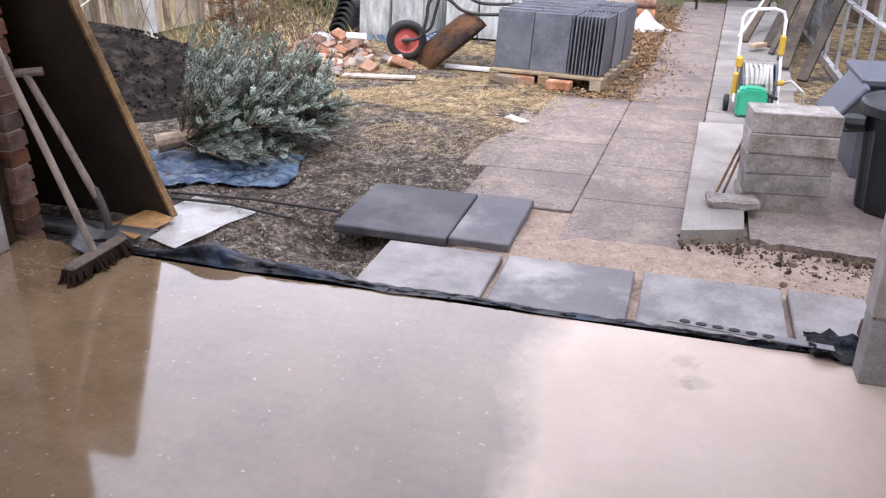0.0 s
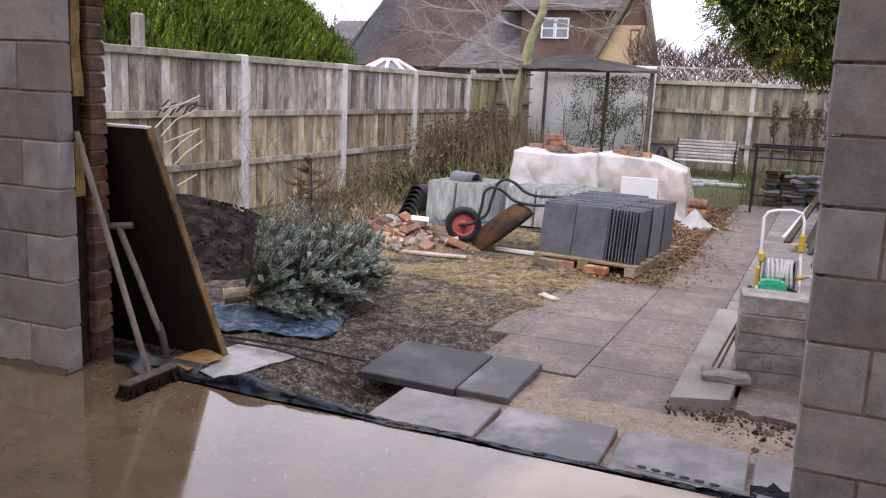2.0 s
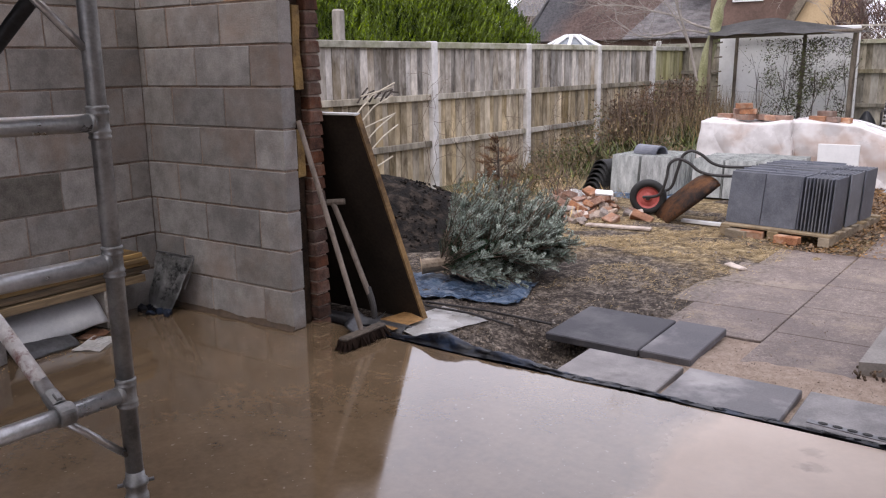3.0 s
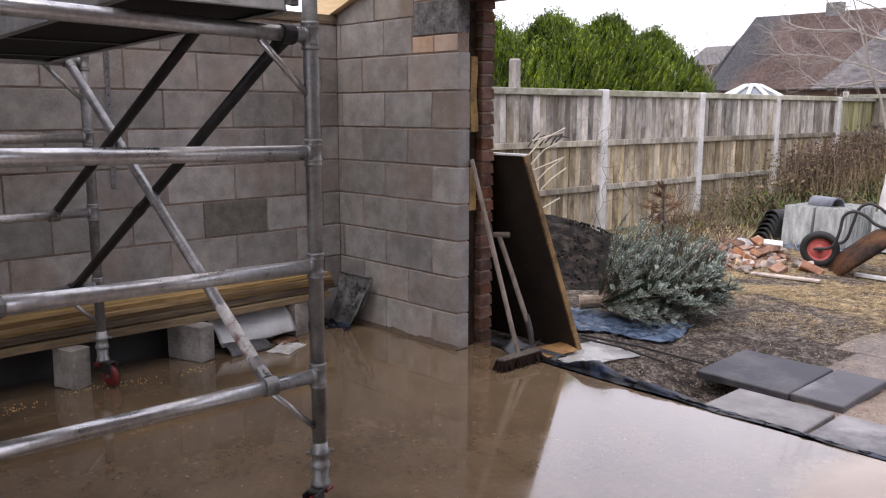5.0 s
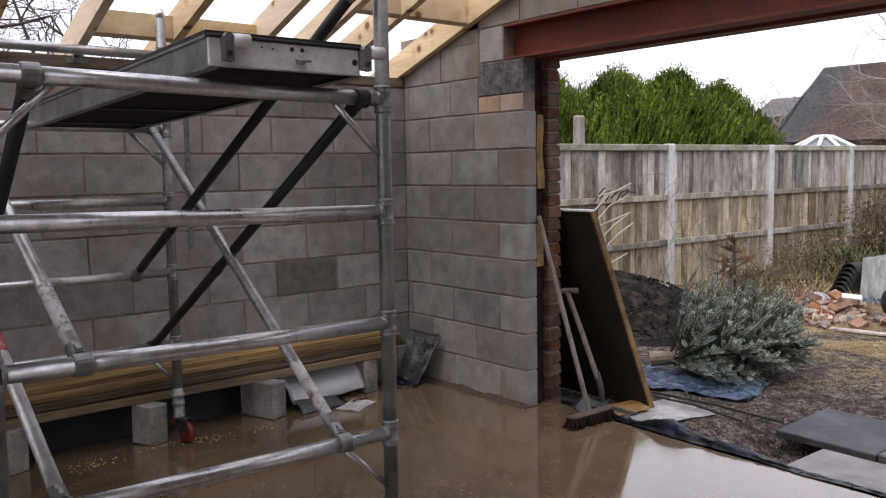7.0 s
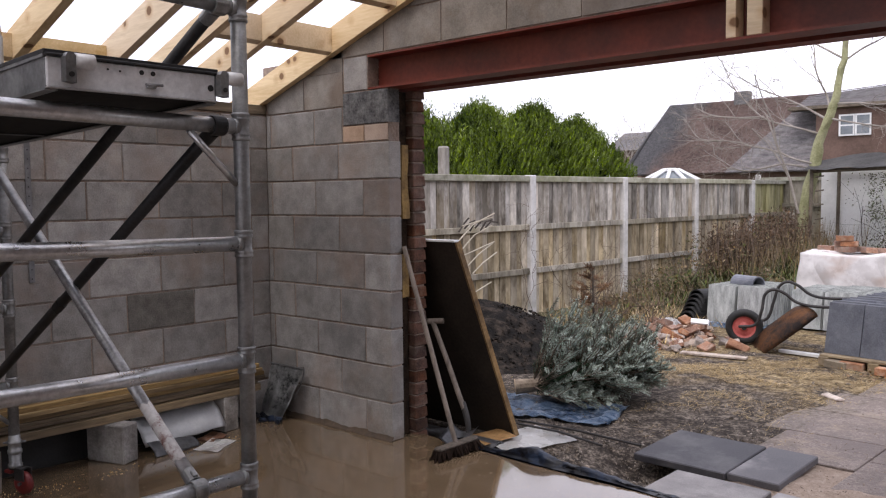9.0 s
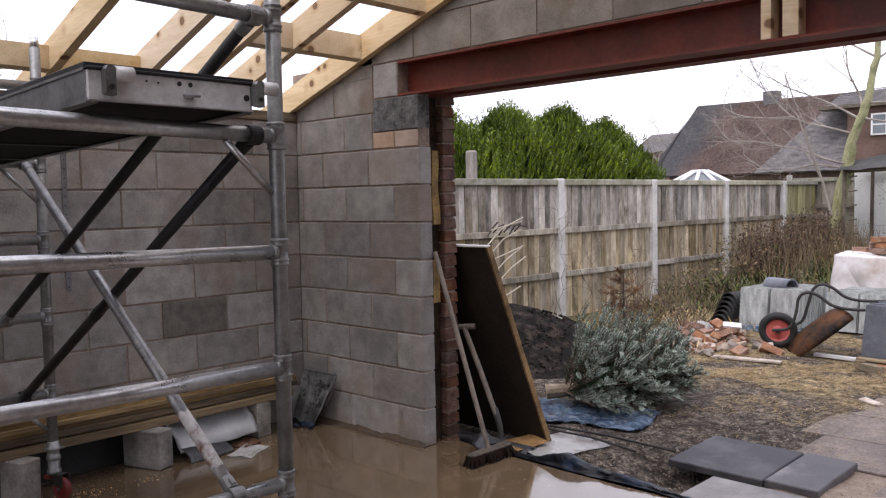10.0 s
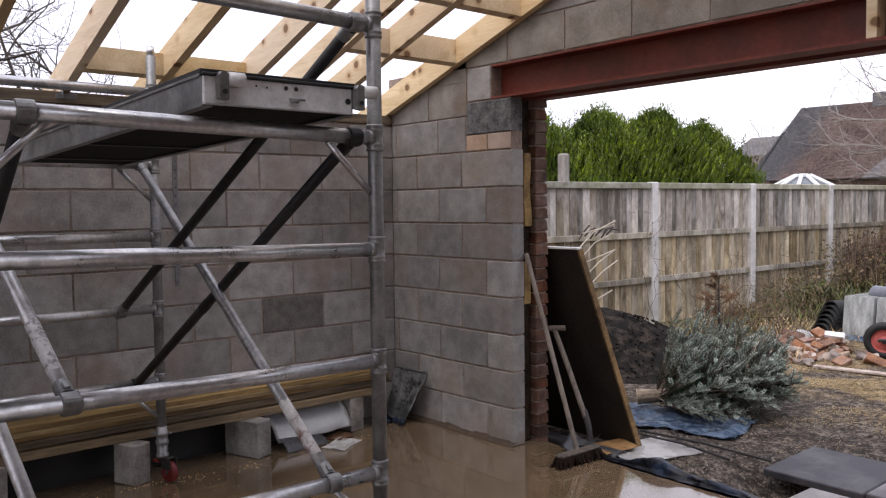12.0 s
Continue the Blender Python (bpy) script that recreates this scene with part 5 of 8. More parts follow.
gutter = bmesh.new()
prof = [(0.06 * math.cos(a), 0.05 * math.sin(a)) for a in [math.pi * k / 10 for k in range(11)]] + [(0.05 * math.cos(a), 0.042 * math.sin(a)) for a in [math.pi * (10 - k) / 10 for k in range(11)]]
prism(gutter, [(0.62 + u, -0.13 + v) for u, v in prof], "x", 0.6, 1.5)
solo("ridge_flashing", gutter, M_GREYMETAL, "length of grey curved flashing lying on the ground", "flashing", smooth=False)
solo("osb_offcut", cube(-0.11, 0.10, -0.11, 0.11, 0, 0.012, 0.001, Matrix.Translation((1.40, 0.70, -0.098)) @ Matrix.Rotation(-0.42, 4, "Z") @ Matrix.Rotation(0.02, 4, "X"), 0.022), M_OSB, "orange strand board offcut on the ground", "board offcut")
solo("white_sheet", rough_up(crumpled(1.34, 1.75, 0.58, 1.09, -0.106, 0.014, 16, 6, -0.30), 0.030, 5.0, (1, 1, 0.05)), M_SHEET, "wet white sheet scrap lying on the ground", "sheet", smooth=True)

# ---- membrane along the slab's edge ----
def membrane():
    """An upstanding crumpled flap: it rises from the slab's edge, folds over and runs down outside."""
    bm = bmesh.new()
    n, rows = 220, []
    for i in range(n + 1):
        u = i / n
        x = 1.36 + (4.47 - 1.36) * u
        base = 0.215 - 0.05 * u
        peak = 0.060 * math.exp(-((u - 0.215) / 0.055) ** 2) + 0.032 * math.exp(-((u - 0.34) / 0.07) ** 2) + 0.030 * math.exp(-((u - 0.06) / 0.06) ** 2) + 0.004 + 0.016 * max(0.0, noise.noise(Vector((x * 2.7, 0, 1))))
        peak = max(0.005, peak)
        wide = 0.026 + 0.034 * math.exp(-((u - 0.25) / 0.12) ** 2) - 0.022 * max(0.0, u - 0.4) + 0.024 * noise.noise(Vector((x * 3.1, 5, 9)))
        wide = max(0.010, wide)
        prof = [(-0.012 + 0.018 * noise.noise(Vector((x * 3, 3, 3))), 0.004), (0.004, 0.007), (wide * 0.18, peak * 0.5), (wide * 0.30, peak * 0.92), (wide * 0.7, peak), (wide + 0.006, peak * 0.75), (wide + 0.035, -0.01), (wide + 0.05, -0.11)]
        row = []
        for k, (dy, dz) in enumerate(prof):
            w = noise.noise_vector(Vector((x * 11, k * 1.1, 2.0)))
            v = noise.noise_vector(Vector((x * 30, k * 1.7, 7.0)))
            s = 0.2 if k < 2 else 1.0
            row.append(bm.verts.new((x + 0.006 * w.x, base + dy + (0.022 * w.y + 0.011 * v.y) * s, max(0.003 if k < 5 else -0.13, dz + (0.010 * w.z + 0.006 * v.z) * s))))
        rows.append(row)
    for a, b in zip(rows, rows[1:]):
        for k in range(len(a) - 1):
            bm.faces.new((a[k], a[k + 1], b[k + 1], b[k]))
    return bm


solo("membrane_strip", membrane(), M_DPM, "crumpled black damp proof membrane along the slab edge", "membrane", smooth=True)
bm = crumpled(4.30, 4.50, 0.10, 0.30, 0.0, 0.07, 10, 16)
solo("membrane_end", bm, M_DPM, "torn end of black membrane by the east pier", "membrane", smooth=True)
strip = thing("dpc_strip", "pale perforated strip lying along the membrane", "strip", (4.0, 0.22, 0.01))
part("band", prism(bmesh.new(), [(3.84, 0.195), (4.10, 0.165), (4.38, 0.140), (4.38, 0.175), (4.10, 0.202), (3.84, 0.228)], "z", 0.024, 0.028), M_GREYMETAL, strip)
for k in range(6):
    x = 3.90 + 0.055 * k
    part("hole_cap", lathe(bmesh.new(), [(0.019, 0.0285), (0.019, 0.031)], Matrix.Translation((x, 0.208 - 0.11 * (x - 3.9), 0)) @ Matrix.Diagonal((1, 0.6, 1, 1)), 12), M_RUBBER, strip, "dark round hole")
# ---- paving ----
def slab(name, x0, x1, y0, y1, z, h, mat, turn, label, group, tilt=0.0):
    cx, cy = (x0 + x1) / 2, (y0 + y1) / 2
    m = Matrix.Translation((cx, cy, z)) @ Matrix.Rotation(turn, 4, "Z") @ Matrix.Rotation(tilt, 4, "X")
    bm = cube(x0 - cx, x1 - cx, y0 - cy, y1 - cy, -h, 0, 0.006, m)
    return solo(name, bm, mat, label, "paving slab", group=group)


slab("paving_slab", 2.285, 2.85, 0.92, 1.505, -0.085, 0.045, M_DARKSLAB, -0.03, "dark damp square paving slab overhanging a hollow", "loose slabs", 0.03)
slab("paving_slab", 2.858, 3.145, 0.92, 1.512, -0.085, 0.045, M_HALFDRY, -0.03, "narrow half-dry dark paving slab", "loose slabs", 0.02)
for i, (x0, x1, mat, lab) in enumerate(((2.585, 3.12, M_GREYSLAB, "smooth grey paving slab beside the membrane"), (3.15, 3.70, M_DAMPSLAB, "grey paving slab with a dark damp patch"), (3.735, 4.285, M_GREYSLAB, "pale grey paving slab beside the membrane"), (4.31, 4.90, M_GREYSLAB, "grey paving slab by the east pier"))):
    slab("paving_slab", x0, x1, 0.28, 0.85 - 0.012 * i, -0.088 + 0.003 * i, 0.045, mat, -0.02, lab, "slabs along the membrane")

# ---- garden ----
def heap(name, cx, cy, rx, ry, h, mat, label, category, amp=0.06, n=34):
    """A lumpy mound that runs out into the ground."""
    bm = bmesh.new()
    g = []
    for j in range(n + 1):
        row = []
        for i in range(n + 1):
            u, v = 2 * i / n - 1, 2 * j / n - 1
            d = min(1.0, math.hypot(u, v))
            x, y = cx + rx * u, cy + ry * v
            k = noise.noise(Vector((x * 2.3, y * 2.3, 4))) + 0.5 * noise.noise(Vector((x * 7, y * 7, 8)))
            row.append(bm.verts.new((x, y, heap_z(x, y) - 0.05 + (h + amp * k) * (0.5 + 0.5 * math.cos(math.pi * d)))))
        g.append(row)
    for j in range(n):
        for i in range(n):
            bm.faces.new((g[j][i], g[j][i + 1], g[j + 1][i + 1], g[j + 1][i]))
    return solo(name, bm, mat, label, category, smooth=True)


def cards(name, items, mat, label="", category="", parent=None, kind=""):
    """Many small four-sided blades: each item is root, tip, width vector."""
    vs, fs = [], []
    for root, tip, w in items:
        k = len(vs)
        mid = root + (tip - root) * 0.55
        vs += [root, mid + w, tip, mid - w]
        fs.append((k, k + 1, k + 2, k + 3))
    me = bpy.data.meshes.new(name)
    me.from_pydata([tuple(v) for v in vs], [], fs)
    me.materials.append(mat)
    ob = new(name, me)
    if parent is not None:
        ob.parent = parent
        ob.matrix_parent_inverse = standing(parent).inverted()
        if label:
            ob["label"] = label
        return ob
    return tagged(ob, label, category, kind=kind)


def unit(r):
    while True:
        v = Vector((r.uniform(-1, 1), r.uniform(-1, 1), r.uniform(-1, 1)))
        if 0.05 < v.length < 1:
            return v.normalized()


# -- concrete posts and boarded panels of the west fence
FENCE0, FSTEP = Vector((-1.60, 0.760, 0)), Vector((0.0975, 2.145, 0))


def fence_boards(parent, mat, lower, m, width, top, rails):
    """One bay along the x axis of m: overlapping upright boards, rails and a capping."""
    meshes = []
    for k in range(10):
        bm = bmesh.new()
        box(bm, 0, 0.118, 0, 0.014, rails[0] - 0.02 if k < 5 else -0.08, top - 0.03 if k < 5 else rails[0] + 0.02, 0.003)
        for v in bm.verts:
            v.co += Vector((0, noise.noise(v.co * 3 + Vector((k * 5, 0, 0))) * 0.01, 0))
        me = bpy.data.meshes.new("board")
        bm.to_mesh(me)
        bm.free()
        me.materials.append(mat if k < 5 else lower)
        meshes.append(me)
    n = int(width / 0.105)
    for i in range(n):
        for tier in (0, 5):
            ob = new("board", meshes[tier + rng.randrange(5)])
            ob.parent = parent
            ob.matrix_parent_inverse = standing(parent).inverted()
            ob.matrix_basis = m @ Matrix.Translation((i * width / n, 0.009 * (i % 2) + rng.uniform(0, 0.005), rng.uniform(-0.012, 0.006))) @ Matrix.Rotation(rng.uniform(-0.007, 0.007), 4, "Y")
    for z in rails:
        part("rail", cube(0, width, -0.042, -0.004, z - 0.034, z + 0.036, 0.004, m), M_FENCEOLD, parent)
    part("capping", cube(0, width, -0.045, 0.045, top - 0.075, top, 0.006, m), M_CAPPING, parent, "mossy grey capping rail")


def along(p, d):
    return Matrix.Translation(p) @ Matrix.Rotation(math.atan2(d.y, d.x), 4, "Z")


d = FSTEP.normalized()
west_fence = thing("boarded_fence", "weathered grey boarded fence between pale concrete posts", "fence", (-1.2, 5, -0.1))
for k in range(-1, 7):
    p0 = FENCE0 + FSTEP * (k if k < 6 else 5.85)
    bay = FSTEP.length * (1.0 if k < 5 else 0.85) - 0.12
    if k < 6:
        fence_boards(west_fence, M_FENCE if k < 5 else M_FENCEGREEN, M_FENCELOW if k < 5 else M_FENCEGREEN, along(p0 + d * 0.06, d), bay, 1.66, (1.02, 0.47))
    part("post", cube(-0.055, 0.055, -0.065, 0.05, -0.2, 1.675 - 0.004 * k, 0.012, along(p0, d)), M_POST if k < 6 else M_FENCEGREEN, west_fence, "pale concrete post" if k < 6 else "olive timber corner post")

# -- far fence with a trellis
FX0, FY0 = 2.03, 13.0
far_fence = thing("boarded_fence", "old brown boarded fence across the garden's end", "fence", (3.5, 13, -0.1))
for k in range(-2, 4):
    fence_boards(far_fence, M_FENCEOLD, M_FENCEOLD, Matrix.Translation((FX0 + 1.76 * k, FY0, -0.08)) @ Matrix.Rotation(-0.03, 4, "Z"), 1.77, 1.62, (1.08, 0.5))
    part("post", cube(FX0 + 1.76 * k - 0.09, FX0 + 1.76 * k - 0.01, FY0 - 0.07, FY0 + 0.03, -0.15, 1.60, 0.01), M_POST, far_fence, "pale concrete post")
trellis = thing("trellis", "grey lattice trellis along the far fence top", "trellis", (3.8, 13, 1.7))
for k in range(38):
    x = 2.0 + 0.095 * k
    for s in (-1, 1):
        y = 13.0 + 0.006 * s
        m, ln = basis((x - 0.11 * s, y, 1.555), (x + 0.11 * s, y, 1.755))
        part("lath", cube(-0.015, 0.015, -0.004, 0.004, 0, ln, 0, m), M_FENCE, trellis)
part("trellis_rail", cube(1.95, 5.65, 12.985, 13.02, 1.755, 1.785), M_FENCE, trellis)

# -- soil, hollow, tarpaulin
heap("soil_mound", -0.42, 3.10, 1.30, 1.45, 0.52, M_SOIL, "heap of dug black soil by the fence", "soil heap", 0.14)
bm = bmesh.new()
r2 = random.Random(3)
for k in range(1500):
    a, q = r2.uniform(0, 6.28), r2.random() ** 0.6
    x, y = -0.42 + 1.2 * q * math.cos(a), 3.10 + 1.34 * q * math.sin(a)
    stone(bm, (x, y, heap_z(x, y) - 0.056 + 0.52 * (0.5 + 0.5 * math.cos(math.pi * q * 0.92))), r2.uniform(0.006, 0.020) * (1.9 if r2.random() < 0.08 else 1), r2)
solo("soil_clods", bm, M_SOIL, "loose black clods over the soil heap", "clods", kind="stuff")
solo("blue_tarpaulin", rough_up(crumpled(0.72, 1.76, 1.24, 1.86, -0.122, 0.050, 44, 8, 0.22), 0.09, 2.6, (1, 1, 0.0)), M_TARP, "crumpled blue plastic tarpaulin under the felled tree", "tarpaulin", smooth=True)
for a, b in (((1.30, 1.10, -0.10), (2.24, 1.09, -0.095)), ((1.34, 1.04, -0.105), (2.05, 0.95, -0.10))):
    solo("black_rod", path_tube(bmesh.new(), [a, ((a[0] + b[0]) / 2, (a[1] + b[1]) / 2 + 0.015, -0.09), b], 0.008, 8), M_IRON, "thin black rod lying on the earth", "rod", group="rods on the ground")

bm = bmesh.new()
for k in range(3400):
    x, y = r2.uniform(1.4, 2.75), r2.uniform(0.35, 1.7)
    if noise.noise(Vector((x * 3.2, y * 3.2, 2))) < -0.12:
        continue
    stone(bm, (x, y, heap_z(x, y) + 0.002), r2.uniform(0.003, 0.011) * (2.0 if r2.random() < 0.06 else 1), r2)
solo("grit", bm, M_CLOD, "pale grit and small stones on bare earth", "grit", kind="stuff")
bm = bmesh.new()
for k in range(3600):
    x, y = r2.uniform(0.7, 2.75), r2.uniform(1.2, 4.8)
    if noise.noise(Vector((x * 2.8, y * 2.8, 5))) < -0.1:
        continue
    stone(bm, (x, y, heap_z(x, y)), r2.uniform(0.003, 0.010) * (2.5 if r2.random() < 0.04 else 1), r2)
solo("earth_crumbs", bm, M_CLOD, "crumbs of earth over the garden", "earth", kind="stuff")
bm = bmesh.new()
for k in range(500):
    x, y = r2.uniform(3.1, 4.9), 0.86 + 0.5 * r2.random() ** 1.4
    stone(bm, (x, y, heap_z(x, y)), r2.uniform(0.002, 0.006) * (2.2 if x > 4.2 and r2.random() < 0.12 else 1), r2)
for k in range(900):
    x, y = r2.uniform(2.75, 3.85), r2.uniform(1.1, 3.6)
    if noise.noise(Vector((x * 2.4, y * 2.4, 1))) < 0.05:
        continue
    stone(bm, (x + 0.06 * (y - 1.2), y, -0.122 + rise(y)), r2.uniform(0.002, 0.005), r2)
solo("sandy_grit", bm, M_SANDGRIT, "sandy grit along the paving slabs", "grit", kind="stuff")

bm = bmesh.new()
for k in range(420):
    x, y = r2.uniform(4.12, 4.95), 1.16 + r2.gauss(0, 0.09)
    stone(bm, (x, y, heap_z(x, y) + r2.uniform(0, 0.03) * (y > 1.15)), r2.uniform(0.003, 0.010) * (2.8 if r2.random() < 0.12 else 1), r2)
for k in range(90):
    x, y = r2.uniform(3.86, 4.25), 1.22 + r2.gauss(0, 0.04)
    stone(bm, (x, y, heap_z(x, y) + r2.uniform(0, 0.04)), r2.uniform(0.004, 0.014), r2)
solo("crumbled_earth", bm, M_BROWNCLOD, "crumbled brown earth along the broken concrete", "earth", kind="stuff")

items = []
for k in range(34000):
    x, y = r2.gauss(1.9, 0.85), r2.gauss(3.5, 0.75)
    if noise.noise(Vector((x * 2.2, y * 2.2, 9))) < 0.0 or y > 5.2 or x > 3.0:
        continue
    a, l = r2.uniform(0, 6.28), r2.uniform(0.02, 0.07)
    root = Vector((x, y, heap_z(x, y) + 0.004))
    tip = root + Vector((math.cos(a) * l, math.sin(a) * l, r2.uniform(0.0, 0.02)))
    items.append((root, tip, Vector((-math.sin(a), math.cos(a), 0.3)) * 0.0012))
cards("straw", items, M_STRAW, "dry straw strewn over the trampled earth", "straw", kind="stuff")
items = []
for k in range(9500):
    y = r2.uniform(3.9, 9.2)
    x = 3.30 + 0.045 * (y - 4) + r2.gauss(0, 0.17 + 0.08 * (y < 5.5)) - 0.10 * (y < 4.8)
    a, l = r2.uniform(0, 6.28), r2.uniform(0.014, 0.038)
    root = Vector((x, y, heap_z(x, y) + r2.uniform(0.005, 0.03)))
    tip = root + Vector((math.cos(a) * l, math.sin(a) * l, r2.uniform(-0.01, 0.02)))
    items.append((root, tip, Vector((-math.sin(a), math.cos(a), r2.uniform(-0.5, 0.5))) * l * 0.35))
cards("fallen_leaves", items, M_LEAF, "brown fallen leaves drifted beside the path", "leaves", kind="stuff")

# -- felled Christmas tree lying on its side
xmas = thing("felled_conifer", "felled bluish-green fir tree lying on its side", "tree", (0.84, 1.78, -0.1))
base, axis = Vector((0.865, 1.66, -0.035)), Vector((0.76, 0.62, 0.10)).normalized()
part("trunk", path_tube(bmesh.new(), [base, base + axis * 0.3, base + axis * 0.7, base + axis * 1.0], 0.060, 12, 0.2), M_LOG, xmas, "bare sawn trunk")
part("cut_end", lathe(bmesh.new(), [(0.060, 0), (0.060, 0.006)], basis(base - axis * 0.006, base)[0], 14), M_CUT, xmas, "pale sawn trunk end")
r3 = random.Random(11)
side = axis.cross(Vector((0, 0, 1))).normalized()
up = side.cross(axis)
items, inner, twigs = [], [], bmesh.new()
for b in range(200):
    s = 0.12 + 0.88 * (b / 200) ** 1.05
    a = b * 2.4 + r3.uniform(-0.4, 0.4)
    ln = (0.50 * (1 - ((s - 0.10) / 1.10)) ** 0.6 + 0.10) * r3.uniform(0.75, 1.1)
    out = (side * math.cos(a) + up * math.sin(a))
    if out.z < -0.3:
        ln *= 0.55
        out.z *= 0.3
    p0 = base + axis * s
    p1 = p0 + (out + axis * 0.38).normalized() * ln
    p1.z = max(p1.z, -0.10)
    tube(twigs, p0, p1, 0.006, 5, 0.002, False)
    heading = (p1 - p0).normalized()
    for q in range(12):
        f = 0.14 + 0.86 * q / 11
        c = p0.lerp(p1, f) + Vector((0, 0, 0.03)) * f
        lean = unit(r3)
        lean.z = abs(lean.z) * 0.8
        dirn = (heading * 0.8 + axis * 0.25 + lean * (0.75 if q < 11 else 0.1)).normalized()
        sl = r3.uniform(0.065, 0.11)
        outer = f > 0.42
        tube(twigs, c, c + dirn * sl, 0.003, 4, 0.002, False)
        for nd in range(46 if outer else 20):
            t = nd / (46 if outer else 20)
            root = c + dirn * sl * t
            sp = unit(r3)
            sp = (sp - dirn * sp.dot(dirn)).normalized()
            tip = root + (dirn * 0.55 + sp * 0.85) * 0.022
            if tip.z < -0.125:
                continue
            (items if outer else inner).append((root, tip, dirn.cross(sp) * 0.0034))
part("branchwork", twigs, M_BARK, xmas)
# The shade between shoots is put into the colour of core and inner needles.
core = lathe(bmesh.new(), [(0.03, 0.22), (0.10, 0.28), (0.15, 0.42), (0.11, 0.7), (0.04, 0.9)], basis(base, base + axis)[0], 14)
part("inner_crown", rough_up(core, 0.05, 6), M_DARKNEEDLE, xmas, "solid core coloured as shaded needles")
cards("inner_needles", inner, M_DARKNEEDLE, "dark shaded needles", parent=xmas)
cards("crown", items, M_NEEDLE, "dense grey-green needles", parent=xmas)

# -- shrubs, stems and weeds
def branching(bm, p, dirn, length, r, depth, rr, spread=0.6, kids=3, droop=0.0, seg=5, wig=0.22):
    pts, q, dv = [p], p.copy(), dirn.copy()
    for i in range(3):
        dv = (dv + unit(rr) * wig + Vector((0, 0, -droop))).normalized()
        q = q + dv * length / 3
        pts.append(q.copy())
    path_tube(bm, pts, r, seg, 0.55)
    if depth:
        for k in range(kids):
            at = pts[1 + (k % 3)]
            nd = (dv + unit(rr) * spread * 1.5).normalized()
            branching(bm, at, nd, length * rr.uniform(0.55, 0.8), r * 0.55, depth - 1, rr, spread, kids, droop, max(3, seg - 1), wig)
    return pts[-1]


r4 = random.Random(21)
for k, (x, y, h) in enumerate(((0.12, 4.15, 0.5), (-0.15, 4.6, 0.42), (0.45, 4.75, 0.32))):
    bush = thing("bare_shrub", "small bare brown shrub with thin tangled twigs", "shrub", (x, y, heap_z(x, y)), group="bare shrubs")
    bm = bmesh.new()
    for s in range(5):
        branching(bm, Vector((x, y, heap_z(x, y) - 0.02)), Vector((r4.uniform(-0.6, 0.6), r4.uniform(-0.6, 0.6), 1)).normalized(), h, 0.009, 3, r4, 0.8, 3, 0.0, 4)
    part("twig_tangle", bm, M_BARK, bush)

dead = thing("dead_shrub", "small dead conifer shrub with rusty brown sprays", "shrub", (0.2, 3.9, heap_z(0.2, 3.9)))
bm = bmesh.new()
foot = Vector((0.20, 3.9, heap_z(0.2, 3.9) - 0.02))
path_tube(bm, [foot, foot + Vector((0.01, 0, 0.3)), foot + Vector((0.0, 0, 0.62)), foot + Vector((0.0, 0, 0.8))], 0.018, 7, 0.3)
path_tube(bm, curved([foot + Vector((0.02, 0, 0.15)), foot + Vector((0.10, -0.02, 0.32)), foot + Vector((0.13, 0, 0.50))], 4), 0.011, 6, 0.5)
items = []
for k in range(26):
    z = r4.uniform(0.42, 0.8)
    q = foot + Vector((0, 0, z))
    a = r4.uniform(0, 6.28)
    l = r4.uniform(0.14, 0.30) * (1.1 - 0.7 * abs(z - 0.6) / 0.25)
    e = q + Vector((math.cos(a) * l, math.sin(a) * l, r4.uniform(-0.02, 0.12)))
    tube(bm, q, e, 0.004, 4, 0.0015, False)
    for n in range(90):
        c = q.lerp(e, r4.uniform(0.25, 1.0))
        dv = ((e - q).normalized() + unit(r4) * 0.9).normalized()
        items.append((c, c + dv * r4.uniform(0.02, 0.06), dv.cross(unit(r4)).normalized() * 0.0026))
part("stem", bm, M_DARKTWIG, dead)
cards("sprays", items, M_RUSTLEAF, "rusty dead sprays", parent=dead)
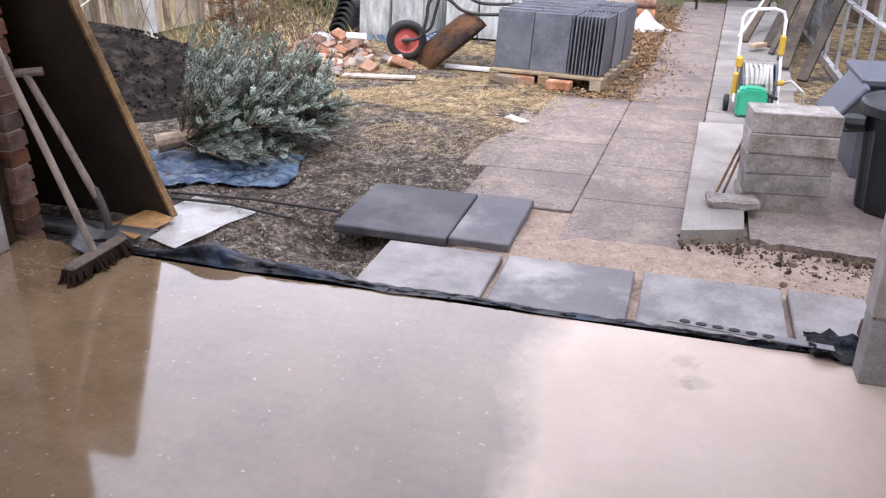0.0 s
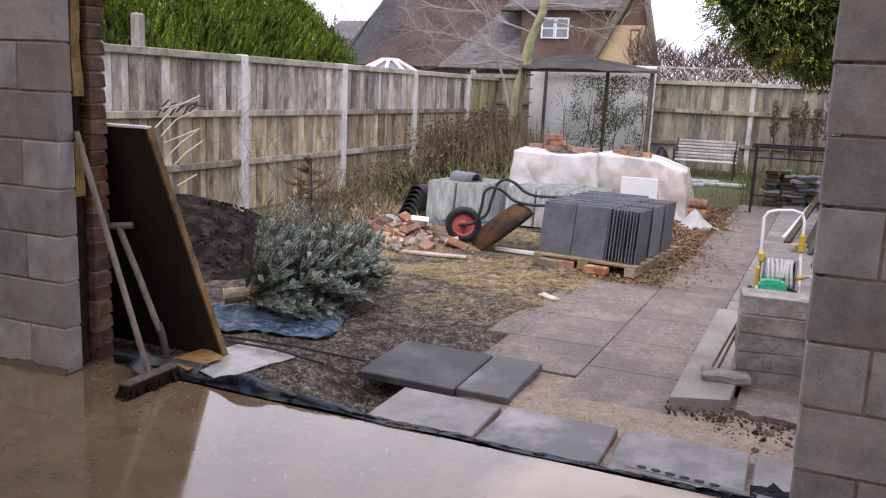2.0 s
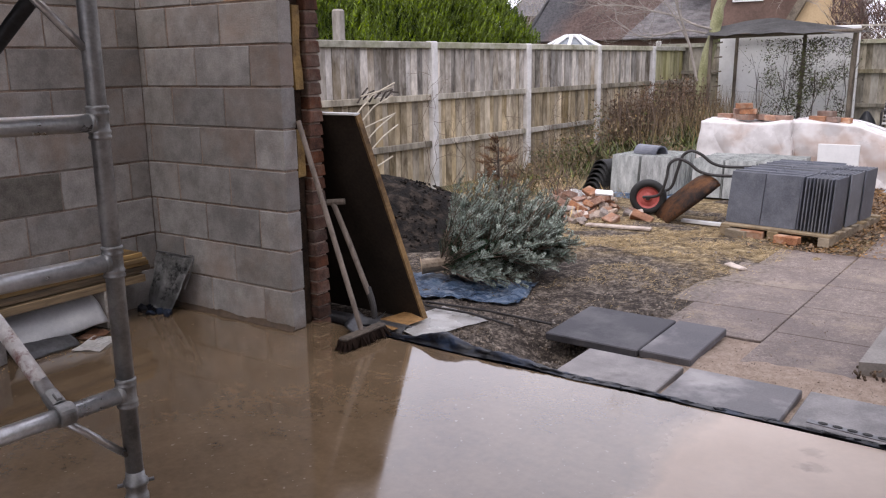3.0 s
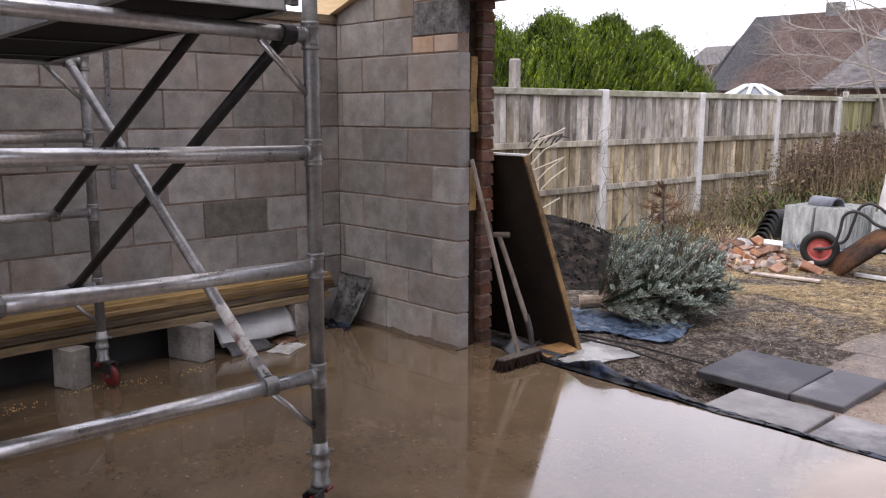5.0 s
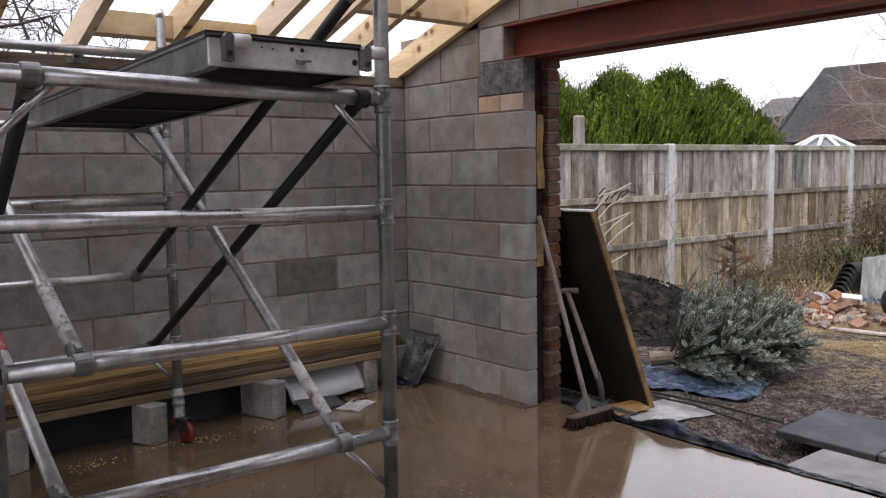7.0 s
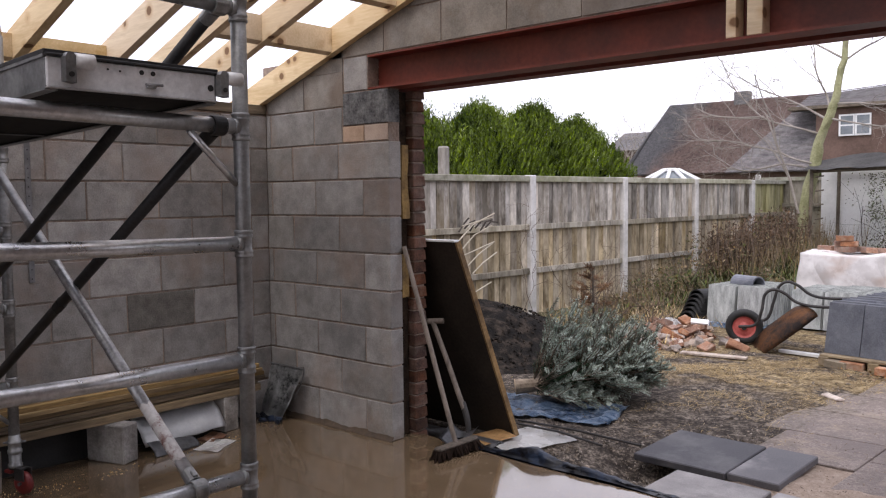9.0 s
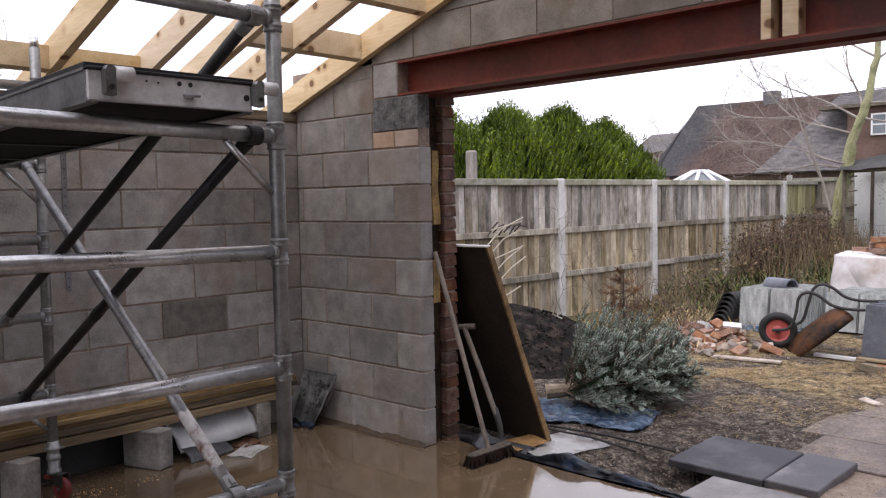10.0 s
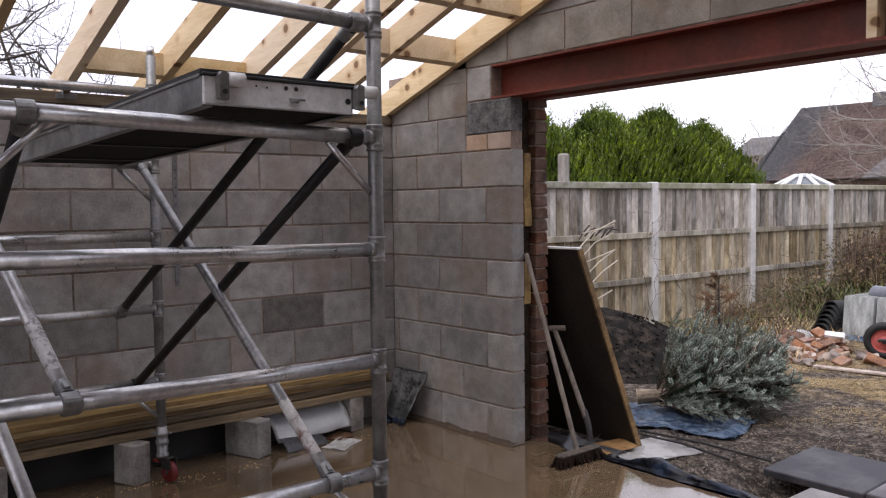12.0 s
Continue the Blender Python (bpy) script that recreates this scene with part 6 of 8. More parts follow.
for k, (x, y, h, w, g) in enumerate(((-0.75, 6.3, 0.26, 0.30, 0.4), (-0.75, 7.2, 0.55, 0.40, 0.5), (-0.60, 8.0, 0.95, 0.42, 0.35), (-0.45, 8.9, 1.0, 0.45, 0.3), (-0.35, 9.9, 0.9, 0.45, 0.4), (-0.2, 10.9, 0.8, 0.4, 0.5), (0.3, 6.9, 0.35, 0.4, 0.7), (0.35, 8.3, 0.45, 0.4, 0.6))):
    br = thing("bramble", "tangled brown and green bramble by the fence", "bramble", (x, y, heap_z(x, y)), group="brambles along the fence")
    bm, green, brown = bmesh.new(), [], []
    for q in range(9):
        o = Vector((x + r4.uniform(-w, w) * 0.6, y + r4.uniform(-0.4, 0.4), heap_z(x, y) - 0.02))
        branching(bm, o, Vector((r4.uniform(-0.5, 0.5), r4.uniform(-0.5, 0.5), 1)).normalized(), h * r4.uniform(0.5, 0.85), 0.006, 2, r4, 0.7, 3, 0.03, 4)
    for q in range(1700):
        a, d_ = r4.uniform(0, 6.28), r4.random() ** 0.6
        z = h * r4.random() ** 1.2 * (1.05 - 0.5 * d_)
        c = Vector((x + math.cos(a) * d_ * w, y + math.sin(a) * d_ * 0.55, heap_z(x, y) + z))
        if noise.noise(c * 5.5) < -0.08:
            continue
        dv = (unit(r4) + Vector((0, 0, 0.3))).normalized()
        l = r4.uniform(0.025, 0.07)
        (green if r4.random() < g * (1.15 - z / h * 0.6) else brown).append((c, c + dv * l, dv.cross(unit(r4)).normalized() * l * r4.uniform(0.1, 0.3)))
    part("cane_tangle", bm, M_BARK, br)
    cards("green_leaves", green, M_WEED, parent=br)
    cards("dead_leaves", brown, M_DRYSTEM, parent=br)

items = []
for k in range(2300):
    f = r4.random()
    y = 4.8 + 8.0 * f ** 0.62
    x = -1.3 + 0.047 * y + 0.08 + abs(r4.gauss(0, 0.38)) + (0.3 if y > 8 else 0)
    tall = r4.random() < (0.38 if y > 8.2 else 0.04)
    h = r4.uniform(0.5, 0.95) if tall else r4.uniform(0.12, 0.36)
    root = Vector((x, y, heap_z(x, y) - 0.01))
    tip = root + Vector((r4.uniform(-0.3, 0.3) * h, r4.uniform(-0.3, 0.3) * h, h))
    items.append((root, tip, Vector((r4.uniform(-1, 1), r4.uniform(-1, 1), 0)).normalized() * r4.uniform(0.003, 0.006)))
for k in range(2600):
    y = r4.uniform(3.6, 8.6)
    x = -1.28 + 0.047 * y + abs(r4.gauss(0, 0.45))
    h = r4.uniform(0.06, 0.30)
    if noise.noise(Vector((x * 2.5, y * 2.5, 3))) < -0.15:
        continue
    root = Vector((x, y, heap_z(x, y) - 0.01))
    a = r4.uniform(0, 6.28)
    items.append((root, root + Vector((math.cos(a) * h * 0.8, math.sin(a) * h * 0.8, h * 0.75)), Vector((-math.sin(a), math.cos(a), 0)) * 0.004))
cards("dead_weeds", items, M_DRYSTEM, "dead brown weeds and stalks along the fence", "weeds", kind="stuff")
pale = []
for k in range(3800):
    x, y = r4.gauss(-0.1, 0.55), r4.uniform(4.1, 6.6)
    if noise.noise(Vector((x * 2.1, y * 2.1, 8))) < -0.05 or x < -1.05 or x > 1.1:
        continue
    h = r4.uniform(0.05, 0.26)
    a = r4.uniform(0, 6.28)
    root = Vector((x, y, heap_z(x, y) - 0.01))
    pale.append((root, root + Vector((math.cos(a) * h * 0.9, math.sin(a) * h * 0.9, h * 0.7)), Vector((-math.sin(a), math.cos(a), 0)) * r4.uniform(0.002, 0.005)))
cards("pale_grass", pale, M_STRAW, "pale dead grass between the rubble and the fence", "grass", kind="stuff")
items = []
for k in range(4600):
    y = 4.8 + 8.0 * r4.random() ** 0.65
    x = -1.15 + 0.047 * y + abs(r4.gauss(0, 0.6 if y > 7 else 0.35))
    h = r4.uniform(0.06, 0.24) * (1.4 if y > 7 else 1.0)
    root = Vector((x, y, heap_z(x, y) - 0.01 + r4.uniform(0, 0.25) * (1 if y > 7.5 else 0.2)))
    a = r4.uniform(0, 6.28)
    tip = root + Vector((math.cos(a) * h * 0.7, math.sin(a) * h * 0.7, h * 0.7))
    items.append((root, tip, Vector((-math.sin(a), math.cos(a), 0)) * r4.uniform(0.006, 0.016)))
cards("green_weeds", items, M_WEED, "low green weeds and brambles along the fence", "weeds", kind="stuff")
items = []
for k in range(5000):
    x, y = r4.uniform(1.0, 5.2), r4.uniform(9.6, 12.9)
    if 2.5 < x < 3.8 and y < 11.9 and r4.random() < 0.85:
        continue
    h = r4.uniform(0.03, 0.10) + (0.22 * r4.random() if x > 3.6 and y > 10.5 else 0)
    root = Vector((x, y, heap_z(x, y) - 0.005))
    items.append((root, root + Vector((r4.uniform(-0.5, 0.5) * h, r4.uniform(-0.5, 0.5) * h, h)), Vector((r4.uniform(-1, 1), r4.uniform(-1, 1), 0)) * 0.006))
cards("rough_grass", items, M_WEED, "rough grass at the far end of the garden", "grass", kind="stuff")

M_STICK = surf("bleached_stick", (0.36, 0.31, 0.23), (0.58, 0.52, 0.41), 6, 40, (0.7, 0.9), 0.1)
sticks = thing("broken_trellis", "pale curved broken trellis sticks against the fence", "trellis", (-0.95, 3.3, 0.4))
for k, (y0, z0, bow, y1, z1) in enumerate(((3.11, 0.95, 0.06, 3.71, 1.24), (3.18, 0.87, 0.05, 3.67, 1.11), (3.22, 0.81, 0.0, 3.71, 0.93), (3.27, 0.69, 0.02, 3.69, 0.92), (3.35, 0.60, 0.02, 3.75, 0.81), (3.39, 0.40, 0.0, 3.65, 0.49), (3.19, 1.12, 0.0, 3.69, 1.20))):
    part("stick", path_tube(bmesh.new(), [(-0.95, y0, z0), (-0.94, y0 * 0.6 + y1 * 0.4, z0 * 0.6 + z1 * 0.4 + bow), (-0.93, y1, z1)], 0.0075, 6), M_STICK, sticks)
for k in range(6):
    part("cross_stick", path_tube(bmesh.new(), [(-0.97, 3.16 + 0.09 * k, 1.06 + 0.03 * (k % 2)), (-0.96, 3.24 + 0.09 * k, 1.15), (-0.95, 3.30 + 0.10 * k, 1.20 - 0.03 * (k % 3))], 0.009, 6), M_DARKTWIG, sticks, "dark curved cross stick")

vine = thing("fence_vine", "thin bare vine straggling up the boarded fence", "vine", (-1.30, 5.1, heap_z(-1.2, 5.1)))
for y0, top in ((4.62, 1.35), (4.92, 1.60), (5.25, 1.1), (5.7, 0.9), (6.5, 0.95), (7.6, 1.25)):
    bm = bmesh.new()
    q = Vector((-1.24 + 0.045 * (y0 - 5), y0, heap_z(-1.2, y0) - 0.02))
    line_ = [q.copy()]
    for k in range(9):
        q = q + Vector((r4.uniform(-0.012, 0.014), r4.uniform(-0.13, 0.13), top / 9))
        line_.append(q.copy())
    path_tube(bm, curved(line_, 3), 0.0042, 5, 0.35)
    for k in range(3, 9):
        branching(bm, line_[k], Vector((0.15, r4.choice((-1, 1)), r4.uniform(-0.2, 0.8))).normalized(), r4.uniform(0.14, 0.34), 0.0026, 2, r4, 0.5, 2, 0.0, 4)
    part("stem", bm, M_BARK, vine)

# -- conifers behind the fence
def conifer(x, y, h, w, seed):
    rr = random.Random(seed)
    t = thing("conifer", "dense bright green conifer behind the fence", "tree", (x, y, -0.03), group="neighbouring conifers")
    part("trunk", path_tube(bmesh.new(), [(x, y, -0.05), (x, y, h * 0.5), (x, y, h * 0.9)], 0.09, 8, 0.3), M_BARK, t)
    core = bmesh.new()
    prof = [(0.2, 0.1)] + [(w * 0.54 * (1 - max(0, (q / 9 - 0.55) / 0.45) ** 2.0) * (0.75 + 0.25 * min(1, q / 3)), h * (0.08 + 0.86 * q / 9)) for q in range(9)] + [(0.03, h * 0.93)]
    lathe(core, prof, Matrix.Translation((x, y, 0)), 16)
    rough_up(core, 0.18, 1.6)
    # Solid core, painted as dark as the gaps between sprays.
    part("inner_crown", core, M_CORE, t, "inner core coloured as shaded foliage")
    items = []
    for k in range(5600):
        f = rr.random() ** 0.8
        a = rr.uniform(0, 6.28)
        ca, sa = math.cos(a), math.sin(a)
        lump = 1 + 0.34 * noise.noise(Vector((ca * 2.2 + seed, sa * 2.2, f * 2.6))) + 0.30 * noise.noise(Vector((ca * 4.5, sa * 4.5 + seed, f * 3.5)))
        rad = w * (1 - max(0.0, (f - 0.50) / 0.52) ** 2.0) * (0.8 + 0.2 * min(1, f * 4)) * lump * rr.uniform(0.80, 1.0)
        out = Vector((ca, sa, 0))
        root = Vector((x, y, h * (0.06 + 0.88 * f))) + out * rad
        lead = (out * rr.uniform(0.1, 0.6) + unit(rr) * 0.28 + Vector((0.18 * math.sin(seed * 2.1), 0, 1.0))).normalized()
        across = lead.cross(unit(rr)).normalized()
        l = rr.uniform(0.11, 0.24)
        for q in range(9):
            u = q / 9
            e = (lead + across * (0.75 if q % 2 else -0.75) * (1 - 0.6 * u)).normalized()
            c = root + lead * l * u
            bl = l * 0.38 * (1.1 - 0.6 * u)
            items.append((c, c + e * bl, lead.cross(across) * 0.006 + across * 0.009))
    for k in range(420):
        a, q = rr.uniform(0, 6.28), rr.random() * w * 0.8
        root = Vector((x + math.cos(a) * q, y + math.sin(a) * q, h * (0.93 - 0.24 * (q / w) ** 1.5 + 0.07 * noise.noise(Vector((math.cos(a) * q * 5, math.sin(a) * q * 5, seed))))))
        dv = Vector((rr.uniform(-0.3, 0.3), rr.uniform(-0.3, 0.3), 1)).normalized()
        for z in range(6):
            c = root + dv * 0.05 * z
            e = (dv + unit(rr) * 0.8).normalized()
            items.append((c, c + e * 0.07, e.cross(unit(rr)).normalized() * 0.007))
    cards("crown", items, M_HEDGE, "feathery upright sprays of green", parent=t)


for x, y, h, w, s in ((-4.1, 4.2, 2.68, 1.15, 1), (-3.7, 5.35, 2.75, 1.1, 2), (-3.4, 6.5, 2.85, 1.05, 3), (-3.1, 7.5, 2.90, 1.0, 4), (-2.85, 8.4, 2.70, 0.85, 5)):
    conifer(x, y, h, w, s)
solo("concrete_stub", cube(-1.96, -1.85, 3.93, 4.05, -0.1, 2.02, 0.02), M_FENCE, "weathered post standing behind the fence", "post")
shed = thing("neighbour_shed", "dark low shed roof behind the fence", "shed", (-4.2, 4.6, 0))
part("shed_roof", prism(bmesh.new(), [(-5.5, 1.75), (-2.6, 1.75), (-3.4, 2.25), (-4.8, 2.35)], "y", 3.2, 4.3), M_FELT, shed)
part("shed_wall", cube(-5.3, -2.8, 3.25, 4.25, -0.1, 1.75), M_PERGOLA, shed)

# -- evergreen overhanging from the east
ev = thing("evergreen_tree", "dark feathery evergreen tree overhanging the garden", "tree", (5.9, 8.6, -0.05))
bm = path_tube(bmesh.new(), [(5.9, 8.6, -0.1), (5.85, 8.5, 1.2), (5.6, 8.4, 2.4), (5.2, 8.3, 3.6)], 0.16, 10, 0.5)
path_tube(bm, [(5.8, 8.5, 1.6), (5.1, 8.2, 2.1), (4.3, 8.0, 2.4)], 0.07, 8, 0.3)
part("trunk", bm, M_BARK, ev)
r5 = random.Random(31)
items, tips, core = [], [], bmesh.new()
blobs = [((3.92, 8.1, 2.62), 0.66), ((4.40, 8.0, 2.38), 0.62), ((4.95, 8.1, 2.46), 0.75), ((4.10, 8.2, 3.30), 0.85), ((4.85, 8.3, 3.40), 1.0), ((3.68, 8.2, 3.0), 0.5), ((5.7, 8.3, 3.05), 1.1), ((4.5, 8.2, 4.1), 0.9), ((4.05, 7.95, 2.12), 0.30), ((4.6, 7.95, 2.0), 0.33), ((5.2, 7.95, 2.0), 0.45)]
for c, rad in blobs:
    c = Vector(c)
    vs = bmesh.ops.create_icosphere(core, subdivisions=2, radius=rad * 0.78, matrix=Matrix.Translation(c))["verts"]
    for k in range(int(3000 * rad * rad) + 400):
        v = unit(r5)
        lump = 1 + 0.30 * noise.noise(v * 2.2 + c) + 0.14 * noise.noise(v * 6 + c)
        root = c + v * rad * lump * r5.uniform(0.72, 1.05)
        dv = (v + unit(r5) * 0.5 + Vector((0, 0, -0.45))).normalized()
        l = r5.uniform(0.07, 0.15)
        across = dv.cross(unit(r5)).normalized()
        spray = tips if r5.random() < 0.20 + 0.45 * max(0.0, noise.noise(root * 3.4)) else items
        for q in range(5):
            e = (dv + across * (0.8 if q % 2 else -0.8)).normalized()
            spray.append((root + dv * l * q / 5, root + dv * l * q / 5 + e * l * 0.55, dv.cross(across) * 0.006 + across * 0.008))
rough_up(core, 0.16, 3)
# Blob cores take the crown's inner shade as their colour.
part("inner_crown", core, M_CORE, ev, "inner core coloured as shaded foliage")
cards("crown", items, M_IVY, "dark feathery drooping sprays", parent=ev)
cards("pale_foliage", tips, M_LEAFTIP, "yellow-green spray tips", parent=ev)

# -- birch, pergola and whitewashed wall at the far end
birch = thing("birch_tree", "bare birch with a mossy yellow-green trunk", "tree", (-0.45, 12.1, -0.02))
r6 = random.Random(42)
bm = path_tube(bmesh.new(), curved([(-0.50, 12.1, -0.1), (-0.42, 12.1, 0.7), (-0.22, 12.1, 1.69), (-0.12, 12.08, 2.17), (0.01, 12.05, 2.54), (0.13, 12.05, 2.87), (0.20, 12.05, 3.3), (0.29, 12.05, 3.81), (0.34, 12.0, 5.2)], 3), 0.112, 12, 0.36)
for v in bm.verts:
    v.co += noise.noise_vector(v.co * 5) * 0.03 + noise.noise_vector(v.co * 14) * 0.012
part("trunk", bm, M_BIRCH, birch)
BOUGHS = (
    [(-0.12, 2.32), (-0.49, 2.45), (-0.88, 2.56), (-1.11, 2.69), (-1.35, 2.90), (-1.60, 3.22), (-1.90, 3.76)],
    [(-0.02, 2.58), (-0.50, 2.87), (-0.89, 3.07), (-1.28, 3.25), (-1.57, 3.47)],
    [(-0.22, 1.80), (-0.48, 1.88), (-0.86, 2.04), (-1.26, 2.15), (-1.66, 2.26), (-2.21, 2.32), (-2.43, 2.43)],
    [(-1.11, 2.69), (-1.68, 2.72), (-2.10, 2.79), (-2.51, 2.98)],
    [(-0.25, 1.72), (-0.70, 1.80), (-1.17, 1.73), (-1.53, 1.72), (-2.04, 2.03)],
    [(0.05, 2.72), (-0.04, 2.99), (-0.19, 3.41), (-0.28, 3.91), (-0.40, 4.6)],
    [(0.13, 2.83), (0.56, 2.80), (0.92, 2.76), (1.5, 2.9)],
    [(0.27, 3.55), (0.53, 3.75), (0.88, 3.87), (1.5, 4.2)],
    [(0.05, 2.58), (0.40, 2.49), (0.93, 2.39), (1.5, 2.45)],
    [(0.25, 3.6), (-0.4, 4.0), (-1.1, 4.2), (-1.8, 4.6)],
)
bm = bmesh.new()
for k, limb in enumerate(BOUGHS):
    pts = curved([(x, 12.05 + 0.12 * (i % 2) * (1 if k % 2 else -1), z) for i, (x, z) in enumerate(limb)], 4)
    path_tube(bm, pts, 0.022, 6, 0.3)
    for i in range(4, len(pts), 2):
        d_ = (pts[i] - pts[i - 1]).normalized()
        branching(bm, pts[i], (d_ + unit(r6) * 0.8 + Vector((0, 0, 0.35))).normalized(), r6.uniform(0.35, 0.8), 0.0085, 3, r6, 0.6, 3, 0.0, 3)
branching(bm, Vector((-0.44, 12.0, 0.9)), Vector((-0.02, 0, 1)), 1.9, 0.028, 1, r6, 0.3, 2, 0.0, 6)
part("branchwork", bm, M_TWIG, birch, "pale bare twiggy branches")

wall = thing("whitewashed_wall", "low whitewashed garden building wall", "wall", (0.95, 12.85, 0))
part("face", cube(-0.30, 2.05, 12.80, 12.92, -0.1, 1.78, 0.01), M_WHITEWALL, wall)
perg = thing("pergola", "rustic dark timber pergola with a sagging felt roof", "pergola", (1.0, 12.2, 0))
for x, y in ((-0.24, 12.0), (2.08, 12.0), (0.02, 12.7), (2.0, 12.7), (1.25, 12.35)):
    part("post", tube(bmesh.new(), (x, y, -0.1), (x + 0.02, y, 1.72), 0.032, 8), M_PERGOLA, perg)
part("beam", tube(bmesh.new(), (-0.2, 12.0, 1.66), (2.2, 12.0, 1.70), 0.035, 8), M_PERGOLA, perg)
part("beam", tube(bmesh.new(), (-0.1, 12.7, 1.70), (2.1, 12.7, 1.72), 0.035, 8), M_PERGOLA, perg)
for k in range(6):
    part("rung", tube(bmesh.new(), (-0.16, 12.02, 0.3 + 0.25 * k), (-0.02, 12.02, 0.32 + 0.25 * k), 0.014, 6), M_PERGOLA, perg)
bm = bmesh.new()
g = [[bm.verts.new((-0.30 + 2.56 * i / 14 + 0.03 * noise.noise(Vector((i, j, 3))), 11.84 + 0.50 * j / 6, 1.665 + (0.05 + 0.26 * j / 6) * max(0.0, 1 - abs(i / 14 - 0.36) / 0.66) ** 0.8 - 0.03 * math.sin(math.pi * i / 14 * 4) ** 2 * (1 - j / 6) + 0.02 * noise.noise(Vector((i * 0.9, j, 0))))) for i in range(15)] for j in range(7)]
for j in range(6):
    for i in range(14):
        bm.faces.new((g[j][i], g[j][i + 1], g[j + 1][i + 1], g[j + 1][i]))
bmesh.ops.solidify(bm, geom=bm.faces[:], thickness=0.03)
part("roof", bm, M_FELT, perg, "sagging grey felt roof")
items = []
for k in range(13000):
    x = r6.choice((r6.gauss(1.35, 0.38), r6.uniform(0.7, 2.1)))
    z = r6.uniform(0.1, 1.6)
    c = Vector((x, 12.1 + r6.gauss(0, 0.12), z))
    if noise.noise(c * 2.6) < 0.0:
        continue
    dv = unit(r6)
    l = r6.uniform(0.02, 0.055)
    items.append((c, c + dv * l, dv.cross(unit(r6)).normalized() * l * 0.22))
dead_l = items[::2]
items = items[1::2]
climber = thing("climber", "straggling green and brown climber on the pergola", "climbing plant", (1.3, 12.1, 0))
cards("foliage", items, M_WEED, parent=climber)
cards("dead_foliage", dead_l, M_DARKTWIG, parent=climber)
bm = bmesh.new()
for k in range(9):
    x = 0.7 + 0.17 * k
    branching(bm, Vector((x, 12.1, 0)), Vector((r6.uniform(-0.2, 0.2), 0, 1)), 1.1, 0.010, 2, r6, 0.5, 2, 0, 4)
part("stem_tangle", bm, M_DARKTWIG, climber)
items = []
for k, x in enumerate((4.15, 4.45, 4.62, 4.82, 5.0)):
    top = 1.35 - 0.12 * (k % 2)
    for q in range(260):
        z = r6.uniform(0.72, top) - 0.1
        w = 0.085 * (1 - ((z - 0.95) / 0.45) ** 2) if abs(z - 0.95) < 0.45 else 0.02
        c = Vector((x + r6.gauss(0, 0.5) * max(0.02, w), 12.72 + r6.gauss(0, 0.04), z))
        items.append((c, c + Vector((r6.uniform(-0.03, 0.03), 0, 0.05)), Vector((0.012, 0.01, 0))))
    for q in range(14):
        c = Vector((x + r6.uniform(-0.05, 0.05), 12.75, 0))
        items.append((c, c + Vector((r6.uniform(-0.12, 0.12), 0, r6.uniform(0.6, 1.0))), Vector((0.006, 0, 0))))
cards("dock_plumes", items, M_DARKSTALK, "tall rusty dead seed plumes by the far fence", "weeds", kind="stuff")

items = []
for k in range(17000):
    x = r6.uniform(0.2, 8.0)
    top = 2.75 + 0.5 * noise.noise(Vector((x * 0.9, 0, 0))) + 0.3 * noise.noise(Vector((x * 3.1, 2, 0)))
    c = Vector((x, 21 + r6.gauss(0, 0.5), r6.uniform(0.2, top)))
    dv = (unit(r6) * 0.8 + Vector((0, 0, 1))).normalized()
    items.append((c, c + dv * r6.uniform(0.2, 0.5), dv.cross(unit(r6)).normalized() * 0.012))
cards("far_thicket", items, M_REDTWIG, "reddish bare thicket beyond the far fence", "thicket", kind="stuff")

items = []
for k in range(900):
    y = r6.uniform(8.6, 11.9)
    x = -1.15 + 0.047 * y + abs(r6.gauss(0, 0.22))
    h = r6.uniform(0.55, 1.15)
    root = Vector((x, y, heap_z(x, y) - 0.01))
    tip = root + Vector((r6.uniform(-0.12, 0.12), r6.uniform(-0.12, 0.12), h))
    items.append((root, tip, Vector((r6.uniform(-1, 1), r6.uniform(-1, 1), 0)).normalized() * r6.uniform(0.004, 0.009)))
    for q in range(5):
        c = root.lerp(tip, r6.uniform(0.6, 1.0))
        dv = (unit(r6) + Vector((0, 0, 0.6))).normalized()
        items.append((c, c + dv * 0.06, dv.cross(unit(r6)).normalized() * 0.010))
cards("dead_stalks", items, M_DARKSTALK, "tall dark dead stalks before the fence corner", "weeds", kind="stuff")

# ---- paths ----
def piece_slab(parent, x0, x1, y0, y1, z, h, mat, name="slab"):
    sh = 0.06
    bm = bmesh.new()
    box(bm, x0, x1, y0, y1, z - h, z, 0.004)
    for v in bm.verts:
        v.co.x += sh * (v.co.y - 1.2)
        v.co.z += 0.002 * noise.noise(Vector((x0 * 3, y0 * 3, 0))) + 0.011 * max(0.0, v.co.y - 4.0) + rise(v.co.y) + 0.003 * noise.noise(v.co * 4)
    return part(name, bm, mat, parent)


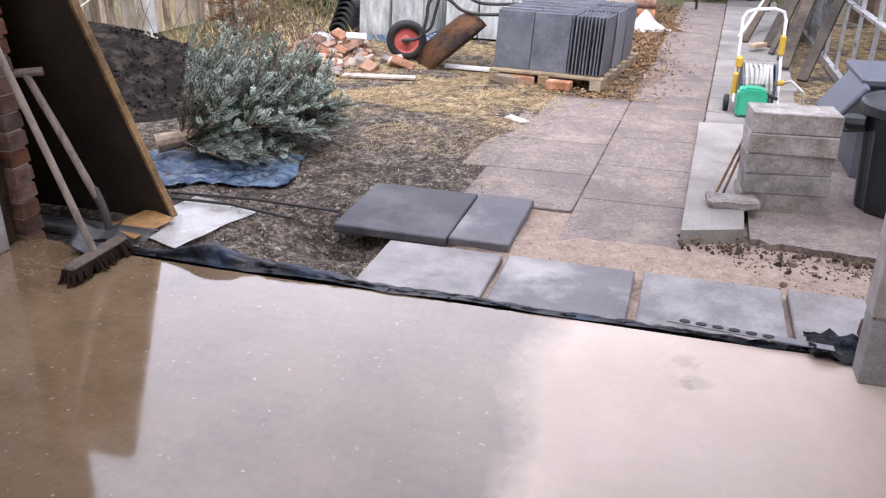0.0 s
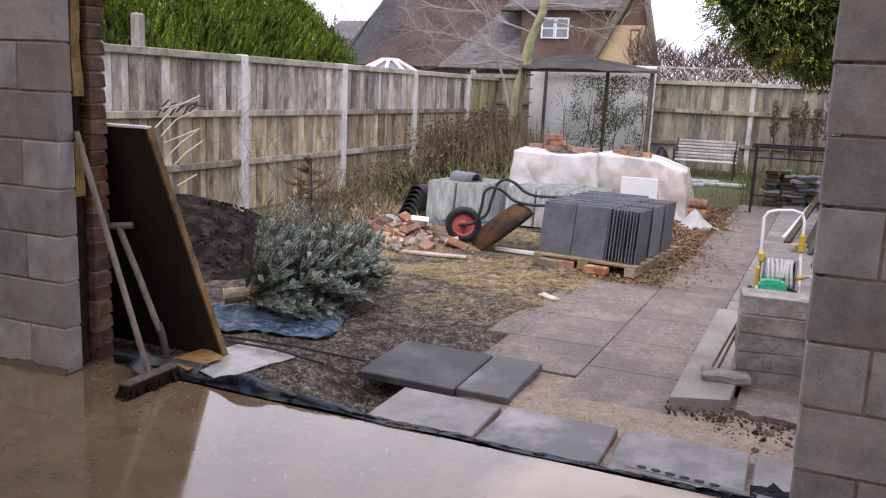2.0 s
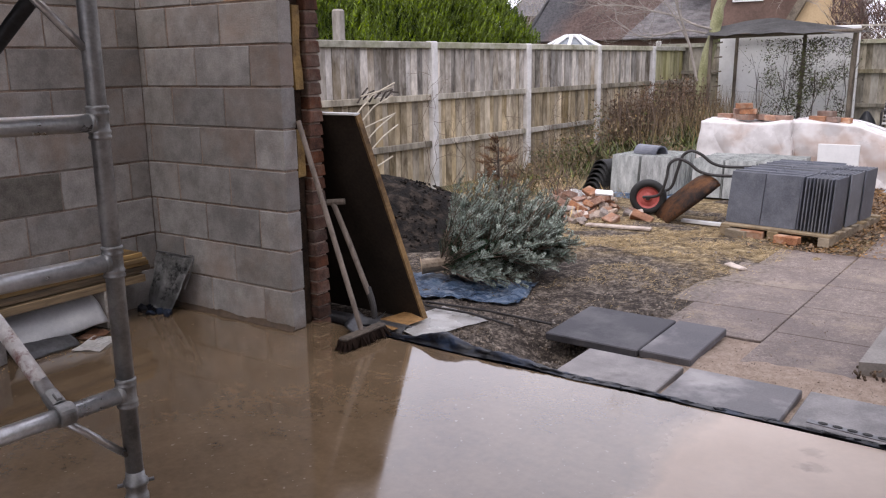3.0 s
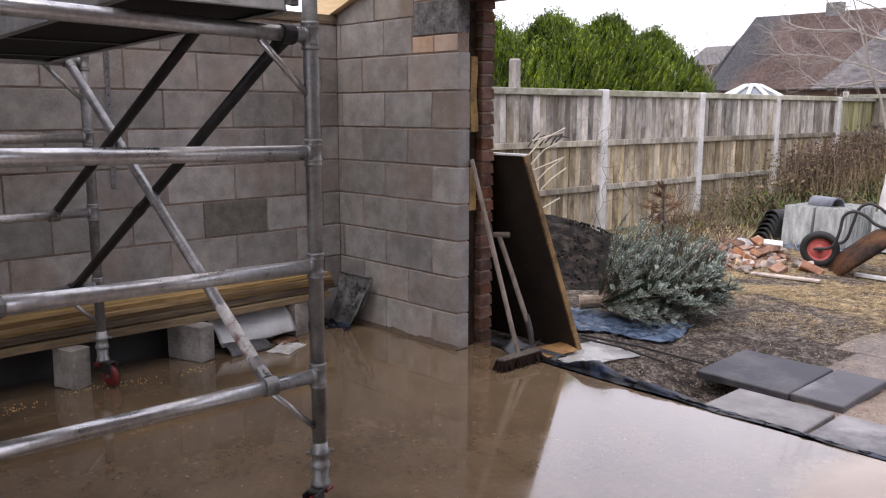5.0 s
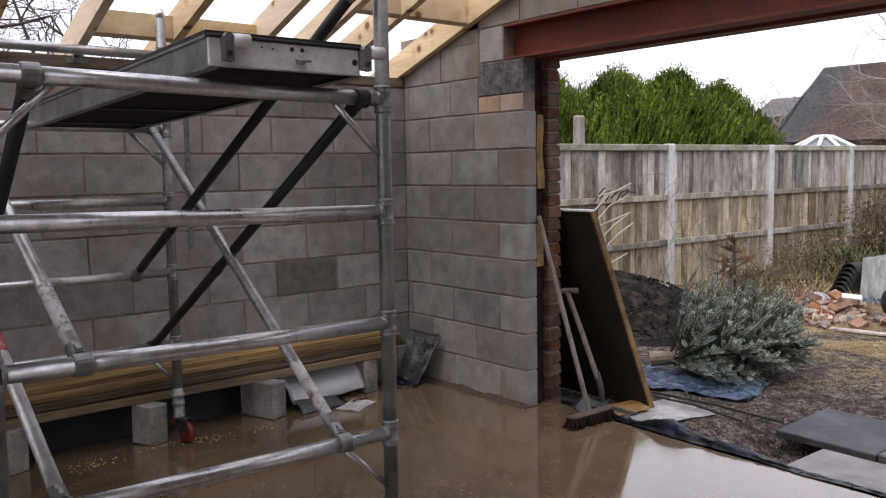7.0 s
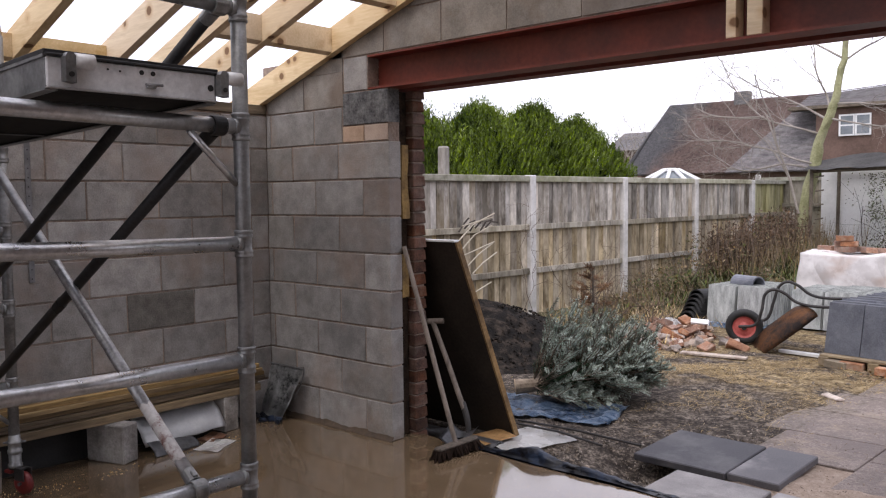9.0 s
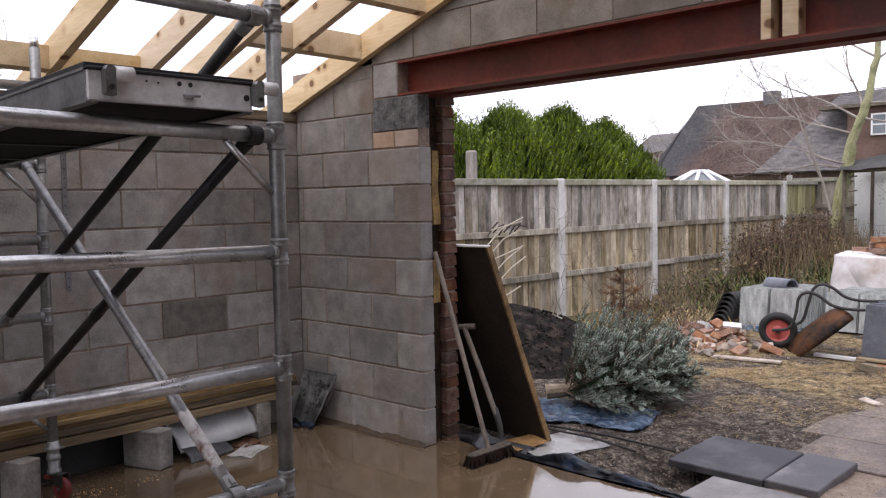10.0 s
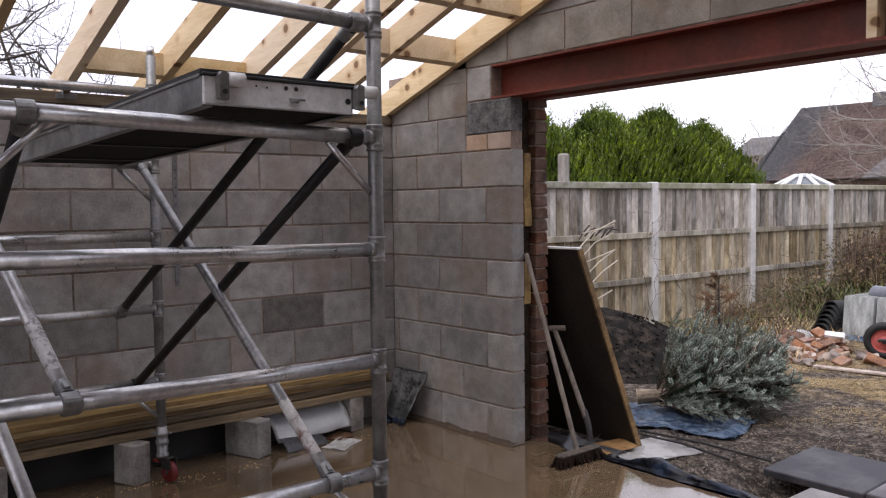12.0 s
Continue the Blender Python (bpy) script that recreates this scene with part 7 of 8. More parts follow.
garden_path = thing("garden_path", "worn pinkish-grey concrete slab path", "path", (3.5, 4, -0.13), kind="structure")
part("joint_filler", prism(bmesh.new(), [(2.66, 1.5), (3.34, 1.13), (3.885, 1.13), (4.35, 9.4), (3.82, 9.4), (3.45, 4.0), (2.95, 4.0)], "z", -0.17, -0.1285), M_SANDGRIT, garden_path)
y = 1.12
while y < 9.4:
    piece_slab(garden_path, 3.335, 3.885, y, y + 0.596, -0.124, 0.05, M_PATH)
    y += 0.605
for y0, y1, x0 in ((1.52, 2.10, 2.72), (2.11, 2.72, 2.56), (2.73, 3.34, 2.62), (3.35, 3.95, 2.74)):
    piece_slab(garden_path, x0, 3.327, y0, y1, -0.126, 0.05, M_PATH)
side_path = thing("side_path", "pale uneven flagstones beside the path", "path", (4.3, 6, -0.12), kind="structure")
y = 3.30
while y < 9.6:
    d = rng.uniform(0.36, 0.46)
    piece_slab(side_path, 3.895, 4.52 + rng.uniform(-0.03, 0.03), y, y + d - 0.02, -0.105, 0.05, M_FLAG, "flagstone")
    y += d
bm = bmesh.new()
n = 24
pts = [(3.885 + 0.10 * i / n + 0.02 * noise.noise(Vector((i, 0, 0))), 1.25 + 2.05 * i / n) for i in range(n + 1)]
pts2 = [(4.27 - 0.10 * (1 - i / n) + 0.012 * noise.noise(Vector((i, 5, 0))), 1.35 + 1.97 * i / n) for i in range(n + 1)]
prism(bm, pts + pts2[::-1], "z", -0.14, -0.068)
solo("kerb_strip", bm, M_FLAG, "raised pale concrete strip with a broken end", "concrete strip", kind="structure")
bm = bmesh.new()
edge = [(4.20 + 0.9 * i / 20, 1.33 - 0.12 * i / 20 + 0.04 * noise.noise(Vector((i * 0.7, 1, 0))) + 0.03 * noise.noise(Vector((i * 2.3, 4, 0)))) for i in range(21)]
prism(bm, edge + [(5.3, 3.4), (4.27, 3.4)], "z", -0.22, -0.108)
solo("concrete_pad", bm, M_PATH, "old concrete pad with a broken edge", "concrete", kind="structure")

# -- five blocks stacked flat
for k in range(5):
    m = Matrix.Translation((4.362 + rng.uniform(-0.012, 0.012), 1.84 + rng.uniform(-0.008, 0.008), -0.108 + 0.1025 * k)) @ Matrix.Rotation(0.10 + rng.uniform(-0.02, 0.02), 4, "Z")
    bm = cube(-0.207, 0.207, -0.1075, 0.1075, 0, 0.1015, 0.004, m, 0.002)
    solo("concrete_block", bm, M_STACK, "pale concrete block laid flat in a stack", "concrete block", group="stacked concrete blocks")
bm = cube(-0.125, 0.125, -0.06, 0.06, 0, 0.055, 0.012, Matrix.Translation((4.13, 1.66, -0.066)) @ Matrix.Rotation(0.12, 4, "Z"), 0.012)
bmesh.ops.subdivide_edges(bm, edges=bm.edges[:], cuts=2, use_grid_fill=True)
solo("broken_block", rough_up(bm, 0.014, 15), M_STACK, "broken piece of concrete block on the strip", "concrete block")
for dx in (0.0, 0.035):
    solo("iron_rod", tube(bmesh.new(), (4.04 + dx, 1.72, -0.05), (4.20 + dx * 0.4, 2.02, 0.30), 0.007, 8), M_RUST, "thin rusty rod leaning on the block stack", "rod", group="rods by the block stack")

# -- black ribbed dustbin and grey compost bin
bin_ = thing("dustbin", "black ribbed plastic dustbin with a lid", "dustbin", (4.97, 1.98, -0.11))
mb = Matrix.Translation((4.97, 1.98, -0.108))
bm = lathe(bmesh.new(), [(0.205, 0), (0.215, 0.02), (0.255, 0.50)], mb, 48)
for i, v in enumerate(bm.verts):
    d = Vector((v.co.x - 4.97, v.co.y - 1.98, 0))
    v.co += d.normalized() * (0.008 if (i % 48) % 4 < 2 else -0.004)
part("bin_body", bm, M_BLACKPL, bin_)
part("lid", lathe(bmesh.new(), [(0.27, 0.49), (0.285, 0.50), (0.285, 0.545), (0.27, 0.56), (0.10, 0.60), (0.03, 0.605)], mb, 32), M_BLACKPL, bin_, "round lid with a thick rim", smooth=False)
part("bin_handle", path_tube(bmesh.new(), [mb @ Vector((-0.25, -0.06, 0.45)), mb @ Vector((-0.32, -0.02, 0.44)), mb @ Vector((-0.33, 0.03, 0.42)), mb @ Vector((-0.25, 0.07, 0.42))], 0.045, 10), M_BLACKPL, bin_, "bulky side grip")
comp = thing("compost_bin", "grey plastic compost bin with its lid flung open", "bin", (5.0, 2.75, -0.1))
bm = bmesh.new()
prism(bm, [(2.45, -0.108), (3.05, -0.108), (3.0, 0.44), (2.5, 0.40)], "x", 4.80, 5.42)
part("bin_body", bm, M_GREYPL, comp)
part("rim", cube(4.77, 5.45, 2.46, 3.04, 0.40, 0.45, 0.012), M_GREYPL, comp)
bm = cube(-0.28, 0.0, -0.26, 0.26, -0.015, 0.015, 0.01, Matrix.Translation((4.79, 2.62, 0.42)) @ Matrix.Rotation(-0.95, 4, "Y"))
part("lid", bm, M_GREYPL, comp, "open sloping grey lid")

# -- hose reel and green can
reel = thing("hose_reel", "hose reel cart with grey hose and yellow fittings", "hose reel", (4.42, 3.95, -0.1))
part("frame", path_tube(bmesh.new(), [(4.22, 3.80, -0.05), (4.22, 3.95, 0.25), (4.215, 3.98, 0.52), (4.24, 3.985, 0.565), (4.30, 3.99, 0.585), (4.42, 3.99, 0.595), (4.485, 3.985, 0.575), (4.505, 3.98, 0.52), (4.51, 3.95, 0.25), (4.52, 3.80, -0.05)], 0.012, 10), M_WHITEPL, reel, "pale tubular frame")
for x0, x1 in ((4.25, 4.265), (4.475, 4.49)):
    part("drum_flange", lathe(bmesh.new(), [(0.157, 0), (0.162, 0.004), (0.162, 0.011), (0.157, 0.015)], Matrix.Translation((x0, 3.90, 0.065)) @ Matrix.Rotation(math.pi / 2, 4, "Y"), 28), M_GREYPL, reel)
for k in range(14):
    rad = 0.122 if k < 7 else 0.142
    c = (4.275 + 0.028 * (k % 7) + (0.014 if k >= 7 else 0), 3.90, 0.065)
    ring = [Vector((c[0] + 0.008 * math.sin(a * 2 + k), c[1] + rad * math.cos(a), c[2] + rad * math.sin(a))) for a in [2 * math.pi * i / 22 for i in range(23)]]
    part("hose_coil", path_tube(bmesh.new(), ring, 0.0125, 7), M_HOSE, reel)
part("hose_tail", path_tube(bmesh.new(), [(4.49, 3.8, 0.1), (4.58, 3.75, 0.14), (4.66, 3.72, 0.08), (4.69, 3.74, -0.05), (4.66, 3.8, -0.095)], 0.0115, 8), M_HOSE, reel)
part("connector", tube(bmesh.new(), (4.48, 3.79, 0.105), (4.54, 3.765, 0.125), 0.019, 10), M_YELLOW, reel, "yellow hose connector")
part("grip_sleeve", cube(4.485, 4.525, 3.93, 3.98, 0.28, 0.42, 0.01), M_YELLOW, reel, "yellow grip")
part("bracket", cube(4.20, 4.235, 3.82, 3.90, -0.02, 0.16, 0.01), M_YELLOW, reel, "yellow bracket")
part("cap", cube(4.205, 4.25, 3.84, 3.92, 0.19, 0.27, 0.012), M_YELLOW, reel, "yellow cap")
part("wheel", lathe(bmesh.new(), [(0.03, 0), (0.055, 0.003), (0.06, 0.02), (0.055, 0.037), (0.03, 0.04)], Matrix.Translation((4.15, 3.78, -0.045)) @ Matrix.Rotation(math.pi / 2, 4, "Y"), 18), M_RUBBER, reel, "small black wheel")
can = thing("green_can", "green plastic can with a black spout", "can", (4.33, 3.66, -0.1))
bm = prism(bmesh.new(), [(4.23, -0.098), (4.43, -0.098), (4.43, 0.07), (4.39, 0.105), (4.27, 0.105), (4.23, 0.08)], "y", 3.60, 3.73)
bmesh.ops.bevel(bm, geom=bm.edges[:], offset=0.015, segments=2, affect="EDGES")
part("can_body", bm, M_GREEN, can)
part("spout", tube(bmesh.new(), (4.42, 3.66, 0.06), (4.50, 3.655, 0.03), 0.012, 8), M_RUBBER, can, "black spout")

# -- greenhouse side, leaning timbers, chair
gh = thing("greenhouse", "old aluminium greenhouse with cloudy panes", "greenhouse", (5.3, 5.2, -0.1))
M_CLOUDY = surf("cloudy_pane", (0.09, 0.10, 0.10), (0.24, 0.26, 0.26), 2, 20, (0.15, 0.35), 0.0)
for k in range(9):
    yy = 3.4 + 0.61 * k
    part("glazing_bar", cube(5.10, 5.13, yy - 0.014, yy + 0.014, -0.1, 1.45, 0.003), M_ALU, gh)
    if k in (2, 3, 4, 5, 6, 7):
        part("pane", cube(5.112, 5.118, yy + 0.016, yy + 0.594, -0.04 if k > 3 else 0.55, 1.40), M_CLOUDY, gh)
part("eave_bar", cube(5.09, 5.14, 3.38, 8.32, 1.45, 1.50, 0.004), M_ALU, gh)
part("sill_bar", cube(5.09, 5.14, 3.38, 8.32, 0.50, 0.53, 0.004), M_ALU, gh)
part("base_bar", cube(5.09, 5.14, 3.38, 8.32, -0.11, -0.04, 0.004), M_ALU, gh)
part("rear_wall", cube(6.2, 6.24, 3.38, 8.32, -0.1, 2.0), M_PERGOLA, gh, "dark wall behind the greenhouse")
chair = thing("garden_chair", "white tubular garden chair inside the greenhouse", "chair", (5.5, 3.9, -0.1))
part("back_frame", path_tube(bmesh.new(), [(5.35, 4.1, -0.1), (5.35, 4.1, 0.36), (5.36, 4.1, 0.42), (5.42, 4.1, 0.45), (5.64, 4.1, 0.45), (5.70, 4.1, 0.42), (5.71, 4.1, 0.36), (5.71, 4.1, -0.1)], 0.016, 8), M_WHITE, chair)
part("seat", cube(5.35, 5.71, 3.72, 4.09, 0.16, 0.19, 0.01), M_WHITE, chair)
for x in (5.36, 5.70):
    part("leg", tube(bmesh.new(), (x, 3.74, -0.1), (x, 3.74, 0.165), 0.014, 8), M_WHITE, chair)
for k, (x0, y0, x1, y1, z1, w) in enumerate(((4.70, 5.3, 5.02, 6.3, 0.78, 0.14), (4.72, 5.7, 5.05, 6.5, 0.90, 0.10), (4.66, 6.0, 5.05, 6.6, 0.95, 0.07), (4.66, 6.4, 5.02, 7.0, 0.75, 0.16), (4.80, 4.8, 5.06, 5.3, 0.55, 0.12), (4.45, 6.6, 4.95, 8.2, 0.62, 0.09), (4.42, 6.9, 4.98, 8.6, 0.55, 0.05))):
    m, ln = basis((x0, y0, -0.07), (x1, y1, z1))
    bm = cube(-w * 0.36, w * 0.36, -0.016, 0.016, 0, ln, 0.003, m)
    solo("leaning_plank", bm, M_WHITE if k == 6 else M_LEADWOOD, "old plank leaning along the greenhouse" if k != 6 else "white painted batten leaning along the greenhouse", "plank", group="leaning planks")
solo("door_leaf", cube(-0.4, 0.4, -0.02, 0.02, 0, 1.2, 0.004, Matrix.Translation((4.92, 7.3, -0.08)) @ Matrix.Rotation(1.5, 4, "Z") @ Matrix.Rotation(-0.14, 4, "X")), M_PERGOLA, "dark old board leaning on its long edge", "board")
solo("offcut", cube(-0.10, 0.10, -0.04, 0.04, 0, 0.04, 0.004, Matrix.Translation((4.55, 6.2, -0.05)) @ Matrix.Rotation(0.9, 4, "Z")), M_CUT, "short timber offcut on the flagstones", "timber")

# -- black workbench frame with stacked pots and tiles
wb = thing("workbench_frame", "rusty black iron bench frame", "bench frame", (4.45, 9.2, 0))
for x in (3.99, 4.86):
    for yy in (8.95, 9.55):
        part("leg", cube(x - 0.016, x + 0.016, yy - 0.016, yy + 0.016, -0.1, 0.80), M_IRON, wb)
    part("side_rail", cube(x - 0.014, x + 0.014, 8.966, 9.534, 0.775, 0.80), M_IRON, wb)
for yy in (8.95, 9.55):
    part("top_rail", cube(3.93, 4.95, yy - 0.02, yy + 0.02, 0.80, 0.83), M_IRON, wb)
    part("lower_rail", cube(4.006, 4.844, yy - 0.012, yy + 0.012, 0.66 if yy < 9 else 0.1, 0.68 if yy < 9 else 0.12), M_IRON, wb)
for k in range(34):
    col, lev = k % 4, k // 4
    x, z = 4.22 + 0.19 * col + rng.uniform(-0.02, 0.02), -0.07 + 0.055 * lev
    solo("roof_tile", cube(-0.085, 0.085, -0.15, 0.15, 0, 0.045, 0.006, Matrix.Translation((x, 9.95 + 0.12 * (col % 2), z)) @ Matrix.Rotation(rng.uniform(-0.35, 0.35), 4, "Z") @ Matrix.Rotation(rng.uniform(-0.06, 0.06), 4, "Y")), rng.choice((M_SLATE, M_TILEPACK, M_BRICK, M_PERGOLA)), "old roof tile in an untidy stack", "roof tile", group="tiles under the bench frame")
bench = thing("garden_bench", "slatted garden bench with black iron ends", "bench", (3.2, 12.1, 0))
for k in range(6):
    part("back_slat", cube(2.58, 3.62, 12.30 + 0.02 * k, 12.325 + 0.02 * k, 0.26 + 0.054 * k, 0.296 + 0.054 * k, 0.004), M_BENCH, bench)
for k in range(4):
    part("seat_slat", cube(2.58, 3.62, 11.92 + 0.09 * k, 11.98 + 0.09 * k, 0.215, 0.235, 0.004), M_BENCH, bench)
for x in (2.60, 3.59):
    part("bench_end", path_tube(bmesh.new(), [(x, 12.42, 0.58), (x, 12.32, 0.28), (x, 12.30, -0.06)], 0.018, 8), M_IRON, bench)
    part("bench_front_leg", tube(bmesh.new(), (x, 11.93, -0.06), (x, 11.93, 0.40), 0.018, 8), M_IRON, bench)
    part("armrest", path_tube(bmesh.new(), [(x, 12.33, 0.40), (x, 12.1, 0.44), (x, 11.93, 0.40)], 0.018, 8), M_IRON, bench)
for k, (x, yy, z, w) in enumerate(((2.85, 11.05, -0.055, 0.52), (3.50, 11.25, -0.055, 0.46), (3.0, 11.42, -0.05, 0.62), (2.72, 11.12, -0.012, 0.40))):
    solo("pale_board", cube(-w / 2 - 0.1, w / 2 + 0.1, -0.16, 0.16, 0, 0.04, 0.004, Matrix.Translation((x, yy, z)) @ Matrix.Rotation(rng.uniform(-0.15, 0.15), 4, "Z")), M_TILEPACK, "pale flat slab lying before the bench", "slab", group="slabs before the bench")
bm = crumpled(2.15, 2.62, 11.7, 12.2, -0.06, 0.05, 14, 9, 0.2, lift=lambda u, v: 0.48 * math.sin(math.pi * u) * math.sin(math.pi * v))
solo("black_sack", bm, M_BLACKPL, "bulging black sack beside the bench", "sack", smooth=True)

# ---- building materials on the grass ----
# -- slates on a pallet
PM = Matrix.Translation((2.30, 4.27, -0.125)) @ Matrix.Rotation(-0.16, 4, "Z")
pallet = thing("pallet", "low pale wooden pallet under the slates", "pallet", (2.8, 4.8, -0.125))
for k in range(7):
    part("deck_board", cube(0.0, 0.96, 0.02 + 0.2 * k, 0.12 + 0.2 * k, 0.075, 0.095, 0.002, PM), M_PALLET, pallet)
for k in range(3):
    part("bearer", cube(0.0 + 0.43 * k, 0.09 + 0.43 * k, 0.0, 1.34, 0.0, 0.074, 0.002, PM), M_PALLET, pallet)
slates = thing("slate_stack", "stack of dark grey roofing slates stood on edge", "slates", (2.8, 4.8, -0.03))
bm = cube(0, 0.31, 0, 0.011, 0, 0.46, 0.002)
s_face = bpy.data.meshes.new("slate")
bm.to_mesh(s_face)
bm.free()
s_face.materials.append(M_SLATE)


def stand(m):
    ob = new("slate", s_face)
    ob.parent = slates
    ob.matrix_parent_inverse = standing(slates).inverted()
    ob.matrix_basis = m
    return ob


for c in range(2):
    for k in range(46):
        m = PM @ Matrix.Translation((0.0 + 0.318 * c + rng.uniform(-0.005, 0.005), 0.10 + 0.024 * k, 0.096 + rng.uniform(0, 0.004) + (0.012 if k % 7 == 3 else 0))) @ Matrix.Rotation(-0.20, 4, "X")
        stand(m)
for row in range(3):
    for k in range(10):
        m = PM @ Matrix.Translation((0.66 + 0.029 * k + rng.uniform(-0.003, 0.003), 0.08 + 0.36 * row + 0.02 * row, 0.096 + rng.uniform(0, 0.006))) @ Matrix.Rotation(math.pi / 2, 4, "Z") @ Matrix.Rotation(0.05, 4, "X")
        stand(m)
for k, (u, v) in enumerate(((0.18, -0.02), (0.42, -0.03), (0.30, 0.0))):
    solo("brick", cube(-0.1, 0.1, -0.05, 0.05, 0, 0.065, 0.004, PM @ Matrix.Translation((u + 0.2 * (k == 1), v, 0.004)) @ Matrix.Rotation(0.2 * k - 0.2, 4, "Z")), M_ORANGE if k else M_PALLET, "loose orange brick under the pallet's edge", "brick", group="bricks under the pallet")

# -- two wrapped brick packs with loose bricks on them
def wrapped(x0, x1, y0, y1, z0, z1, slump, seed):
    bm = bmesh.new()
    box(bm, x0, x1, y0, y1, z0, z1)
    bmesh.ops.subdivide_edges(bm, edges=bm.edges[:], cuts=22, use_grid_fill=True)
    for v in bm.verts:
        f = (v.co.z - z0) / (z1 - z0)
        pleat = abs(noise.noise(Vector((v.co.x * 5 + v.co.z * 1.5, v.co.y * 5, v.co.z * 0.8 + seed)))) * (1.15 - f)
        v.co += Vector((v.co.x - (x0 + x1) / 2, v.co.y - (y0 + y1) / 2, 0)).normalized() * pleat * 0.07
        n = noise.noise_vector(v.co * 2.4 + Vector((seed, 0, 0)))
        n2 = noise.noise_vector(Vector((v.co.x * 7, v.co.y * 7, v.co.z * 2.0 + seed)))
        v.co += n * 0.035 + Vector((n2.x, n2.y, n2.z * 0.6)) * 0.022
        if slump:
            u = (v.co.x - x0) / (x1 - x0)
            v.co.z -= 0.33 * max(0.0, u - 0.45) ** 1.4 * f
            v.co.x += 0.10 * (1 - f) * u
        else:
            v.co.x -= 0.04 * (1 - f) * (1 - (v.co.x - x0) / (x1 - x0))
    bmesh.ops.smooth_vert(bm, verts=bm.verts[:], factor=0.2, use_axis_x=True, use_axis_y=True, use_axis_z=True)
    return bm


G = -0.10
solo("brick_pack", wrapped(1.12, 2.20, 7.35, 8.15, G, 0.66, False, 0.0), M_WRAP, "pack of bricks shrouded in milky polythene", "brick pack", group="wrapped brick packs", smooth=True)
solo("brick_pack", wrapped(2.18, 3.22, 7.55, 8.35, G, 0.67, True, 5.0), M_WRAP, "pack of bricks in slumped milky polythene", "brick pack", group="wrapped brick packs", smooth=True)
solo("white_sheet", cube(2.50, 2.95, 7.43, 7.46, -0.12, 0.42, 0.003, Matrix.Translation((0, 0, 0))), M_WHITE, "white sheet tucked into the pack's wrap", "sheet")
for k in range(15):
    x, z = ((1.30, 0.665), (1.42, 0.665), (1.58, 0.665), (1.50, 0.735), (1.60, 0.735), (1.55, 0.805), (1.75, 0.665), (1.92, 0.665), (2.05, 0.665), (1.85, 0.665), (2.42, 0.66), (2.56, 0.655), (2.68, 0.64), (2.5, 0.72), (1.68, 0.665))[k]
    solo("brick", cube(-0.1, 0.1, -0.05, 0.05, 0, 0.065, 0.004, Matrix.Translation((x, 7.75 + rng.uniform(-0.12, 0.1), z)) @ Matrix.Rotation(rng.uniform(-0.5, 0.5), 4, "Z")), M_ORANGE, "loose orange brick on a wrapped pack", "brick", group="loose bricks on the packs")
solo("white_bag", crumpled(3.30, 3.68, 7.0, 7.35, heap_z(3.5, 7.2), 0.05, 12, 9, 0.4, lift=lambda u, v: 0.20 * (1 - abs(2 * u - 1)) * v), M_WHITE, "crumpled white plastic bag on the ground", "bag", smooth=True)
for k in range(2):
    solo("clay_pipe", tube(bmesh.new(), (3.28, 7.75 + 0.1 * k, 0.0 + 0.12 * k), (3.52, 7.72 + 0.1 * k, 0.0 + 0.12 * k), 0.06, 16), M_ORANGE, "short orange clay pipe beside the packs", "pipe", group="clay pipes")

# -- grey tiles stood in two packs, ridge tiles
tiles = thing("tile_stack", "weathered grey concrete tiles stood in two packs", "roof tiles", (1.3, 5.5, -0.1))
bm = bmesh.new()
prism(bm, [(0, 0), (0.33, 0), (0.33, 0.022), (0.27, 0.022), (0.25, 0.032), (0.20, 0.032), (0.18, 0.022), (0.12, 0.022), (0.10, 0.032), (0.05, 0.032), (0.03, 0.022), (0, 0.022)], "z", 0, 0.42)
t_me = bpy.data.meshes.new("tile")
bmesh.ops.recalc_face_normals(bm, faces=bm.faces[:])
bm.to_mesh(t_me)
bm.free()
t_me.materials.append(M_TILEPACK)
TM = Matrix.Translation((0.62, 5.72, -0.055)) @ Matrix.Rotation(-0.10, 4, "Z")
for c in range(2):
    for k in range(20):
        ob = new("tile", t_me)
        ob.parent = tiles
        ob.matrix_parent_inverse = standing(tiles).inverted()
        ob.matrix_basis = TM @ Matrix.Translation((0.36 * c + rng.uniform(-0.006, 0.006), 0.036 * k, 0.004 * c + rng.uniform(0, 0.006))) @ Matrix.Rotation(-0.10, 4, "X")
solo("blue_pallet", cube(0.0, 0.80, -0.02, 0.72, -0.075, -0.004, 0.004, TM), M_TARP, "low blue pallet under the grey tiles", "pallet")


def half_round(m, r, length, th=0.015):
    bm = bmesh.new()
    n = 12
    o = [(r * math.cos(math.pi * i / n), r * math.sin(math.pi * i / n)) for i in range(n + 1)] + [((r - th) * math.cos(math.pi * (n - i) / n), (r - th) * math.sin(math.pi * (n - i) / n)) for i in range(n + 1)]
    prism(bm, o, "y", 0, length)
    bm.transform(m)
    return bm


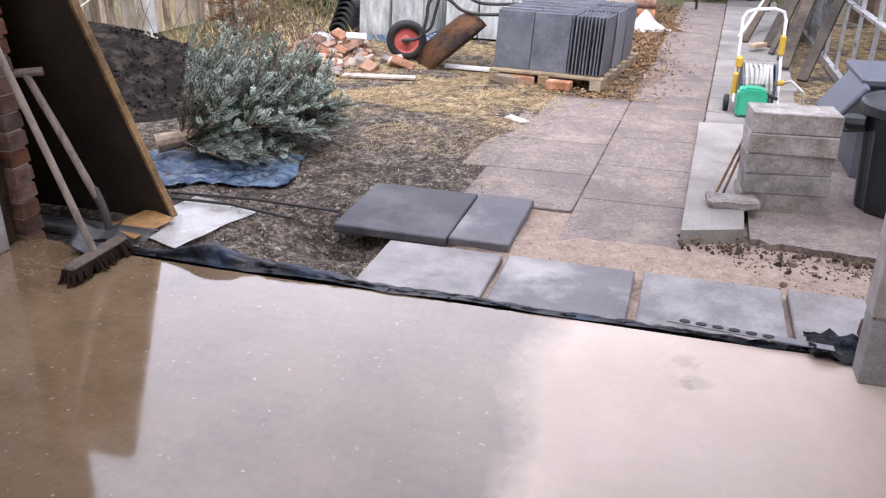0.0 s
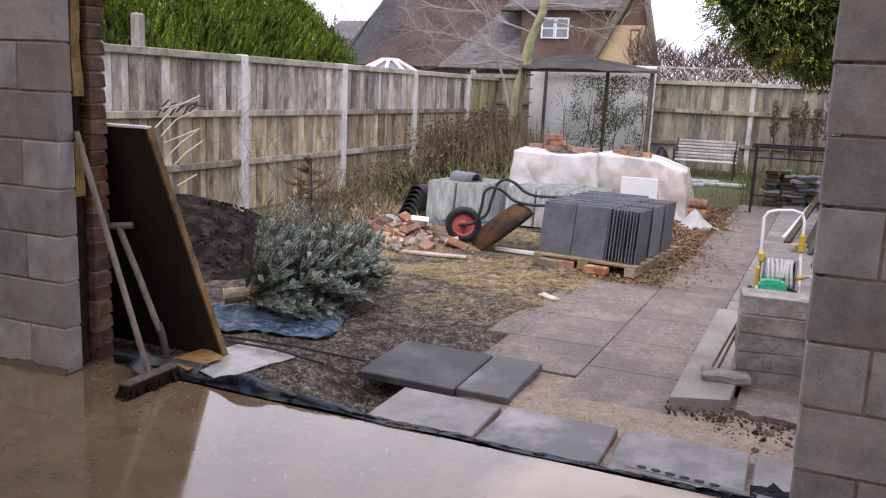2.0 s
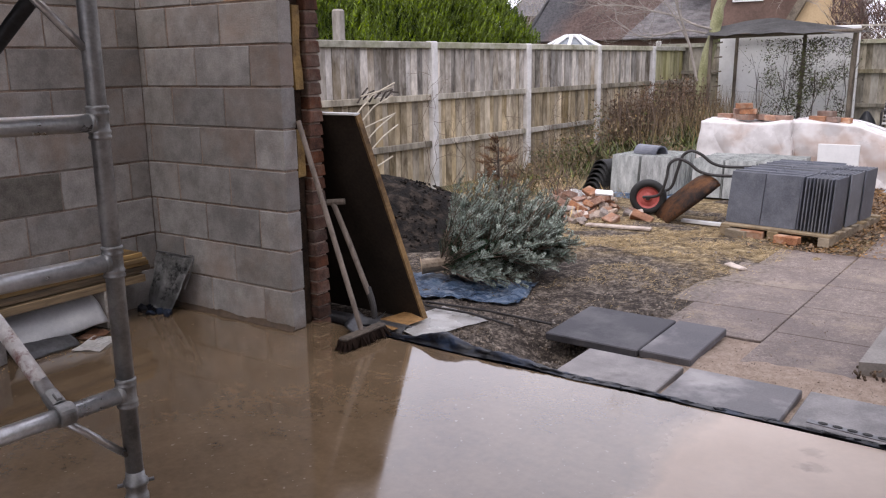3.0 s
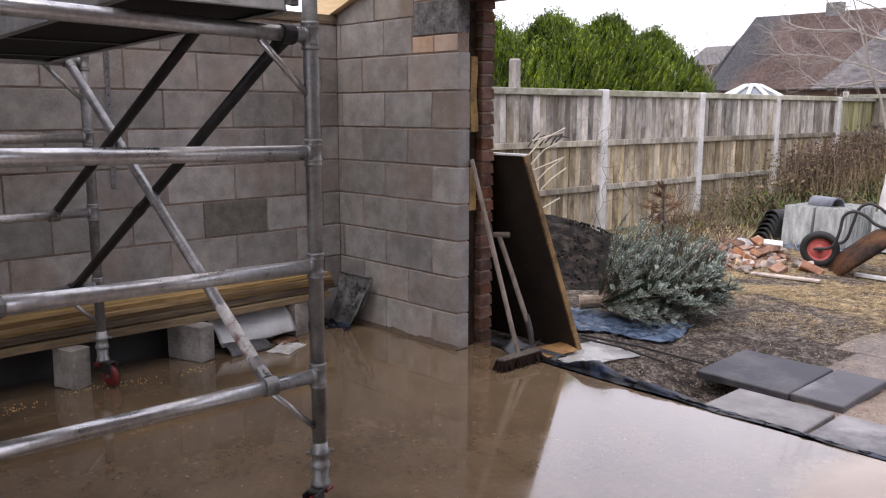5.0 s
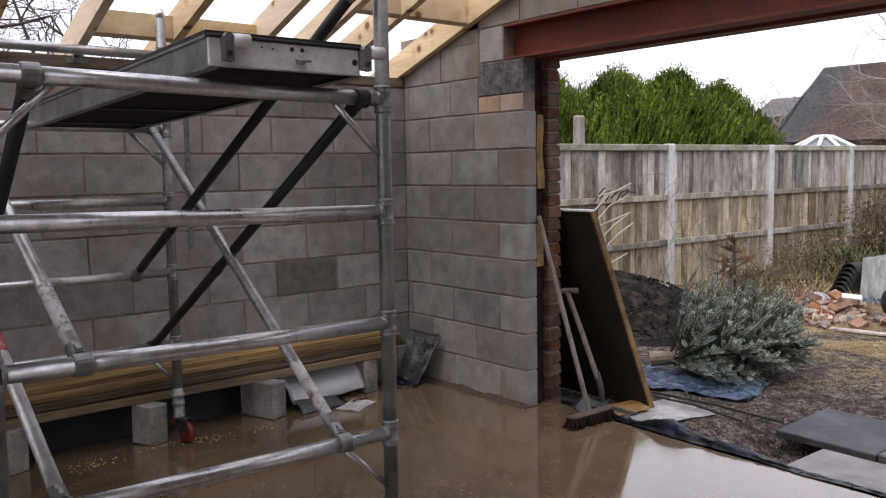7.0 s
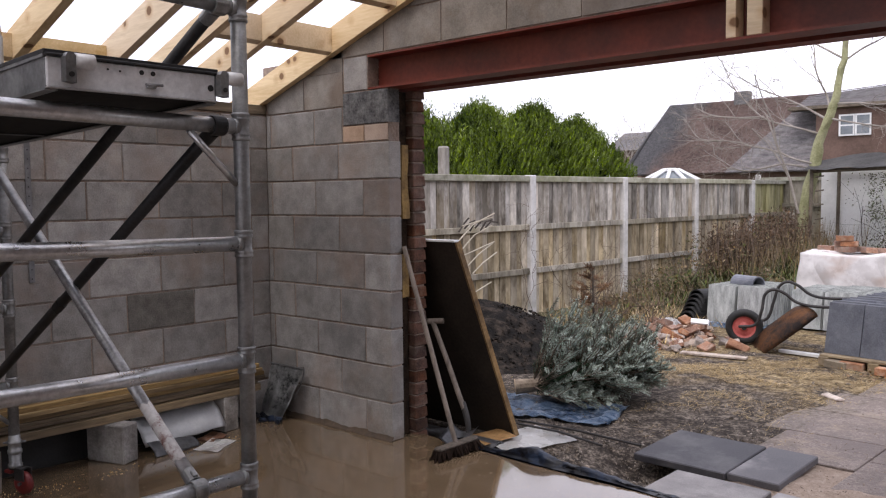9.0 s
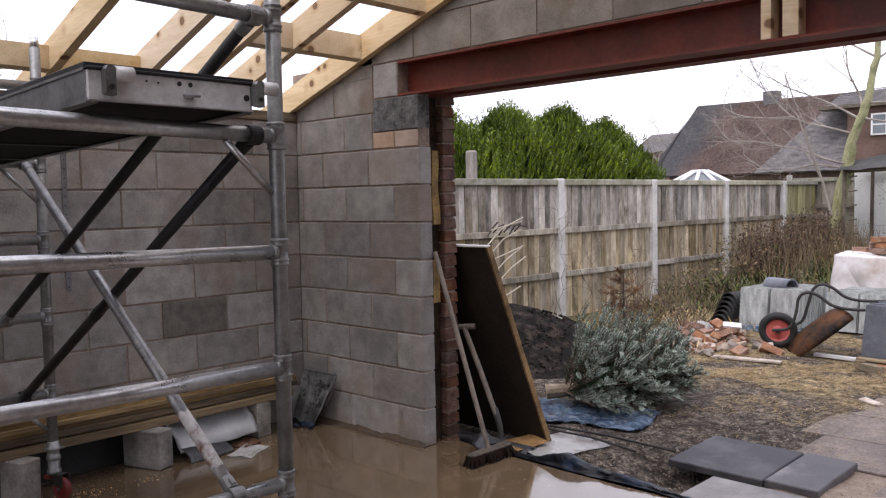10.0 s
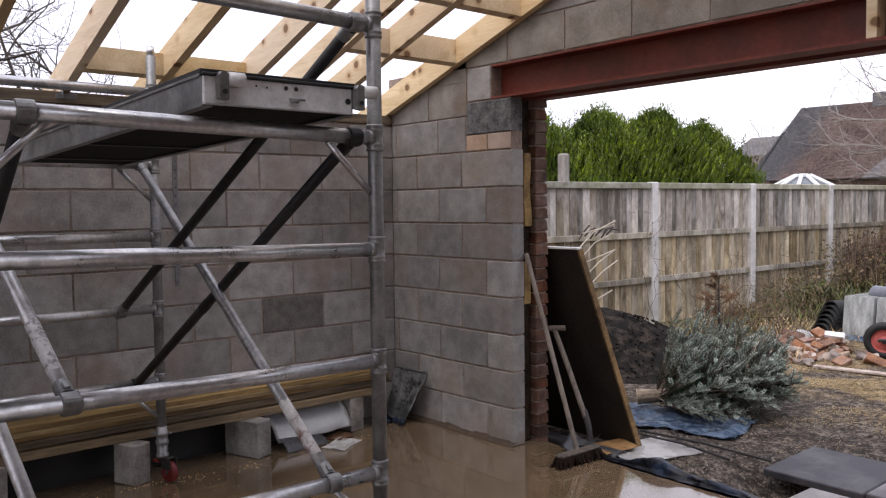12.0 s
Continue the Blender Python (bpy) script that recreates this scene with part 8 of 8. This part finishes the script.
solo("ridge_tile", half_round(TM @ Matrix.Translation((0.50, 0.25, 0.425)) @ Matrix.Rotation(1.25, 4, "Z"), 0.10, 0.34), M_SLATE, "dark half-round ridge tile on the tile stack", "ridge tile")
for k in range(6):
    solo("ridge_tile", half_round(Matrix.Translation((0.36 + 0.01 * k, 5.75 + 0.03 * k, -0.11 + 0.05 * k)) @ Matrix.Rotation(-0.4, 4, "Z"), 0.14, 0.40), M_RUBBER, "black half-round ridge tile in a nested stack", "ridge tile", group="nested ridge tiles")
rear = thing("tile_stack", "weathered grey concrete tiles behind the barrow", "roof tiles", (1.9, 6.2, -0.1))
TM2 = Matrix.Translation((1.46, 6.02, -0.09)) @ Matrix.Rotation(-0.06, 4, "Z")
for c in range(3):
    for k in range(24 - 3 * (c == 0)):
        ob = new("tile", t_me)
        ob.parent = rear
        ob.matrix_parent_inverse = standing(rear).inverted()
        ob.matrix_basis = TM2 @ Matrix.Translation((0.35 * c + rng.uniform(-0.006, 0.006), 0.036 * k, rng.uniform(0, 0.008))) @ Matrix.Rotation(-0.14, 4, "X")

M_RIM = surf("faded_red", (0.36, 0.06, 0.05), (0.55, 0.14, 0.12), 9, 60, (0.5, 0.7), 0.1)

# -- wheelbarrow tipped over on the rubble
wbw = thing("wheelbarrow", "tipped old wheelbarrow with a rusty tray and red wheel", "wheelbarrow", (1.6, 4.7, -0.1))
wm = Matrix.Translation((1.42, 4.80, 0.07)) @ Matrix.Rotation(0.35, 4, "Z") @ Matrix.Rotation(math.pi / 2 + 0.10, 4, "X")
tyre = part("wheel", hoop(bmesh.new(), [(0.112, -0.035), (0.150, -0.045), (0.175, -0.03), (0.183, 0), (0.175, 0.03), (0.150, 0.045), (0.112, 0.035)], wm, 36), M_RUBBER, wbw, "black rubber tyre", smooth=True)
part("rim", hoop(bmesh.new(), [(0.026, -0.04), (0.05, -0.022), (0.095, -0.018), (0.114, -0.034), (0.114, 0.034), (0.095, 0.018), (0.05, 0.022), (0.026, 0.04)], wm, 28), M_RIM, tyre, "faded red wheel rim")
part("hub", lathe(bmesh.new(), [(0.022, -0.06), (0.026, -0.05), (0.026, 0.05), (0.022, 0.06)], wm, 14), M_IRON, tyre)
for yy, dz, dx in ((4.66, 0.0, 0.0), (4.98, 0.05, 0.02)):
    part("handle_tube", path_tube(bmesh.new(), curved([(1.42, yy, 0.085), (1.58, yy + 0.01, 0.12 + dz * 0.5), (1.64, yy + 0.02, 0.27 + dz), (1.66 + dx, yy + 0.04, 0.42 + dz), (1.74 + dx, yy + 0.06, 0.475 + dz), (1.84 + dx, yy + 0.08, 0.44 + dz), (1.94 + dx, yy + 0.11, 0.36 + dz), (2.10, yy + 0.16, 0.325 + dz), (2.42, yy + 0.25, 0.33 + dz)]), 0.015, 10), M_IRON, wbw, "bent black tube handle")
    part("grip", tube(bmesh.new(), (2.36, yy + 0.235, 0.322 + dz), (2.49, yy + 0.27, 0.337 + dz), 0.023, 10), M_WHITEPL, wbw, "pale hand grip")
bm = bmesh.new()
n = 12
o = Vector((1.645, 4.52, -0.13))
eu, ev_ = Vector((0.60, -0.06, 0.50)).normalized(), Vector((-0.245, 0.346, 0.025)).normalized()
en = eu.cross(ev_).normalized()
def pan(i, j):
    a, b = 2 * i / n - 1, 2 * j / n - 1
    u, v = a * math.sqrt(1 - 0.16 * b * b), b * math.sqrt(1 - 0.16 * a * a)
    return o + eu * 0.37 * (u + 1) + ev_ * 0.285 * (v + 0.9) - en * 0.06 * max(abs(a), abs(b)) ** 4


g = [[bm.verts.new(pan(i, j)) for i in range(n + 1)] for j in range(n + 1)]
for j in range(n):
    for i in range(n):
        bm.faces.new((g[j][i], g[j][i + 1], g[j + 1][i + 1], g[j + 1][i]))
bmesh.ops.solidify(bm, geom=bm.faces[:], thickness=0.010)
part("tray", bm, M_RUST, wbw, "rusty dished steel tray", smooth=True)

# -- rubble
r7 = random.Random(77)
bm = cube(-0.07, 0.07, -0.05, 0.05, -0.03, 0.03, 0.006, None, 0.012)
half_me = bpy.data.meshes.new("brick_piece")
bm.to_mesh(half_me)
bm.free()
half_me.materials.append(M_ORANGE)
lump_me = bpy.data.meshes.new("lump")
bm = cube(-0.055, 0.055, -0.045, 0.045, -0.025, 0.03, 0.012, None, 0.016)
bm.to_mesh(lump_me)
bm.free()
lump_me.materials.append(M_RUBBLE)
for k in range(85):
    x, yy = r7.gauss(0.80, 0.34), r7.gauss(4.62, 0.32)
    if yy < 4.0 or x > 1.5:
        continue
    br = r7.random() < 0.55
    ob = tagged(new("brick_piece" if br else "rubble_lump", half_me if br else lump_me), "broken orange brick in the rubble" if br else "pale mortar lump in the rubble", "rubble", "rubble pile")
    pile = 0.12 * math.exp(-((x - 0.7) ** 2 + (yy - 4.75) ** 2) / 0.12)
    ob.matrix_basis = Matrix.LocRotScale((x, yy, heap_z(x, yy) + 0.02 + pile * r7.random()), Euler((r7.uniform(-0.6, 0.6), r7.uniform(-0.6, 0.6), r7.uniform(0, 3))), Vector((r7.uniform(0.7, 1.5), r7.uniform(0.7, 1.3), r7.uniform(0.5, 1.2))) * r7.uniform(0.5, 1.2))
for k in range(16):
    x, yy = r7.gauss(0.62, 0.22), r7.gauss(4.78, 0.20)
    ob = tagged(new("brick_piece", half_me), "broken orange brick in the rubble", "rubble", "rubble pile")
    ob.matrix_basis = Matrix.LocRotScale((x, yy, heap_z(x, yy) + 0.05 + 0.09 * r7.random()), Euler((r7.uniform(-0.5, 0.5), r7.uniform(-0.5, 0.5), r7.uniform(0, 3))), Vector((1.5, 1.05, 1.1)) * r7.uniform(0.8, 1.1))
solo("white_plank", cube(-0.31, 0.31, -0.05, 0.05, 0, 0.02, 0.003, Matrix.Translation((1.40, 4.10, -0.125)) @ Matrix.Rotation(0.14, 4, "Z")), M_RUBBLE, "pale plank lying before the rubble", "plank")
solo("white_plank", cube(-0.22, 0.22, -0.03, 0.03, 0, 0.03, 0.003, Matrix.Translation((2.05, 4.62, -0.12)) @ Matrix.Rotation(-0.1, 4, "Z")), M_WHITE, "white batten by the pallet", "plank")
solo("white_offcut", cube(-0.09, 0.09, -0.06, 0.06, 0, 0.03, 0.003, Matrix.Translation((0.88, 4.95, 0.03)) @ Matrix.Rotation(0.4, 4, "Z") @ Matrix.Rotation(0.25, 4, "X"), 0.01), M_SHEET, "white board offcut on the rubble", "offcut")
solo("flat_stone", cube(-0.10, 0.10, -0.035, 0.035, 0, 0.03, 0.008, Matrix.Translation((2.76, 3.12, -0.135)) @ Matrix.Rotation(-0.6, 4, "Z"), 0.01), M_RUBBLE, "flat reddish stone on the straw", "stone")
solo("white_stick", tube(bmesh.new(), (0.2, 6.1, -0.02), (0.75, 5.85, 0.0), 0.014, 8), M_WHITE, "white stick lying in the weeds", "stick")
solo("pale_sack", crumpled(0.15, 0.62, 4.95, 5.4, heap_z(0.4, 5.2), 0.10, 12, 7, 0.2, lift=lambda u, v: 0.12 * math.sin(3.1 * u) * math.sin(3.1 * v)), M_SHEET, "pale crumpled sack behind the fir", "sack", smooth=True)

# ---- houses beyond ----
HY = 34.0
house = thing("far_house", "brick house with brown and grey tiled roofs", "house", (-7, HY, 0))


def sheet(pts, th=0.12):
    bm = bmesh.new()
    bm.faces.new([bm.verts.new(p) for p in pts])
    bmesh.ops.solidify(bm, geom=bm.faces[:], thickness=th)
    return bm


def tiled(parent, a, b, c, d, rows, mat):
    """Roof slope with courses: a-b is the eave, d-c the ridge; each course laps the one below."""
    a, b, c, d = (Vector(p) for p in (a, b, c, d))
    nrm = (b - a).cross(d - a).normalized()
    roof_part = part("roof", sheet([a, b, c, d], 0.06), mat, parent)
    for r in range(rows):
        f0, f1 = r / rows, min(1.0, (r + 1.12) / rows)
        p = [a.lerp(d, f0) + nrm * 0.09, b.lerp(c, f0) + nrm * 0.09, b.lerp(c, f1) + nrm * 0.065, a.lerp(d, f1) + nrm * 0.065]
        part("tile_course", sheet(p, 0.03), mat, roof_part)
    return roof_part


# hip end (dark), main brown slope, grey cross slope, upper grey slope
tiled(house, (-19.6, HY + 5.5, 2.4), (-16.1, HY, 2.4), (-15.3, HY + 3.1, 6.05), (-15.4, HY + 3.3, 6.05), 18, M_ROOFDARK)
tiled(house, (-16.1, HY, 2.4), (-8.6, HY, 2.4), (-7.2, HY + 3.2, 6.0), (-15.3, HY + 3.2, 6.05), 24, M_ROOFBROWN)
tiled(house, (-10.9, HY - 0.3, 2.4), (-6.9, HY - 0.3, 2.4), (-6.9, HY + 2.4, 5.55), (-8.3, HY + 2.4, 5.55), 24, M_ROOFGREY)
tiled(house, (-8.3, HY + 0.6, 5.0), (-2.6, HY + 0.6, 5.2), (-2.2, HY + 3.4, 6.35), (-8.3, HY + 3.4, 6.0), 9, M_ROOFGREY)
part("chimney", cube(-11.8, -11.1, HY + 2.9, HY + 3.4, 5.5, 6.45), M_ROOFDARK, house)
part("chimney", cube(-4.9, -4.2, HY + 2.9, HY + 3.5, 5.6, 6.75), M_HOUSEBRICK, house)
part("wall", cube(-15.4, -2.2, HY + 0.3, HY + 0.6, -0.1, 2.5), M_HOUSEBRICK, house)
part("upper_wall", cube(-7.1, -2.5, HY + 0.25, HY + 0.7, 2.4, 5.15), M_HOUSEBRICK, house)
part("eave_board", cube(-8.2, -2.7, HY - 0.05, HY + 0.62, 5.05, 5.19), M_PERGOLA, house)
for x0 in (-6.15, -5.51):
    w = part("window", cube(x0, x0 + 0.62, HY + 0.16, HY + 0.26, 3.85, 4.75), M_WHITE, house, "white casement window")
    part("pane", cube(x0 + 0.08, x0 + 0.56, HY + 0.145, HY + 0.158, 3.92, 4.26), M_GLASS, w)
    part("pane", cube(x0 + 0.08, x0 + 0.56, HY + 0.145, HY + 0.158, 4.33, 4.68), M_GLASS, w)
part("roof_light", cube(-9.85, -9.6, HY + 0.55, HY + 0.75, 3.05, 3.5), M_GLASS, house)
# gable end, brick above and yellow render below
part("gable", prism(bmesh.new(), [(-3.35, -0.1), (-0.75, -0.1), (-0.75, 2.5), (-1.15, 4.35), (-2.6, 4.35), (-3.35, 3.1)], "y", HY - 1.2, HY - 0.8), M_RENDER, house, "yellow rendered gable")
part("gable_top", prism(bmesh.new(), [(-2.6, 4.36), (-1.15, 4.36), (-1.6, 6.2)], "y", HY - 1.2, HY - 0.8), M_HOUSEBRICK, house, "brick gable peak")
part("verge", prism(bmesh.new(), [(-3.75, 2.7), (-3.45, 2.6), (-1.55, 6.15), (-1.62, 6.55)], "y", HY - 1.45, HY - 0.6), M_PERGOLA, house)
part("verge", prism(bmesh.new(), [(-0.55, 2.0), (-0.78, 2.2), (-1.62, 6.15), (-1.58, 6.55)], "y", HY - 1.45, HY - 0.6), M_PERGOLA, house)
w = part("window", cube(-1.95, -1.55, HY - 1.25, HY - 1.19, 3.15, 4.2), M_HOUSEBRICK, house, "narrow gable window")
part("pane", cube(-1.88, -1.62, HY - 1.265, HY - 1.252, 3.2, 4.1), M_RENDER, w)
dish = lathe(bmesh.new(), [(0.03, 0.0), (0.17, 0.04), (0.21, 0.08), (0.18, 0.065)], Matrix.Translation((-0.62, HY - 1.5, 3.6)) @ Matrix.Rotation(1.3, 4, "X"), 20)
part("satellite_dish", dish, M_TILEPACK, house, "grey satellite dish")
house2 = thing("distant_house", "small distant brick house", "house", (-27, 60, 0))
part("wall", cube(-32, -26, 60, 66, -0.1, 5.2), M_HOUSEBRICK, house2)
part("roof", prism(bmesh.new(), [(59.4, 5.2), (66.6, 5.2), (63, 6.9)], "x", -32.3, -25.7), M_ROOFDARK, house2)
w = part("window", cube(-28.4, -26.8, 59.9, 59.99, 3.6, 4.6), M_WHITE, house2)
part("pane", cube(-28.3, -26.9, 59.86, 59.895, 3.7, 4.5), M_GLASS, w)

r9 = random.Random(91)
items = []
for k in range(2600):
    c = Vector((-5.7 + r9.gauss(0, 0.75), HY - 0.4 + r9.gauss(0, 0.3), 2.6 * r9.random() ** 0.5))
    c.z -= 0.5 * abs(c.x + 5.7) ** 1.5 * 0.5
    dv = unit(r9)
    items.append((c, c + dv * 0.2, dv.cross(unit(r9)).normalized() * 0.07))
bush = thing("tall_bush", "olive green bush against the far house", "bush", (-5.7, HY - 0.4, 0))
cards("foliage", items, M_WEED, parent=bush)
cons = thing("conservatory_roof", "white ribbed conservatory roof behind the fence", "conservatory", (-3.4, 13.0, 0))
cm = Matrix.Translation((-3.35, 12.9, 0))
part("glass_roof", lathe(bmesh.new(), [(1.16, 1.45), (0.14, 1.96)], cm, 10), M_GLASS, cons)
for k in range(10):
    a = 2 * math.pi * k / 10
    part("rib", tube(bmesh.new(), cm @ Vector((1.18 * math.cos(a), 1.18 * math.sin(a), 1.46)), cm @ Vector((0.15 * math.cos(a), 0.15 * math.sin(a), 1.985)), 0.04, 6), M_WHITE, cons)
part("finial", lathe(bmesh.new(), [(0.19, 1.95), (0.19, 2.0), (0.05, 2.02)], cm, 12), M_WHITE, cons)
part("conservatory_wall", lathe(bmesh.new(), [(1.12, -0.1), (1.16, 1.45)], cm, 10), M_WHITE, cons)


# ---- bare trees against the sky ----
def bare_tree(x, y, h, seed, mat, label, r=0.12, depth=4):
    rr = random.Random(seed)
    t = thing("bare_tree", label, "tree", (x, y, -0.05), group="bare trees")
    bm = bmesh.new()
    path_tube(bm, [(x, y, -0.1), (x + 0.1, y, h * 0.25), (x, y + 0.1, h * 0.45)], r, 8, 0.7)
    for k in range(6):
        branching(bm, Vector((x + 0.02, y + 0.05, h * (0.26 + 0.033 * k))), Vector((rr.uniform(-1, 1), rr.uniform(-1, 1), rr.uniform(0.25, 1.0))).normalized(), h * 0.34, r * 0.40, depth, rr, 0.75, 3, 0.0, 5, 0.42)
    part("branchwork", bm, mat, t)


bare_tree(-9.5, -2.6, 7.0, 5, M_DARKTWIG, "dark bare crooked tree beyond the block wall", 0.14, 5)
bare_tree(-10.5, 0.6, 6.0, 9, M_DARKTWIG, "dark bare crooked tree beyond the block wall", 0.10, 5)
for k, (x, y, h) in enumerate(((-17.5, 40, 8.0), (-21, 44, 7.5), (1.5, 44, 6.5), (3.2, 46, 6.0), (-22.5, 30, 7.2))):
    bare_tree(x, y, h, 50 + k, M_TWIG if k != 2 else M_BARK, "far bare tree in winter twig", 0.10, 4)

# ---- the garden's loose things stand on its slope ----
FOLLOWS = ("ground", "garden_path", "side_path", "soil_mound", "soil_clods", "grit", "earth_crumbs", "sandy_grit", "crumbled_earth", "straw", "fallen_leaves", "bare_shrub", "dead_shrub", "bramble", "dead_weeds", "pale_grass", "green_weeds", "rough_grass", "dead_stalks", "brick_piece", "rubble_lump", "white_bag", "pale_sack", "fence_vine")


def middle(ob):
    """Where a thing stands, in plan."""
    if ob.type == "EMPTY" or ob.location.length > 0.001:
        return ob.location.x, ob.location.y
    c = [Vector(q) for q in ob.bound_box]
    return sum(q.x for q in c) / 8, sum(q.y for q in c) / 8


for ob in [o for o in scene.objects if o.parent is None and o.type in ("MESH", "EMPTY")]:
    x, y = middle(ob)
    if ob.name.split(".")[0] not in FOLLOWS and 0.9 < y < 13.3 and -2.2 < x < 6.3:
        ob.location.z += rise(y)
